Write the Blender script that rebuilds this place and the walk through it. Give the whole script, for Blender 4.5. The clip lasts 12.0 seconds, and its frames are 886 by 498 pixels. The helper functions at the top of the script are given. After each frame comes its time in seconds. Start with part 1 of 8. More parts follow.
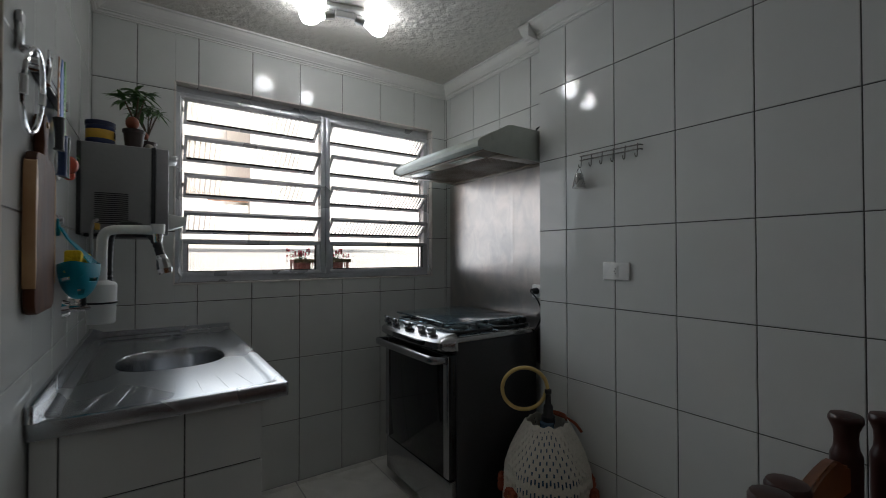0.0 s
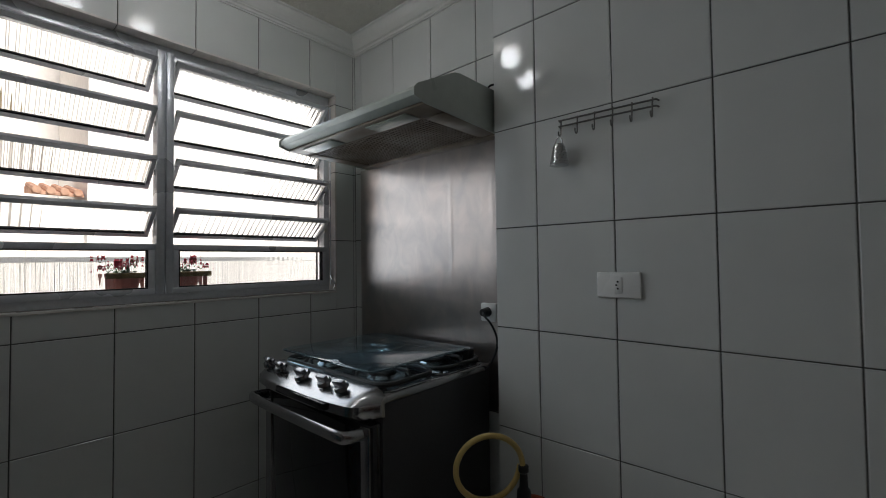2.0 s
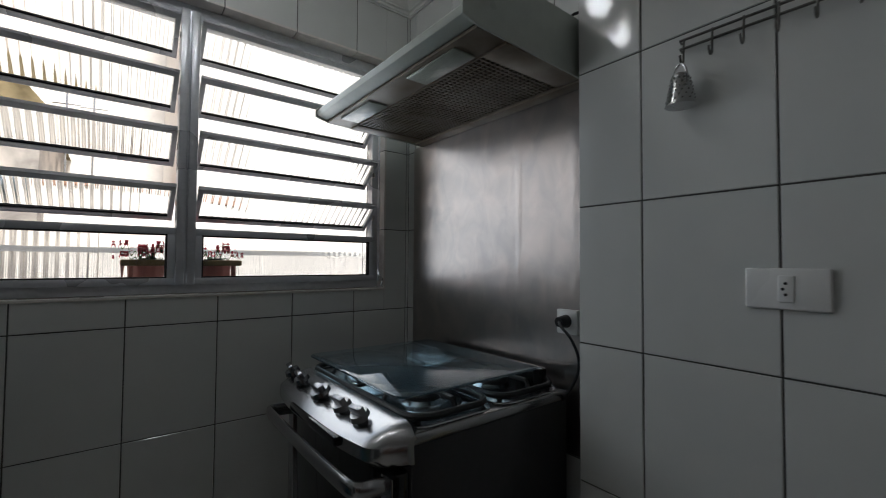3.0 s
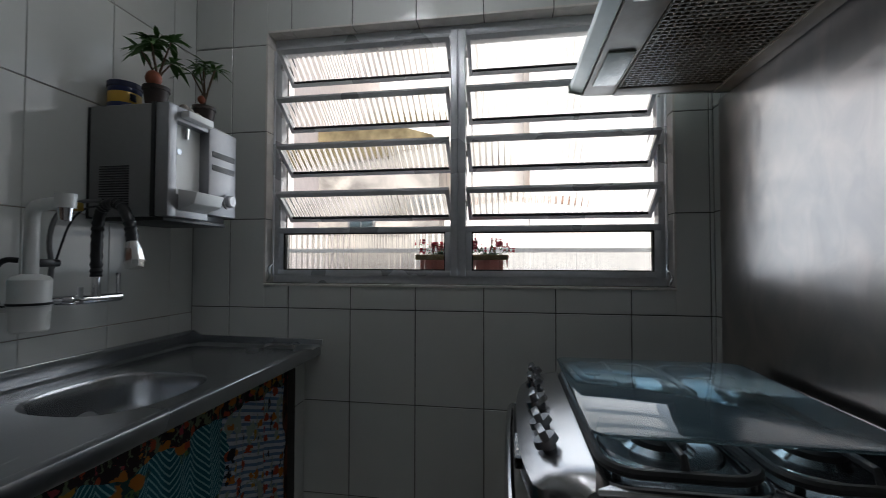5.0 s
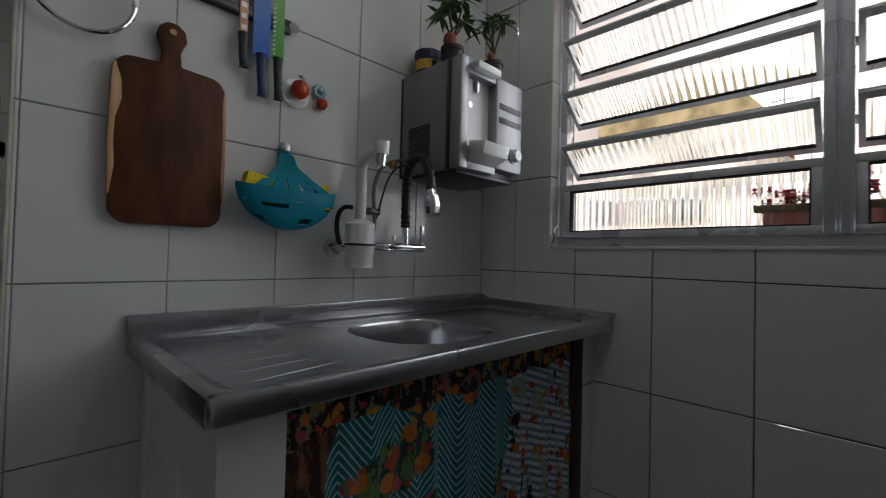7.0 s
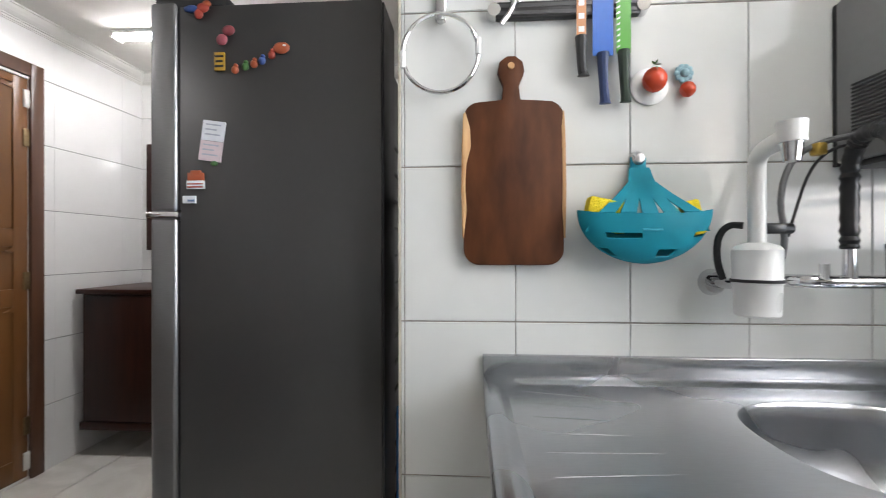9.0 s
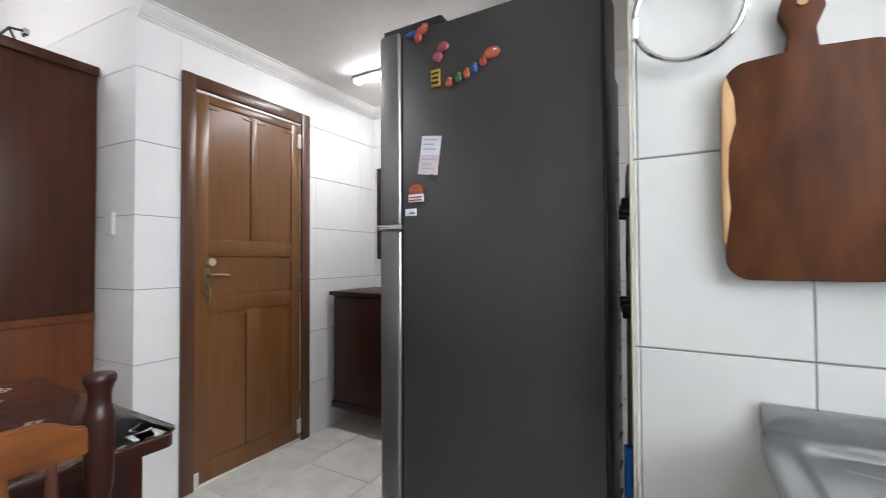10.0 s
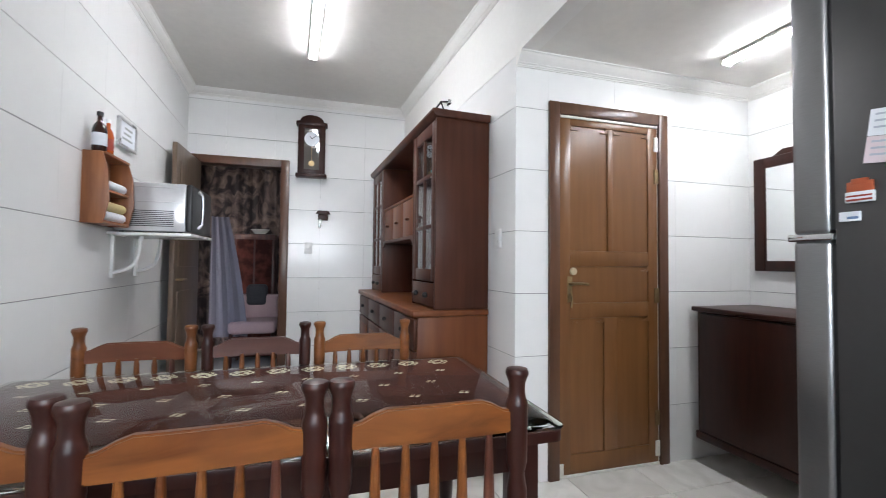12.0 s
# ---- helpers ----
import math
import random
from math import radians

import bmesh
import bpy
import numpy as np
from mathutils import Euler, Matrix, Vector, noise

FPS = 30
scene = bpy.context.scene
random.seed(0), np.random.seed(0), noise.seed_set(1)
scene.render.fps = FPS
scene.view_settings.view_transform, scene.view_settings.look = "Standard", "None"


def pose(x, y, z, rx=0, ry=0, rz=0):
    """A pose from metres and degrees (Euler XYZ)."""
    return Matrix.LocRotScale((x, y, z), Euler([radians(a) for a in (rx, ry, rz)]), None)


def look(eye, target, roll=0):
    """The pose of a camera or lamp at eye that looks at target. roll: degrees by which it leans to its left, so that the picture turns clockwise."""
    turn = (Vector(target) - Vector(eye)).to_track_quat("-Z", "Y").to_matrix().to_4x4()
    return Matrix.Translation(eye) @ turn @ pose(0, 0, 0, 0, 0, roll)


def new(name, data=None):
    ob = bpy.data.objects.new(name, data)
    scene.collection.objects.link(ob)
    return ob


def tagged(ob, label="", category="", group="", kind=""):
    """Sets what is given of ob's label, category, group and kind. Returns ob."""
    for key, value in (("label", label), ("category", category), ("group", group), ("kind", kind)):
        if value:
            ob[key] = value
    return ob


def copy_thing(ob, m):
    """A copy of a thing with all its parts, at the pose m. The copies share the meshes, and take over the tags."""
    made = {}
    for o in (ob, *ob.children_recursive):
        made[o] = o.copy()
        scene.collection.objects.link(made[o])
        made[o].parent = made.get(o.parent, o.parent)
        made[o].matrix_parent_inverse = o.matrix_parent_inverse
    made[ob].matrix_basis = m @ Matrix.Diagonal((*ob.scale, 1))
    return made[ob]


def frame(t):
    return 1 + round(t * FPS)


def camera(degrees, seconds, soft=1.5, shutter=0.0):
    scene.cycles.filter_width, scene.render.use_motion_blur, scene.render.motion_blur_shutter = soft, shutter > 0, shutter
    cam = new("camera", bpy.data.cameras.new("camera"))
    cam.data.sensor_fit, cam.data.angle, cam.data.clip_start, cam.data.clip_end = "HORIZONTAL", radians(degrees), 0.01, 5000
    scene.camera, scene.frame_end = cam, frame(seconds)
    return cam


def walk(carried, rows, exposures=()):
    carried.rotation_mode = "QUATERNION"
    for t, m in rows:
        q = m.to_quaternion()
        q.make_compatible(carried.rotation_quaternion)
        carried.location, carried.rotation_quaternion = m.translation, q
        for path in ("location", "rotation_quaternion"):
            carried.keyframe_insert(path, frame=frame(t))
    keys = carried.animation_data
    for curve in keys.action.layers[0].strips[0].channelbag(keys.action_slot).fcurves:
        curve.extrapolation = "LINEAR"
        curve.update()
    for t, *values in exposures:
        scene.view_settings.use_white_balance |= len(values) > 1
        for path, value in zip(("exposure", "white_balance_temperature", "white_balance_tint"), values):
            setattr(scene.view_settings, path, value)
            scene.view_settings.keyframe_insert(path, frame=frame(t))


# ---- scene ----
cam = camera(92.6, 12.0, soft=0.75, shutter=0.2)
PATH = [
    (0, (0.226, 0.131, 1.27), (1.36, 1.779, 1.298), -0.1),
    (0.5, (0.259, 0.304, 1.26), (1.58, 1.805, 1.287), -0.2),
    (1, (0.292, 0.486, 1.275), (1.794, 1.806, 1.289), -0.8),
    (1.5, (0.399, 0.616, 1.266), (1.949, 1.879, 1.281), -0.9),
    (2, (0.584, 0.743, 1.276), (2.073, 2.078, 1.332), -0.7),
    (2.5, (0.747, 0.856, 1.26), (2.141, 2.289, 1.313), -0.5),
    (2.7, (0.802, 0.904, 1.247), (2.15, 2.38, 1.304), -0.1),
    (4.3, (1.216, 1.05, 1.237), (1.367, 3.044, 1.293), 0.4),
    (4.5, (1.24, 1.04, 1.236), (1.233, 3.04, 1.287), 0.2),
    (5, (1.262, 1.042, 1.223), (0.952, 3.017, 1.278), 0.1),
    (5.5, (1.242, 1.089, 1.177), (0.576, 2.973, 1.265), -0.3),
    (6, (1.195, 1.144, 1.146), (0.262, 2.911, 1.242), -0.3),
    (6.5, (1.145, 1.202, 1.09), (-0.01, 2.833, 1.164), 1.0),
    (6.7, (1.137, 1.21, 1.076), (-0.118, 2.766, 1.139), 1.2),
    (8.3, (0.99, 1.35, 1.167), (-0.956, 1.81, 1.15), 0.7),
    (8.5, (0.971, 1.354, 1.165), (-1.007, 1.644, 1.164), 0.4),
    (9, (0.945, 1.369, 1.176), (-1.051, 1.239, 1.178), -0.1),
    (9.5, (0.907, 1.336, 1.164), (-1.017, 0.789, 1.197), -0.2),
    (10, (0.857, 1.296, 1.18), (-0.878, 0.301, 1.223), -0.3),
    (10.5, (0.852, 1.26, 1.19), (-0.634, -0.078, 1.24), -0.5),
    (11, (0.883, 1.244, 1.195), (-0.32, -0.352, 1.257), -0.2),
    (11.5, (0.906, 1.225, 1.205), (0.023, -0.568, 1.276), 0.2),
    (12, (0.927, 1.222, 1.204), (0.355, -0.694, 1.271), 0.6),
]
EXPOSURES = [(0, 0.24, 6500, 10), (1.0, -0.10, 6500, 10), (1.5, 0.12, 6550, 10), (2.0, 0.02, 6500, 10), (2.7, -0.06, 6450, 10), (4.3, -0.1, 6250, 10), (5.5, 0.05, 6250, 10), (6.7, 0.12, 6400, 11), (8.3, 2.12, 6900, 13), (9.0, 2.55, 6750, 14), (9.5, 2.60, 6650, 14), (10.5, 2.84, 6400, 13), (12, 2.90, 6350, 12)]
walk(cam, [(t, look(eye, target, roll)) for t, eye, target, roll in PATH], EXPOSURES)

# ---- world and lights ----
world = bpy.data.worlds.new("sky")
scene.world = world
world.use_nodes = True
sky = world.node_tree.nodes.new("ShaderNodeTexSky")
sky.sky_type, sky.sun_disc, sky.sun_elevation, sky.sun_rotation = "NISHITA", False, radians(55), radians(150)
sky.air_density, sky.dust_density, sky.ozone_density = 1.0, 3.0, 0.6
back = world.node_tree.nodes["Background"]
world.node_tree.links.new(sky.outputs[0], back.inputs[0])
back.inputs[1].default_value = 0.15
sun_data = bpy.data.lights.new("sun", "SUN")
sun_data.energy, sun_data.angle, sun_data.color = 4.8, radians(12), (1.0, 0.95, 0.88)
sun = new("sun", sun_data)
sun.matrix_world = look((1.6, -6.0, 8.0), (1.0, 3.0, 1.0))


def area(name, m, sx, sy, watts, color=(1, 1, 1), spread=180):
    d = bpy.data.lights.new(name, "AREA")
    d.shape, d.size, d.size_y, d.energy, d.color = "RECTANGLE", sx, sy, watts, color
    ob = new(name, d)
    d.spread = radians(spread)
    ob.matrix_world = m
    return ob


# added area lamp inside the panes, in place of skylight by the kitchen window
area("window_light", look((1.06, 2.556, 1.64), (1.06, 1.0, 1.50)), 1.46, 0.94, 3.3, (0.83, 0.955, 1.08), 125)


# ---- materials ----
def nodes_of(name):
    m = bpy.data.materials.new(name)
    m.use_nodes = True
    nt = m.node_tree
    return m, nt, nt.nodes["Principled BSDF"]


def surface(name, color, rough=0.5, metal=0.0, vary=0.06, grain=40.0, bump=0.05, spec=0.5, stain=3.0, stretch=(1, 1, 1), per_piece=0.0, coat=0.0):
    """A painted or solid surface: colour that varies at two scales, roughness that varies, fine relief."""
    m, nt, b = nodes_of(name)
    n, l = nt.nodes, nt.links
    tc = n.new("ShaderNodeTexCoord")
    mp = n.new("ShaderNodeMapping")
    mp.inputs["Scale"].default_value = stretch
    l.new(tc.outputs["Object"], mp.inputs[0])
    fine, broad = n.new("ShaderNodeTexNoise"), n.new("ShaderNodeTexNoise")
    fine.inputs["Scale"].default_value, fine.inputs["Detail"].default_value = grain, 5
    broad.inputs["Scale"].default_value, broad.inputs["Detail"].default_value = stain, 3
    l.new(mp.outputs[0], fine.inputs["Vector"])
    l.new(tc.outputs["Object"], broad.inputs["Vector"])
    add = n.new("ShaderNodeMath")
    add.operation = "ADD"
    l.new(fine.outputs[0], add.inputs[0])
    l.new(broad.outputs[0], add.inputs[1])
    last = add
    if per_piece:
        info = n.new("ShaderNodeObjectInfo")
        k = n.new("ShaderNodeMath")
        k.operation, k.inputs[1].default_value = "MULTIPLY_ADD", per_piece
        l.new(info.outputs["Random"], k.inputs[0])
        l.new(add.outputs[0], k.inputs[2])
        last = k
    ramp = n.new("ShaderNodeMapRange")
    ramp.inputs["From Min"].default_value, ramp.inputs["From Max"].default_value = 0.6, 1.4 + per_piece
    ramp.inputs["To Min"].default_value, ramp.inputs["To Max"].default_value = 1 - vary * 2, 1 + vary
    l.new(last.outputs[0], ramp.inputs["Value"])
    mul = n.new("ShaderNodeVectorMath")
    mul.operation, mul.inputs[0].default_value = "SCALE", color[:3]
    l.new(ramp.outputs[0], mul.inputs["Scale"])
    l.new(mul.outputs[0], b.inputs["Base Color"])
    rr = n.new("ShaderNodeMapRange")
    rr.inputs["From Min"].default_value, rr.inputs["From Max"].default_value = 0.3, 0.7
    rr.inputs["To Min"].default_value, rr.inputs["To Max"].default_value = max(rough * 0.75, 0.02), min(rough * 1.3, 1)
    l.new(broad.outputs[0], rr.inputs["Value"])
    l.new(rr.outputs[0], b.inputs["Roughness"])
    b.inputs["Metallic"].default_value = metal
    b.inputs["Specular IOR Level"].default_value = spec
    b.inputs["Coat Weight"].default_value = coat
    if bump:
        bp = n.new("ShaderNodeBump")
        bp.inputs["Strength"].default_value, bp.inputs["Distance"].default_value = bump, 0.004
        l.new(fine.outputs[0], bp.inputs["Height"])
        l.new(bp.outputs[0], b.inputs["Normal"])
    return m


def two_tone(name, low, high, rough, scale, stretch=(1, 1, 1), kind="noise", bump=0.08, contrast=(0.35, 0.65), metal=0.0, distortion=0.0, coat=0.0, per_piece=False, spec=0.5):
    """A surface that runs between two colours along a noise or a wave: wood grain, marble, stains."""
    m, nt, b = nodes_of(name)
    n, l = nt.nodes, nt.links
    tc, mp = n.new("ShaderNodeTexCoord"), n.new("ShaderNodeMapping")
    mp.inputs["Scale"].default_value = stretch
    l.new(tc.outputs["Object"], mp.inputs[0])
    if per_piece:
        info, vm = n.new("ShaderNodeObjectInfo"), n.new("ShaderNodeVectorMath")
        vm.operation, vm.inputs[0].default_value = "SCALE", (7.0, 5.0, 3.0)
        l.new(info.outputs["Random"], vm.inputs["Scale"])
        l.new(vm.outputs[0], mp.inputs["Location"])
    if kind == "wave":
        tex = n.new("ShaderNodeTexWave")
        tex.inputs["Scale"].default_value, tex.inputs["Distortion"].default_value, tex.inputs["Detail"].default_value = scale, distortion, 3
    else:
        tex = n.new("ShaderNodeTexNoise")
        tex.inputs["Scale"].default_value, tex.inputs["Detail"].default_value, tex.inputs["Distortion"].default_value = scale, 6, distortion
    l.new(mp.outputs[0], tex.inputs["Vector"])
    ramp = n.new("ShaderNodeValToRGB")
    ramp.color_ramp.elements[0].position, ramp.color_ramp.elements[1].position = contrast
    ramp.color_ramp.elements[0].color, ramp.color_ramp.elements[1].color = (*low, 1), (*high, 1)
    out = tex.outputs["Fac"]
    l.new(out, ramp.inputs[0])
    l.new(ramp.outputs[0], b.inputs["Base Color"])
    b.inputs["Roughness"].default_value, b.inputs["Metallic"].default_value = rough, metal
    b.inputs["Coat Weight"].default_value, b.inputs["Coat Roughness"].default_value = coat, 0.12
    b.inputs["Specular IOR Level"].default_value = spec
    if bump:
        bp = n.new("ShaderNodeBump")
        bp.inputs["Strength"].default_value, bp.inputs["Distance"].default_value = bump, 0.003
        l.new(out, bp.inputs["Height"])
        l.new(bp.outputs[0], b.inputs["Normal"])
    return m


def glass(name, tint=(1, 1, 1), rough=0.0):
    m, nt, b = nodes_of(name)
    b.inputs["Base Color"].default_value = (*tint, 1)
    b.inputs["Transmission Weight"].default_value, b.inputs["Roughness"].default_value, b.inputs["IOR"].default_value = 1.0, rough, 1.45
    return m


def glow(name, color, strength):
    m, nt, b = nodes_of(name)
    b.inputs["Base Color"].default_value = (0.9, 0.9, 0.9, 1)
    b.inputs["Emission Color"].default_value, b.inputs["Emission Strength"].default_value = (*color, 1), strength
    return m


M_TILE = surface("glazed_tile", (0.65, 0.66, 0.638), 0.06, vary=0.02, grain=9, bump=0.02, stain=2.0, per_piece=0.25)
M_GROUT = surface("grey_grout", (0.10, 0.10, 0.09), 0.9, vary=0.15, grain=120, bump=0.2)
M_TILE_D = surface("white_glazed_tile", (0.82, 0.82, 0.81), 0.13, spec=0.32, vary=0.015, grain=9, bump=0.015, stain=2.0, per_piece=0.2)
M_GROUT_S = surface("beige_grout", (0.34, 0.31, 0.27), 0.9, vary=0.15, grain=120, bump=0.2)
M_GROUT_D = surface("pale_grout", (0.30, 0.30, 0.30), 0.9, vary=0.15, grain=120, bump=0.2)
M_PLASTER = surface("white_plaster", (0.78, 0.77, 0.74), 0.75, vary=0.02, grain=30, bump=0.05)
M_FLOOR = two_tone("marbled_floor_tile", (0.68, 0.66, 0.61), (0.80, 0.78, 0.73), 0.14, 4.0, kind="noise", bump=0.01, contrast=(0.36, 0.62), distortion=1.4, per_piece=True)
M_STEEL = surface("brushed_steel", (0.56, 0.56, 0.56), 0.28, 1.0, vary=0.08, grain=30, bump=0.03, stretch=(1, 14, 1))
M_ALU = surface("window_aluminium", (0.66, 0.68, 0.71), 0.30, 0.45, vary=0.06, grain=60, bump=0.04)
M_CHROME = surface("chrome", (0.75, 0.75, 0.76), 0.08, 1.0, vary=0.03, grain=30, bump=0.0)
M_BLACK = surface("black_plastic", (0.015, 0.015, 0.016), 0.35, vary=0.1, grain=50, bump=0.03)
M_IRON = surface("black_enamel_iron", (0.018, 0.018, 0.018), 0.5, vary=0.2, grain=80, bump=0.15)
M_WHITE_P = surface("white_plastic", (0.78, 0.78, 0.76), 0.3, vary=0.02, grain=30, bump=0.02)


# ---- mesh tools ----
WORLD = {}


def box(bm, x0, y0, z0, x1, y1, z1, bevel=0.0, seg=2):
    got = bmesh.ops.create_cube(bm, size=1.0, matrix=Matrix.Translation(((x0 + x1) / 2, (y0 + y1) / 2, (z0 + z1) / 2)) @ Matrix.Diagonal((abs(x1 - x0), abs(y1 - y0), abs(z1 - z0), 1)))
    if bevel:
        edges = list({e for v in got["verts"] for e in v.link_edges})
        bmesh.ops.bevel(bm, geom=edges, offset=bevel, segments=seg, affect="EDGES", profile=0.5)
    return bm


def rod(bm, a, b, r0, r1=None, seg=12, caps=True):
    a, b = Vector(a), Vector(b)
    r1 = r0 if r1 is None else r1
    m = Matrix.Translation((a + b) / 2) @ (b - a).to_track_quat("Z", "Y").to_matrix().to_4x4()
    bmesh.ops.create_cone(bm, cap_ends=caps, segments=seg, radius1=max(r0, 1e-5), radius2=max(r1, 1e-5), depth=(b - a).length, matrix=m)
    return bm


def ball(bm, c, r, sx=1, sy=1, sz=1, u=14, v=9):
    bmesh.ops.create_uvsphere(bm, u_segments=u, v_segments=v, radius=r, matrix=Matrix.Translation(c) @ Matrix.Diagonal((sx, sy, sz, 1)))
    return bm


def lathe(bm, base, rows, seg=20, axis="z", cap=True):
    """Turned shape: rows of (radius, height) from the base up, about the axis."""
    rings = []
    for r, h in rows:
        ring = []
        for i in range(seg):
            a = 2 * math.pi * i / seg
            p = (r * math.cos(a), r * math.sin(a), h)
            p = p if axis == "z" else ((h, p[0], p[1]) if axis == "x" else (p[0], h, p[1]))
            ring.append(bm.verts.new(Vector(base) + Vector(p)))
        rings.append(ring)
    for a, b in zip(rings, rings[1:]):
        for i in range(seg):
            bm.faces.new((a[i], a[(i + 1) % seg], b[(i + 1) % seg], b[i]))
    if cap:
        bm.faces.new(rings[0][::-1])
        bm.faces.new(rings[-1])
    bmesh.ops.recalc_face_normals(bm, faces=bm.faces)
    return bm


def tube(bm, pts, r, seg=10, smooth=0, caps=True):
    """A round tube along points; smooth: times the corners are cut."""
    pts = [Vector(p) for p in pts]
    for _ in range(smooth):
        q = [pts[0]]
        for a, b in zip(pts, pts[1:]):
            q += [a.lerp(b, 0.25), a.lerp(b, 0.75)]
        pts = q + [pts[-1]]
    rings, up = [], None
    for i, p in enumerate(pts):
        d = (pts[min(i + 1, len(pts) - 1)] - pts[max(i - 1, 0)]).normalized()
        if up is None:
            up = d.orthogonal().normalized()
        up = (up - d * up.dot(d)).normalized()
        side = d.cross(up)
        rr = r(i / (len(pts) - 1)) if callable(r) else r
        rings.append([bm.verts.new(p + up * (rr * math.cos(2 * math.pi * k / seg)) + side * (rr * math.sin(2 * math.pi * k / seg))) for k in range(seg)])
    for a, b in zip(rings, rings[1:]):
        for k in range(seg):
            bm.faces.new((a[k], a[(k + 1) % seg], b[(k + 1) % seg], b[k]))
    if caps:
        bm.faces.new(rings[0][::-1])
        bm.faces.new(rings[-1])
    bmesh.ops.recalc_face_normals(bm, faces=bm.faces)
    return bm


def prism(bm, outline, lo, hi, axis="y", bevel=0.0):
    """An outline of (a, b) pairs pushed from lo to hi along the axis; pairs are xz for y, yz for x, xy for z."""
    def at(p, h):
        return {"y": (p[0], h, p[1]), "x": (h, p[0], p[1]), "z": (p[0], p[1], h)}[axis]
    a, b = [bm.verts.new(at(p, lo)) for p in outline], [bm.verts.new(at(p, hi)) for p in outline]
    n = len(outline)
    fs = [bm.faces.new(a), bm.faces.new(b[::-1])]
    for i in range(n):
        fs.append(bm.faces.new((a[i], b[i], b[(i + 1) % n], a[(i + 1) % n])))
    bmesh.ops.recalc_face_normals(bm, faces=fs)
    if bevel:
        bmesh.ops.bevel(bm, geom=list({e for f in fs for e in f.edges}), offset=bevel, segments=2, affect="EDGES", profile=0.5)
    return bm


def smooth_mesh(me, angle=35):
    for p in me.polygons:
        p.use_smooth = True
    me.set_sharp_from_angle(angle=radians(angle))


def bm_new():
    return bmesh.new()


def mesh_of(name, bm, material, smooth=True):
    me = bpy.data.meshes.new(name)
    bm.normal_update()
    bm.to_mesh(me)
    bm.free()
    me.materials.append(material)
    if smooth:
        smooth_mesh(me)
    return me


def root(name, at, label, category, group="", kind="", turn=0.0):
    """An Empty at the thing's base."""
    ob = new(name)
    ob.empty_display_size = 0.05
    m = pose(*at, 0, 0, turn)
    ob.matrix_basis = m
    WORLD[ob] = m
    return tagged(ob, label, category, group, kind)


def part(name, bm, material, parent, label="", smooth=True):
    """One mesh under a thing or a part; the bmesh is in world metres (before the thing's own turn)."""
    m = WORLD[parent]
    bmesh.ops.translate(bm, verts=bm.verts, vec=-m.translation)
    ob = new(name, mesh_of(name, bm, material, smooth))
    ob.parent = parent
    WORLD[ob] = Matrix.Translation(m.translation)
    return tagged(ob, label)


def sub(name, bm, material, parent, label="", smooth=True):
    """A mesh under a part, the bmesh in world metres."""
    m = WORLD[parent]
    bmesh.ops.translate(bm, verts=bm.verts, vec=-m.translation)
    ob = new(name, mesh_of(name, bm, material, smooth))
    ob.parent = parent
    WORLD[ob] = m
    return tagged(ob, label)


def single(name, bm, material, label, category, group="", kind="", smooth=True):
    ob = new(name, mesh_of(name, bm, material, smooth))
    WORLD[ob] = Matrix.Identity(4)
    return tagged(ob, label, category, group, kind)


# ---- setting: plan ----
XS, XR, XN = 0.0, 1.838, 1.937          # sink wall, socket wall, stove niche
YW, YD, YF = 2.572, -0.900, -3.35       # window wall, brown door's wall, far wall
ZK, ZD, ZC = 2.435, 2.88, 2.38          # ceilings: kitchen, dining room, passage
WX0, WX1, WZ0, WZ1 = 0.315, 1.814, 1.128, 2.128
T = 0.004                               # tile thickness over the grout bed


def setting(name, bm, material, label, category="wall"):
    return single(name, bm, material, label, category, kind="structure", smooth=False)


bm = bm_new()
box(bm, -2.2, -5.2, -0.12, 2.6, 2.8, -T)
floor = setting("floor", bm, M_GROUT_D, "pale marbled ceramic floor tiles with thin grey joints", "floor")

# window wall, with the opening through it
bm = bm_new()
Y0, Y1 = YW + T, YW + 0.17
box(bm, -0.15, Y0, 0, WX0, Y1, 2.9)
box(bm, WX1, Y0, 0, 2.2, Y1, 2.9)
box(bm, WX0, Y0, 0, WX1, Y1, WZ0)
box(bm, WX0, Y0, WZ1, WX1, Y1, 2.9)
wall_north = setting("wall_north", bm, M_GROUT, "glazed off-white tiles with dark joints round the window")
# sink wall, a partition whose end stands beside the fridge
bm = bm_new()
box(bm, -0.13, 1.213, 0, XS - T, YW + T, 2.9)
wall_sink = setting("wall_sink", bm, M_GROUT_S, "glazed white tiles with grey joints above the sink")
# socket wall and the stove niche
bm = bm_new()
box(bm, XR + T, 0.30, 0, 2.2, 1.612, 2.9)
wall_east = setting("wall_east", bm, M_GROUT, "glazed off-white tiles with dark joints")
bm = bm_new()
box(bm, XN + T, 1.612, 0, 2.2, YW + T, 2.9)
wall_niche = setting("wall_niche", bm, M_GROUT, "glazed off-white tiles behind the stove")
# brown door's wall, with its opening
DX0, DX1, DZ = -1.085, -0.399, 2.065
bm = bm_new()
box(bm, -1.95, YD - 0.15, 0, DX0, YD - T, 2.9)
box(bm, DX1, YD - 0.15, 0, -0.123 - T, YD - T, 2.9)
box(bm, DX0, YD - 0.15, DZ, DX1, YD - T, 2.9)
wall_door = setting("wall_door", bm, M_GROUT_D, "white glazed tiles round the brown door")
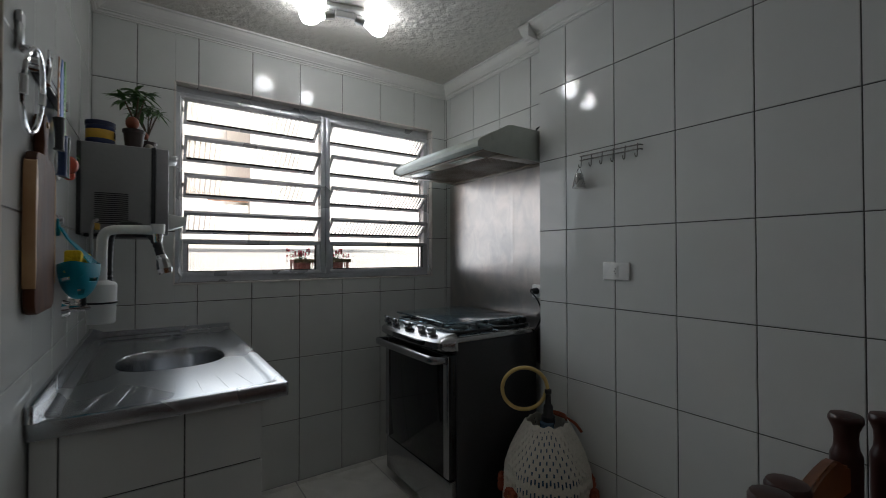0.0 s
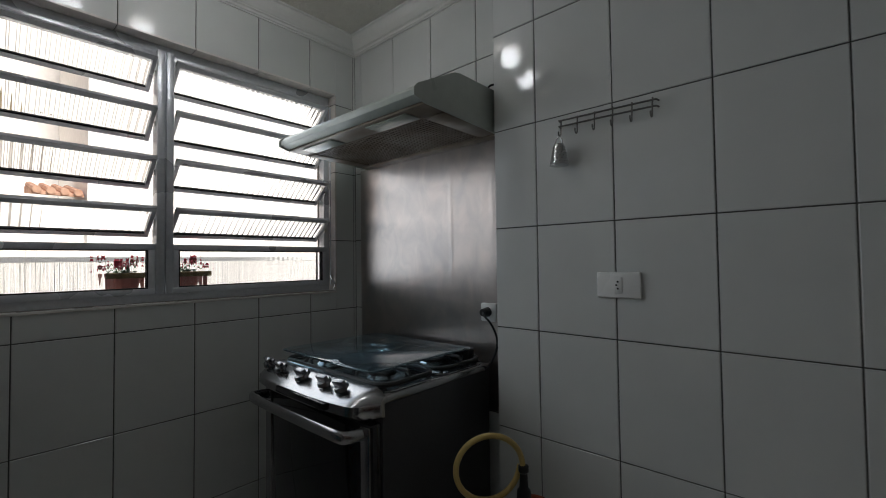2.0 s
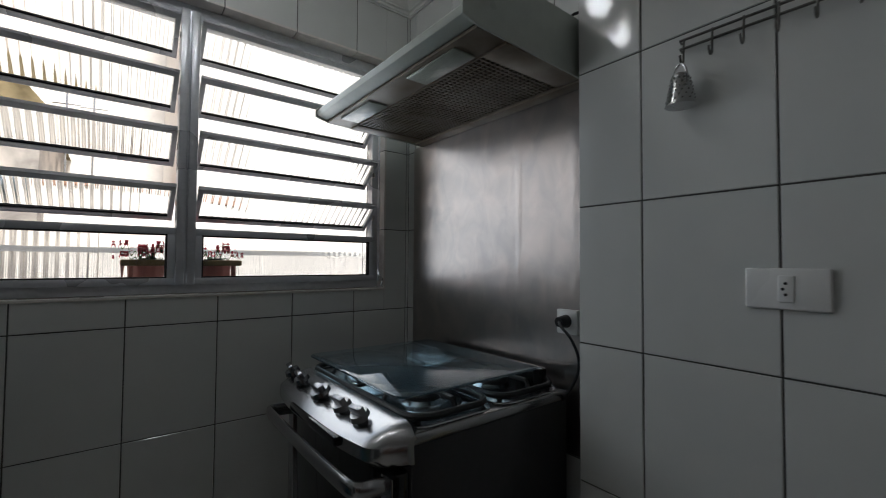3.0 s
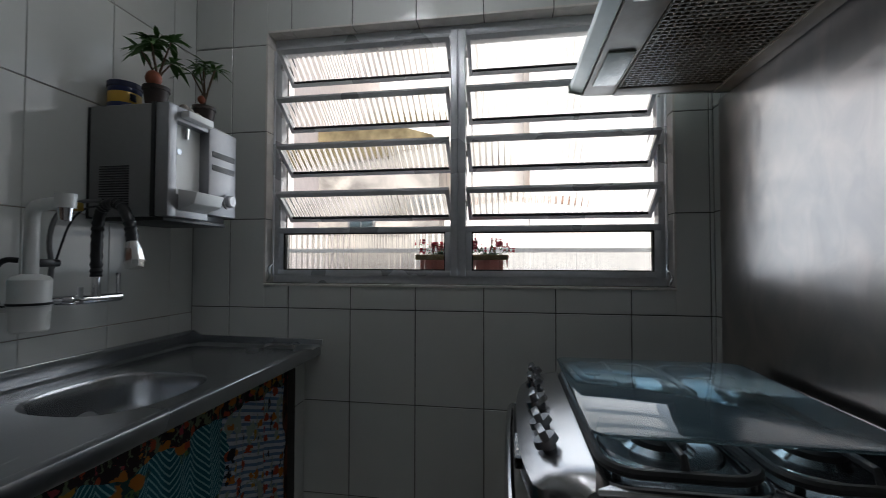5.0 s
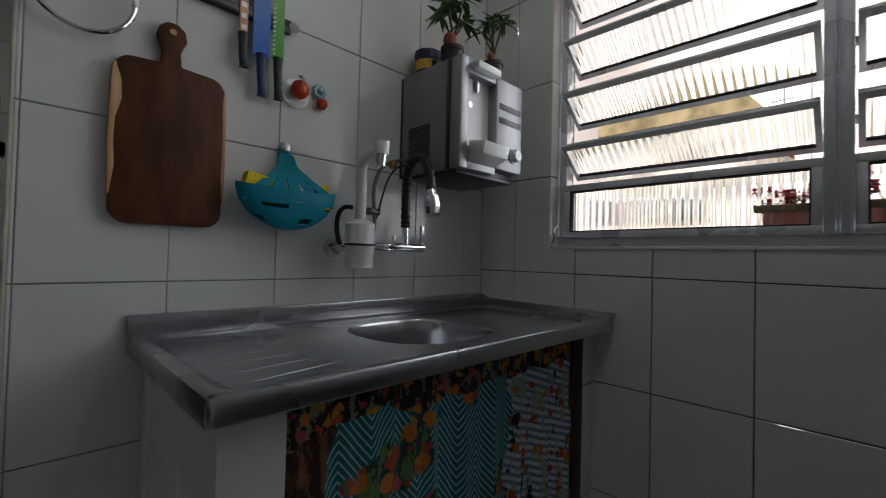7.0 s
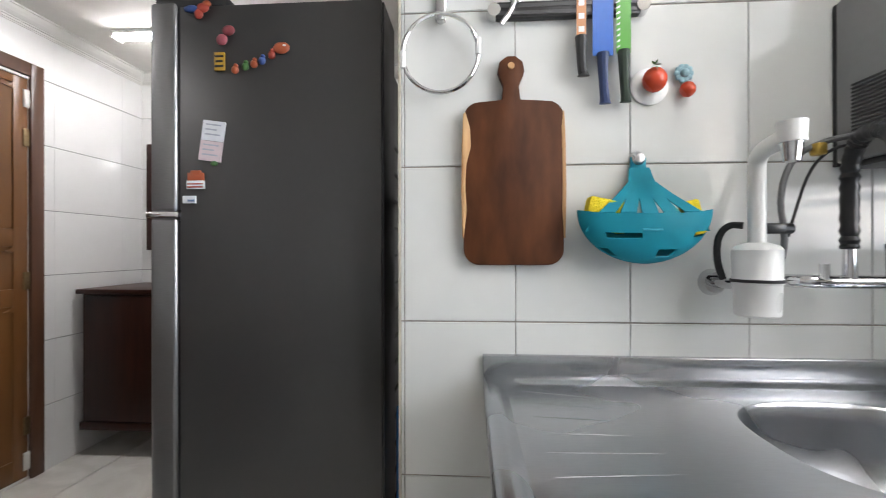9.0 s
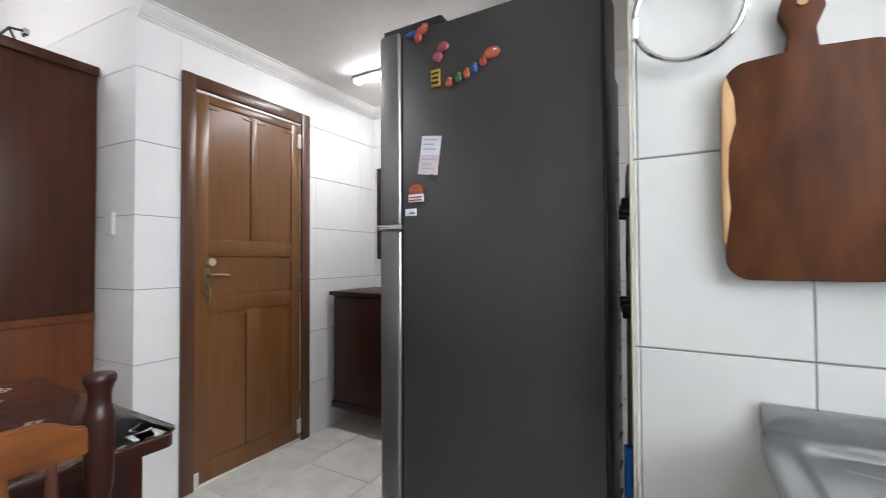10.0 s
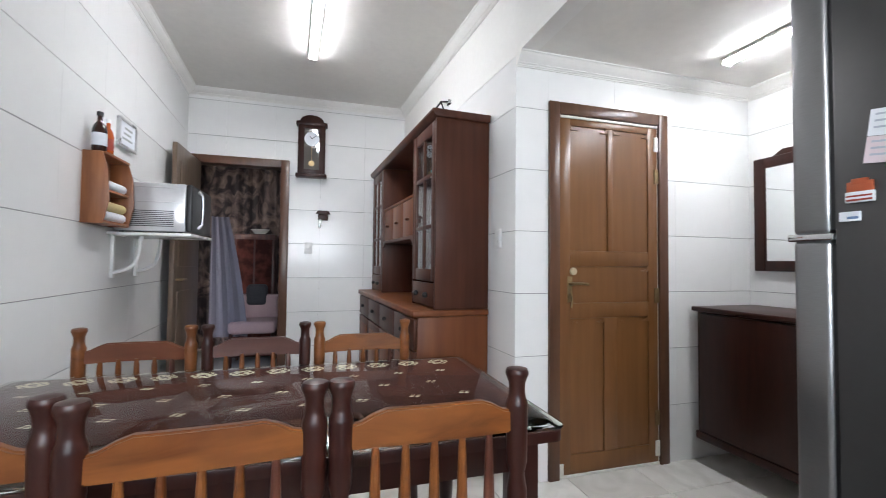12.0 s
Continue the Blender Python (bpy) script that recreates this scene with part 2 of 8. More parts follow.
# passage: mirror wall and the wall behind the fridge
bm = bm_new()
box(bm, -2.0, YD - 0.15, 0, -1.844 - T, 1.5, 2.9)
wall_mirror = setting("wall_mirror", bm, M_GROUT_D, "white glazed tiles behind the mirror")
bm = bm_new()
box(bm, -2.0, 1.30, 0, -0.13, 1.45, 2.9)
wall_fridge = setting("wall_fridge", bm, M_GROUT_D, "white glazed tiles behind the fridge")


def slanted(x0, y0, x1, y1, thick, z0, z1):
    """A wall slab whose face runs from one point to another, thick to the left of that way."""
    d = Vector((x1 - x0, y1 - y0)).normalized()
    nrm = Vector((-d.y, d.x)) * thick
    b = bm_new()
    prism(b, [(x0, y0), (x1, y1), (x1 + nrm.x, y1 + nrm.y), (x0 + nrm.x, y0 + nrm.y)], z0, z1, "z")
    return b


HX0, HX1 = -0.123, 0.02                 # hutch wall's face at the brown door's wall and at the far wall
EX0, EX1 = 1.965, 2.135                 # dining room's outer wall's face at y 0.3 and at the far wall
wall_hutch = setting("wall_hutch", slanted(HX0 - T, YD - T, HX1 + 0.006 - T, YF - 0.1, -0.12, 0, 3.0), M_GROUT_D, "white glazed tiles behind the hutch")
setting("wall_hutch_top", slanted(HX0, YD, HX1, YF - 0.02, -0.10, 2.372, 2.95), M_PLASTER, "white plaster above the tiles behind the hutch")
wall_dining = setting("wall_dining", slanted(EX0 + T, 0.30, EX1 + 0.0047 + T, YF - 0.1, 0.12, 0, 3.0), M_GROUT_D, "white glazed tiles beside the dining table")
OX0, OX1, OZ = 1.285, 2.05, 2.16        # doorway in the far wall
bm = bm_new()
box(bm, -0.15, YF - 0.14, 0, OX0, YF - T, 3.0)
box(bm, OX1, YF - 0.14, 0, 2.3, YF - T, 3.0)
box(bm, OX0, YF - 0.14, OZ, OX1, YF - T, 3.0)
wall_far = setting("wall_far", bm, M_GROUT_D, "white glazed tiles round the doorway and the clock")
# plain walls that close the room beyond the doorway
bm = bm_new()
box(bm, 0.6, -5.3, 0, 2.7, -5.2, 3.0)
box(bm, 0.6, -5.2, 0, 0.7, YF - 0.14, 3.0)
box(bm, 2.5, -5.2, 0, 2.6, YF - 0.14, 3.0)
setting("wall_back_room", bm, M_PLASTER, "plain plastered walls of the room beyond the doorway")

# ceilings
M_CEIL = surface("textured_ceiling_paint", (0.66, 0.63, 0.58), 0.5, vary=0.04, grain=26, bump=4.0)
M_CEIL_D = surface("smooth_ceiling_paint", (0.74, 0.72, 0.68), 0.6, vary=0.03, grain=20, bump=0.03)
bm = bm_new()
box(bm, -0.10, 0.30, ZK, 2.0, YW + 0.01, ZK + 0.1)
ceiling_kitchen = setting("ceiling_kitchen", bm, M_CEIL, "rough textured off-white ceiling", "ceiling")
bm = bm_new()
box(bm, -2.0, YD - 0.05, ZC, HX0 - 0.10, 1.35, ZC + 0.1)
ceiling_passage = setting("ceiling_passage", bm, M_CEIL_D, "smooth pale ceiling over the passage", "ceiling")
bm = bm_new()
box(bm, HX0 - 0.02, YF - 0.1, ZD, 2.3, 0.32, ZD + 0.1)
box(bm, 0.6, -5.3, ZD - 0.1, 2.7, YF - 0.14, ZD)
ceiling_dining = setting("ceiling_dining", bm, M_CEIL_D, "smooth pale ceiling over the dining table", "ceiling")
# unseen slab added above the ceilings to block sun and sky
bm = bm_new()
box(bm, -2.3, -5.4, 3.06, 2.9, 2.9, 3.2)
setting("roof_slab", bm, M_PLASTER, "unseen flat slab over the rooms that keeps daylight out", "roof")
bm = bm_new()
box(bm, HX0 - 0.10, YD - 0.02, ZC, HX0, 0.34, ZD + 0.05)
setting("beam_passage", bm, M_PLASTER, "white plastered beam between dining room and passage", "beam")
bm = bm_new()
box(bm, HX0 - 0.10, 0.30, ZK, 2.05, 0.42, ZD + 0.05)
setting("beam_kitchen", bm, M_PLASTER, "white plastered beam between kitchen and dining room", "beam")


def moulding(name, a, b, z, into, size=0.07):
    """Stepped crown moulding under a ceiling, from a to b in plan; into: unit way into the room."""
    a, b, w = Vector((*a, 0)), Vector((*b, 0)), Vector((*into, 0))
    prof = [(0, 0), (1, 0), (1, -0.10), (0.88, -0.14), (0.78, -0.30), (0.60, -0.50), (0.40, -0.66), (0.34, -0.70), (0.34, -0.76), (0.22, -0.80), (0.18, -0.90), (0.10, -0.92), (0.10, -1.0), (0, -1.0)]
    q = bm_new()
    rings = [[q.verts.new(p + w * (u * size) + Vector((0, 0, z + v * size))) for u, v in prof] for p in (a, b)]
    k = len(prof)
    for i in range(k):
        q.faces.new((rings[0][i], rings[0][(i + 1) % k], rings[1][(i + 1) % k], rings[1][i]))
    q.faces.new(rings[0])
    q.faces.new(rings[1][::-1])
    bmesh.ops.recalc_face_normals(q, faces=q.faces)
    return setting(name, q, M_PLASTER, "white stepped plaster crown moulding", "moulding")


S = 0.075
moulding("trim_window", (0, YW), (XN, YW), ZK, (0, -1), S)
moulding("trim_sink", (0, 1.213), (0, YW), ZK, (1, 0), S)
moulding("trim_niche", (XN, 1.612 - S), (XN, YW), ZK, (-1, 0), S)
moulding("trim_niche_step", (XR - S, 1.612), (XN, 1.612), ZK, (0, 1), S)
moulding("trim_east", (XR, 0.40), (XR, 1.612 + S), ZK, (-1, 0), S)
moulding("trim_door", (-1.844, YD), (HX0, YD), ZC, (0, 1), 0.07)
moulding("trim_mirror", (-1.844, YD), (-1.844, 1.3), ZC, (1, 0), 0.07)
moulding("trim_far", (0.0, YF), (2.15, YF), ZD, (0, 1), 0.07)
moulding("trim_hutch", (HX1, YF), (HX0, YD), ZD, (1, 0.05), 0.07)
moulding("trim_beam", (HX0, YD), (HX0, 0.3), ZD, (1, 0), 0.07)
moulding("trim_dining", (EX1, YF), (EX0, 0.3), ZD, (-1, -0.05), 0.07)

# ---- lamps ----
M_TUBE = glow("lit_tube", (0.96, 0.98, 1.01), 13.5)
M_TUBE_P = glow("lit_passage_tube", (0.96, 0.98, 1.01), 12.5)
M_BULB = glow("lit_bulb", (0.95, 0.98, 1.02), 16.0)
M_LAMP_W = surface("lamp_white_enamel", (0.8, 0.8, 0.78), 0.35, vary=0.02, grain=40, bump=0.02)


def tube_lamp(at, length, turn, label, lit=M_TUBE):
    """A slim ceiling batten with a lit diffuser and two end caps, along its own y."""
    x, y, z = at
    t = root("ceiling_light", at, label, "ceiling light", "tube lamps", turn=turn)
    h = length / 2
    q = bm_new()
    box(q, x - 0.035, y - h, z - 0.018, x + 0.035, y + h, z, 0.004)
    part("base", q, M_LAMP_W, t)
    q = bm_new()
    prof = [(x + 0.028 * math.cos(a), z - 0.016 - 0.026 * math.sin(a)) for a in [math.pi * k / 10 for k in range(11)]]
    prism(q, prof, y - h + 0.015, y + h - 0.015, "y")
    part("diffuser", q, lit, t, "glowing white diffuser")
    for s in (-1, 1):
        q = bm_new()
        box(q, x - 0.037, min(y + s * h, y + s * (h - 0.015)), z - 0.044, x + 0.037, max(y + s * h, y + s * (h - 0.015)), z, 0.005)
        part("end_cap", q, M_LAMP_W, t)
    return t


tube_lamp((0.955, -1.75, ZD), 1.15, 3.0, "slim white lit tube lamp over the dining table")
tube_lamp((-1.28, -0.12, ZC), 0.95, 0.0, "slim white lit tube lamp in the passage", M_TUBE_P)

# kitchen lamp: plate, arm and two lit bulbs
KLX, KLY = 0.972, 2.033
kl = root("ceiling_light", (KLX, KLY, ZK), "white two-bulb lamp on the kitchen ceiling, lit", "ceiling light", turn=-14.8)
q = bm_new()
box(q, KLX - 0.09, KLY - 0.045, ZK - 0.022, KLX + 0.09, KLY + 0.045, ZK, 0.006)
part("plate", q, M_LAMP_W, kl)
for s in (-1, 1):
    q = bm_new()
    rod(q, (KLX + s * 0.05, KLY, ZK - 0.035), (KLX + s * 0.095, KLY, ZK - 0.045), 0.020, 0.022)
    part("socket", q, M_STEEL, kl, "brown metal bulb socket")
    q = bm_new()
    lathe(q, (KLX + s * 0.095, KLY, ZK - 0.050), [(0.016, 0), (0.022, s * 0.012), (0.042, s * 0.036), (0.050, s * 0.062), (0.044, s * 0.092), (0.024, s * 0.106), (0.002, s * 0.112)], 18, "x")
    part("bulb", q, M_BULB, kl, "glowing white bulb")
q = bm_new()
box(q, KLX - 0.045, KLY - 0.025, ZK - 0.052, KLX + 0.045, KLY - 0.012, ZK - 0.022, 0.002)
part("bracket", q, M_STEEL, kl)

# ---- kitchen window and what stands outside it ----
M_RIB = glass("ribbed_glass", (0.97, 0.985, 0.98), 0.02)
M_CREAM = surface("cream_ceramic_edge", (0.74, 0.70, 0.66), 0.25, vary=0.08, grain=30, bump=0.03)
M_RUBBER = surface("black_gasket", (0.02, 0.02, 0.02), 0.7, vary=0.1, grain=60, bump=0.05)

win = root("window_1", ((WX0 + WX1) / 2, YW + 0.05, WZ0), "aluminium louvre window with ribbed glass, its eight panes tilted open", "window", kind="structure")
BAYS = ((0.352, 1.046), (1.102, 1.782))


def bars(name, x0, y0, z0, x1, y1, z1, w, parent, material, bevel=0.002):
    """Four bars round a rectangle in the xz plane."""
    for b in ((x0, z0, x1, z0 + w), (x0, z1 - w, x1, z1), (x0, z0 + w, x0 + w, z1 - w), (x1 - w, z0 + w, x1, z1 - w)):
        q = bm_new()
        box(q, b[0], y0, b[1], b[2], y1, b[3], bevel)
        part(name, q, material, parent)


bars("frame", WX0 + 0.006, YW + 0.052, WZ0 + 0.006, WX1 - 0.006, YW + 0.095, WZ1 - 0.006, 0.030, win, M_ALU)
for x0, x1 in BAYS:
    q = bm_new()
    box(q, x0 - 0.012, YW + 0.046, 2.060, x1 + 0.012, YW + 0.088, WZ1 - 0.0365, 0.003)
    part("head_bar", q, M_ALU, win)
q = bm_new()
box(q, 1.046, YW + 0.022, WZ0 + 0.036, 1.071, YW + 0.080, WZ1 - 0.036, 0.003)
box(q, 1.077, YW + 0.022, WZ0 + 0.036, 1.102, YW + 0.080, WZ1 - 0.036, 0.003)
box(q, 1.070, YW + 0.036, WZ0 + 0.036, 1.078, YW + 0.078, WZ1 - 0.036)
part("mullion", q, M_ALU, win)


def ribbed(x0, x1, a, b, pitch=0.023, amp=0.0014, thick=0.003):
    """A ribbed pane between the edges a and b, each (y, z)."""
    q = bm_new()
    n = int((x1 - x0) / pitch) * 8
    d = Vector((0, b[0] - a[0], b[1] - a[1]))
    nrm = Vector((1, 0, 0)).cross(d).normalized()
    front, rear = [], []
    for i in range(n + 1):
        x = x0 + (x1 - x0) * i / n
        off = nrm * (amp * math.sin(math.pi * i / 4))
        for store, k in ((front, off), (rear, nrm * -thick)):
            store.append((q.verts.new(Vector((x, *a)) + k), q.verts.new(Vector((x, *b)) + k)))
    for i in range(n):
        q.faces.new((front[i][0], front[i + 1][0], front[i + 1][1], front[i][1]))
        q.faces.new((rear[i][0], rear[i][1], rear[i + 1][1], rear[i + 1][0]))
    for k in (0, 1):
        for i in range(n):
            q.faces.new((front[i][k], rear[i][k], rear[i + 1][k], front[i + 1][k]) if k == 0 else (front[i][k], front[i + 1][k], rear[i + 1][k], rear[i][k]))
    q.faces.new((front[0][0], front[0][1], rear[0][1], rear[0][0]))
    q.faces.new((front[n][0], rear[n][0], rear[n][1], front[n][1]))
    bmesh.ops.recalc_face_normals(q, faces=q.faces)
    return q


def pane(q, parent):
    ob = part("pane", q, M_RIB, parent, "clear ribbed glass pane")
    ob.visible_shadow = False
    return ob


for x0, x1 in BAYS:
    bars("pane_frame", x0, YW + 0.034, WZ0 + 0.036, x1, YW + 0.070, 1.352, 0.022, win, M_ALU)
    bars("gasket", x0 + 0.022, YW + 0.036, WZ0 + 0.058, x1 - 0.022, YW + 0.060, 1.330, 0.004, win, M_RUBBER, 0)
    pane(ribbed(x0 + 0.024, x1 - 0.024, (YW + 0.05, WZ0 + 0.060), (YW + 0.05, 1.328), amp=0.0010), win)
    for zt in (2.058, 1.864, 1.676, 1.488):
        top, low = Vector((0, YW + 0.003, zt)), Vector((0, YW + 0.128, zt - 0.100))
        d = (low - top).normalized()
        nrm = Vector((1, 0, 0)).cross(d)
        q = bm_new()
        for a, b in ((top, top + d * 0.020), (low - d * 0.016, low)):
            prism(q, [((a + nrm * 0.007).y, (a + nrm * 0.007).z), ((b + nrm * 0.007).y, (b + nrm * 0.007).z), ((b - nrm * 0.007).y, (b - nrm * 0.007).z), ((a - nrm * 0.007).y, (a - nrm * 0.007).z)], x0 + 0.004, x1 - 0.004, "x")
        for xa in (x0 + 0.004, x1 - 0.018):
            a, b = top, low
            prism(q, [((a + nrm * 0.008).y, (a + nrm * 0.008).z), ((b + nrm * 0.008).y, (b + nrm * 0.008).z), ((b - nrm * 0.008).y, (b - nrm * 0.008).z), ((a - nrm * 0.008).y, (a - nrm * 0.008).z)], xa, xa + 0.014, "x")
        part("louvre_frame", q, M_ALU, win)
        g0, g1 = top + d * 0.018, low - d * 0.014
        q = bm_new()
        k0, k1 = low - d * 0.0215 - nrm * 0.004, low - d * 0.0155 - nrm * 0.004
        prism(q, [(k0.y, k0.z), (k1.y, k1.z), ((k1 + nrm * 0.009).y, (k1 + nrm * 0.009).z), ((k0 + nrm * 0.009).y, (k0 + nrm * 0.009).z)], x0 + 0.018, x1 - 0.018, "x")
        part("gasket", q, M_RUBBER, win)
        pane(ribbed(x0 + 0.016, x1 - 0.016, (g0.y, g0.z), (g1.y, g1.z)), win)
        q = bm_new()
        for xa in (x0 - 0.006, x1 - 0.002):
            box(q, xa, YW + 0.045, zt - 0.062, xa + 0.010, YW + 0.062, zt - 0.040, 0.003)
        part("pivot", q, M_STEEL, win)
# operating rods and the crank at the jambs
for xa, zc in ((0.338, 1.15), (1.795, 1.15)):
    q = bm_new()
    rod(q, (xa, YW + 0.020, 1.16), (xa, YW + 0.020, 2.06), 0.004, seg=8)
    part("control_rod", q, M_ALU, win)
    q = bm_new()
    tube(q, [(xa, YW + 0.016, 1.21), (xa - 0.008, YW - 0.005, 1.19), (xa + 0.008, YW - 0.010, 1.165), (xa - 0.004, YW - 0.012, 1.142)], 0.004, 8, 1)
    part("crank", q, M_STEEL, win)
# ceramic edging round the reveal and the sill
for n, b in (("trim_reveal_left", (WX0 - 0.004, WX0 + 0.005)), ("trim_reveal_right", (WX1 - 0.005, WX1 + 0.004))):
    for z0, z1 in ((WZ0 + 0.006, 1.3835), (1.387, 1.730), (1.7335, 2.0765), (2.080, WZ1 - 0.006)):
        q = bm_new()
        box(q, b[0], YW - 0.003, z0, b[1], YW + 0.10, z1, 0.0015)
        setting(n, q, M_CREAM, "narrow cream ceramic edging round the window", "trim")
for x0, x1 in [(max(WX0, 0.4155 + i * 0.2515) + 0.0015, min(WX1, 0.667 + i * 0.2515) - 0.0015) for i in range(-1, 6)]:
    q = bm_new()
    box(q, x0, YW - 0.003, WZ1 - 0.005, x1, YW + 0.10, WZ1 + 0.004, 0.0015)
    setting("trim_reveal_top", q, M_CREAM, "cream ceramic edging tile over the window", "trim")
q = bm_new()
box(q, WX0 - 0.004, YW - 0.005, WZ0 - 0.004, WX1 + 0.004, YW + 0.052, WZ0 + 0.005, 0.002)
setting("window_sill", q, M_CREAM, "narrow cream ceramic window sill", "sill")
q = bm_new()
box(q, WX0, YW + 0.08, WZ0 - 0.01, WX1, YW + 0.42, WZ0 + 0.03, 0.004)
setting("ledge_outer", q, surface("outer_ledge_cement", (0.42, 0.38, 0.36), 0.8, vary=0.1, grain=60, bump=0.2), "cement window ledge outside", "sill")

M_TERRA = surface("terracotta_plastic", (0.50, 0.20, 0.16), 0.55, vary=0.12, grain=50, bump=0.05)
M_LEAF = two_tone("leaf_green", (0.030, 0.085, 0.016), (0.075, 0.17, 0.035), 0.45, 14, bump=0.05)
M_PETAL = surface("red_petals", (0.72, 0.06, 0.10), 0.5, vary=0.2, grain=60, bump=0.05)
M_STEM = surface("brown_stem", (0.10, 0.065, 0.035), 0.8, vary=0.2, grain=60, bump=0.2)


def leaf(q, at, way, length, width, droop=0.3):
    """A folded, pointed leaf with a midrib."""
    way = Vector(way).normalized()
    side = way.cross(Vector((0, 0, 1)))
    side = side.normalized() if side.length > 0.01 else Vector((1, 0, 0))
    up = side.cross(way)
    spine = [Vector(at) + way * (length * t) - Vector((0, 0, droop * length * t * t)) for t in (0, 0.3, 0.65, 1)]
    w = (0.15, 1.0, 0.8, 0.0)
    l = [q.verts.new(p + side * (width * k / 2) + up * (width * 0.12 * k)) for p, k in zip(spine, w)]
    m = [q.verts.new(p) for p in spine]
    r = [q.verts.new(p - side * (width * k / 2) + up * (width * 0.12 * k)) for p, k in zip(spine, w)]
    for i in range(3):
        q.faces.new((l[i], l[i + 1], m[i + 1], m[i]))
        q.faces.new((m[i], m[i + 1], r[i + 1], r[i]))


def pot(at, r, h, label, material, name="potted_plant", square=False):
    t = root(name, at, label, "plant")
    q = bm_new()
    x, y, z = at
    lathe(q, at, [(r * 0.72, 0), (r * 0.92, h * 0.84), (r, h * 0.84), (r, h), (r * 0.86, h), (r * 0.84, h * 0.86), (0.001, h * 0.86)], 4 if square else 18, cap=False)
    part("pot", q, material, t)
    return t


rnd = random.Random(4)
for at, r in (((0.975, YW + 0.165, WZ0 + 0.03), 0.070), ((1.180, YW + 0.165, WZ0 + 0.03), 0.075)):
    t = pot(at, r, 0.085, "terracotta pot of red flowers on the outer window ledge", M_TERRA, "flower_pot")
    q, f = bm_new(), bm_new()
    for i in range(20):
        a, e = rnd.uniform(0, 2 * math.pi), rnd.uniform(0.2, 1.2)
        w = Vector((math.cos(a) * math.cos(e), math.sin(a) * math.cos(e), math.sin(e)))
        leaf(q, (at[0] + w.x * 0.02, at[1] + w.y * 0.02, at[2] + 0.08), w, rnd.uniform(0.03, 0.055), rnd.uniform(0.018, 0.03), 0.5)
    for i in range(9):
        a = rnd.uniform(0, 2 * math.pi)
        c = Vector(at) + Vector((math.cos(a) * r * rnd.uniform(0.4, 1.25), math.sin(a) * r * rnd.uniform(0.2, 0.9), 0.105 + rnd.uniform(0, 0.045)))
        tube(q, [(at[0], at[1], at[2] + 0.075), c], 0.002, 5)
        for k in range(9):
            b, e = a + k * 1.257, -0.5 + 0.18 * k
            leaf(f, c, (math.cos(b) * math.cos(e), math.sin(b) * math.cos(e), math.sin(e)), 0.024, 0.020, 0.2)
    part("foliage", q, M_LEAF, t)
    part("blossom", f, M_PETAL, t, "red petals")

pr = root("planter_board", (1.08, YW + 0.09, WZ0 + 0.115), "olive wooden board along the flower pots outside", "board")
q = bm_new()
box(q, 0.905, YW + 0.066, WZ0 + 0.098, 1.255, YW + 0.078, WZ0 + 0.118, 0.003)
part("board", q, two_tone("olive_wood", (0.16, 0.12, 0.05), (0.26, 0.20, 0.09), 0.7, 5, (8, 1, 1)), pr)
for x in (0.93, 1.23):
    q = bm_new()
    box(q, x - 0.006, YW + 0.067, WZ0 + 0.03, x + 0.006, YW + 0.077, WZ0 + 0.099, 0.002)
    part("post", q, M_TERRA, pr)

# outside: yard, neighbouring house, its roof and fence
q = bm_new()
box(q, -60, YW + 0.2, -3.3, 60, 140, -3.2)
tagged(single("ground", q, surface("yard_concrete", (0.33, 0.32, 0.30), 0.9, vary=0.15, grain=20, bump=0.2, stain=0.6), "pale concrete yard below the window", "ground", kind="structure", smooth=False))
M_WALL_PINK = surface("pale_pink_render", (0.86, 0.79, 0.77), 0.85, vary=0.06, grain=12, bump=0.1, stain=0.7)
M_WALL_CREAM = surface("cream_render", (0.86, 0.83, 0.79), 0.85, vary=0.05, grain=12, bump=0.1, stain=0.6)
M_WALL_OLD = two_tone("stained_old_render", (0.26, 0.24, 0.22), (0.62, 0.57, 0.51), 0.9, 1.8, bump=0.2, contrast=(0.38, 0.62), distortion=0.6)
M_ROOF = two_tone("clay_roof_tiles", (0.40, 0.20, 0.13), (0.58, 0.36, 0.25), 0.8, 6, bump=0.2)
house = root("house", (0.6, 7.0, -3.2), "neighbouring house with pale render, stained side wall and clay roof", "house")
q = bm_new()
box(q, -9, 6.6, -3.2, -1.75, 11.0, 9.0)
part("wall", q, M_WALL_PINK, house, "pale pink rendered wall", smooth=False)
q = bm_new()
box(q, -1.75, 7.4, -3.2, 0.20, 11.0, 2.95)
part("wall", q, M_WALL_OLD, house, "grey stained rendered wall", smooth=False)
q = bm_new()
prism(q, [(-1.75, 2.95), (0.26, 2.95), (0.10, 3.15), (-0.60, 3.36), (-1.75, 3.36)], 7.36, 11.0, "y")
part("parapet", q, two_tone("mossy_parapet", (0.13, 0.10, 0.05), (0.30, 0.24, 0.13), 0.9, 4, bump=0.3), house, "mossy brown parapet")
q = bm_new()
box(q, 1.58, 7.8, -3.2, 11.0, 11.0, 9.0)
part("wall", q, M_WALL_CREAM, house, "cream rendered wall, tall enough to hide the sky", smooth=False)
# 9 m rear wall added to cover the sky with a bright pale surface
q = bm_new()
box(q, -1.75, 10.6, -3.2, 1.58, 11.4, 9.0)
box(q, 0.20, 7.95, -3.2, 1.58, 10.6, 2.12)
part("wall", q, M_WALL_CREAM, house, "cream rendered wall, tall enough to hide the sky", smooth=False)
q = bm_new()
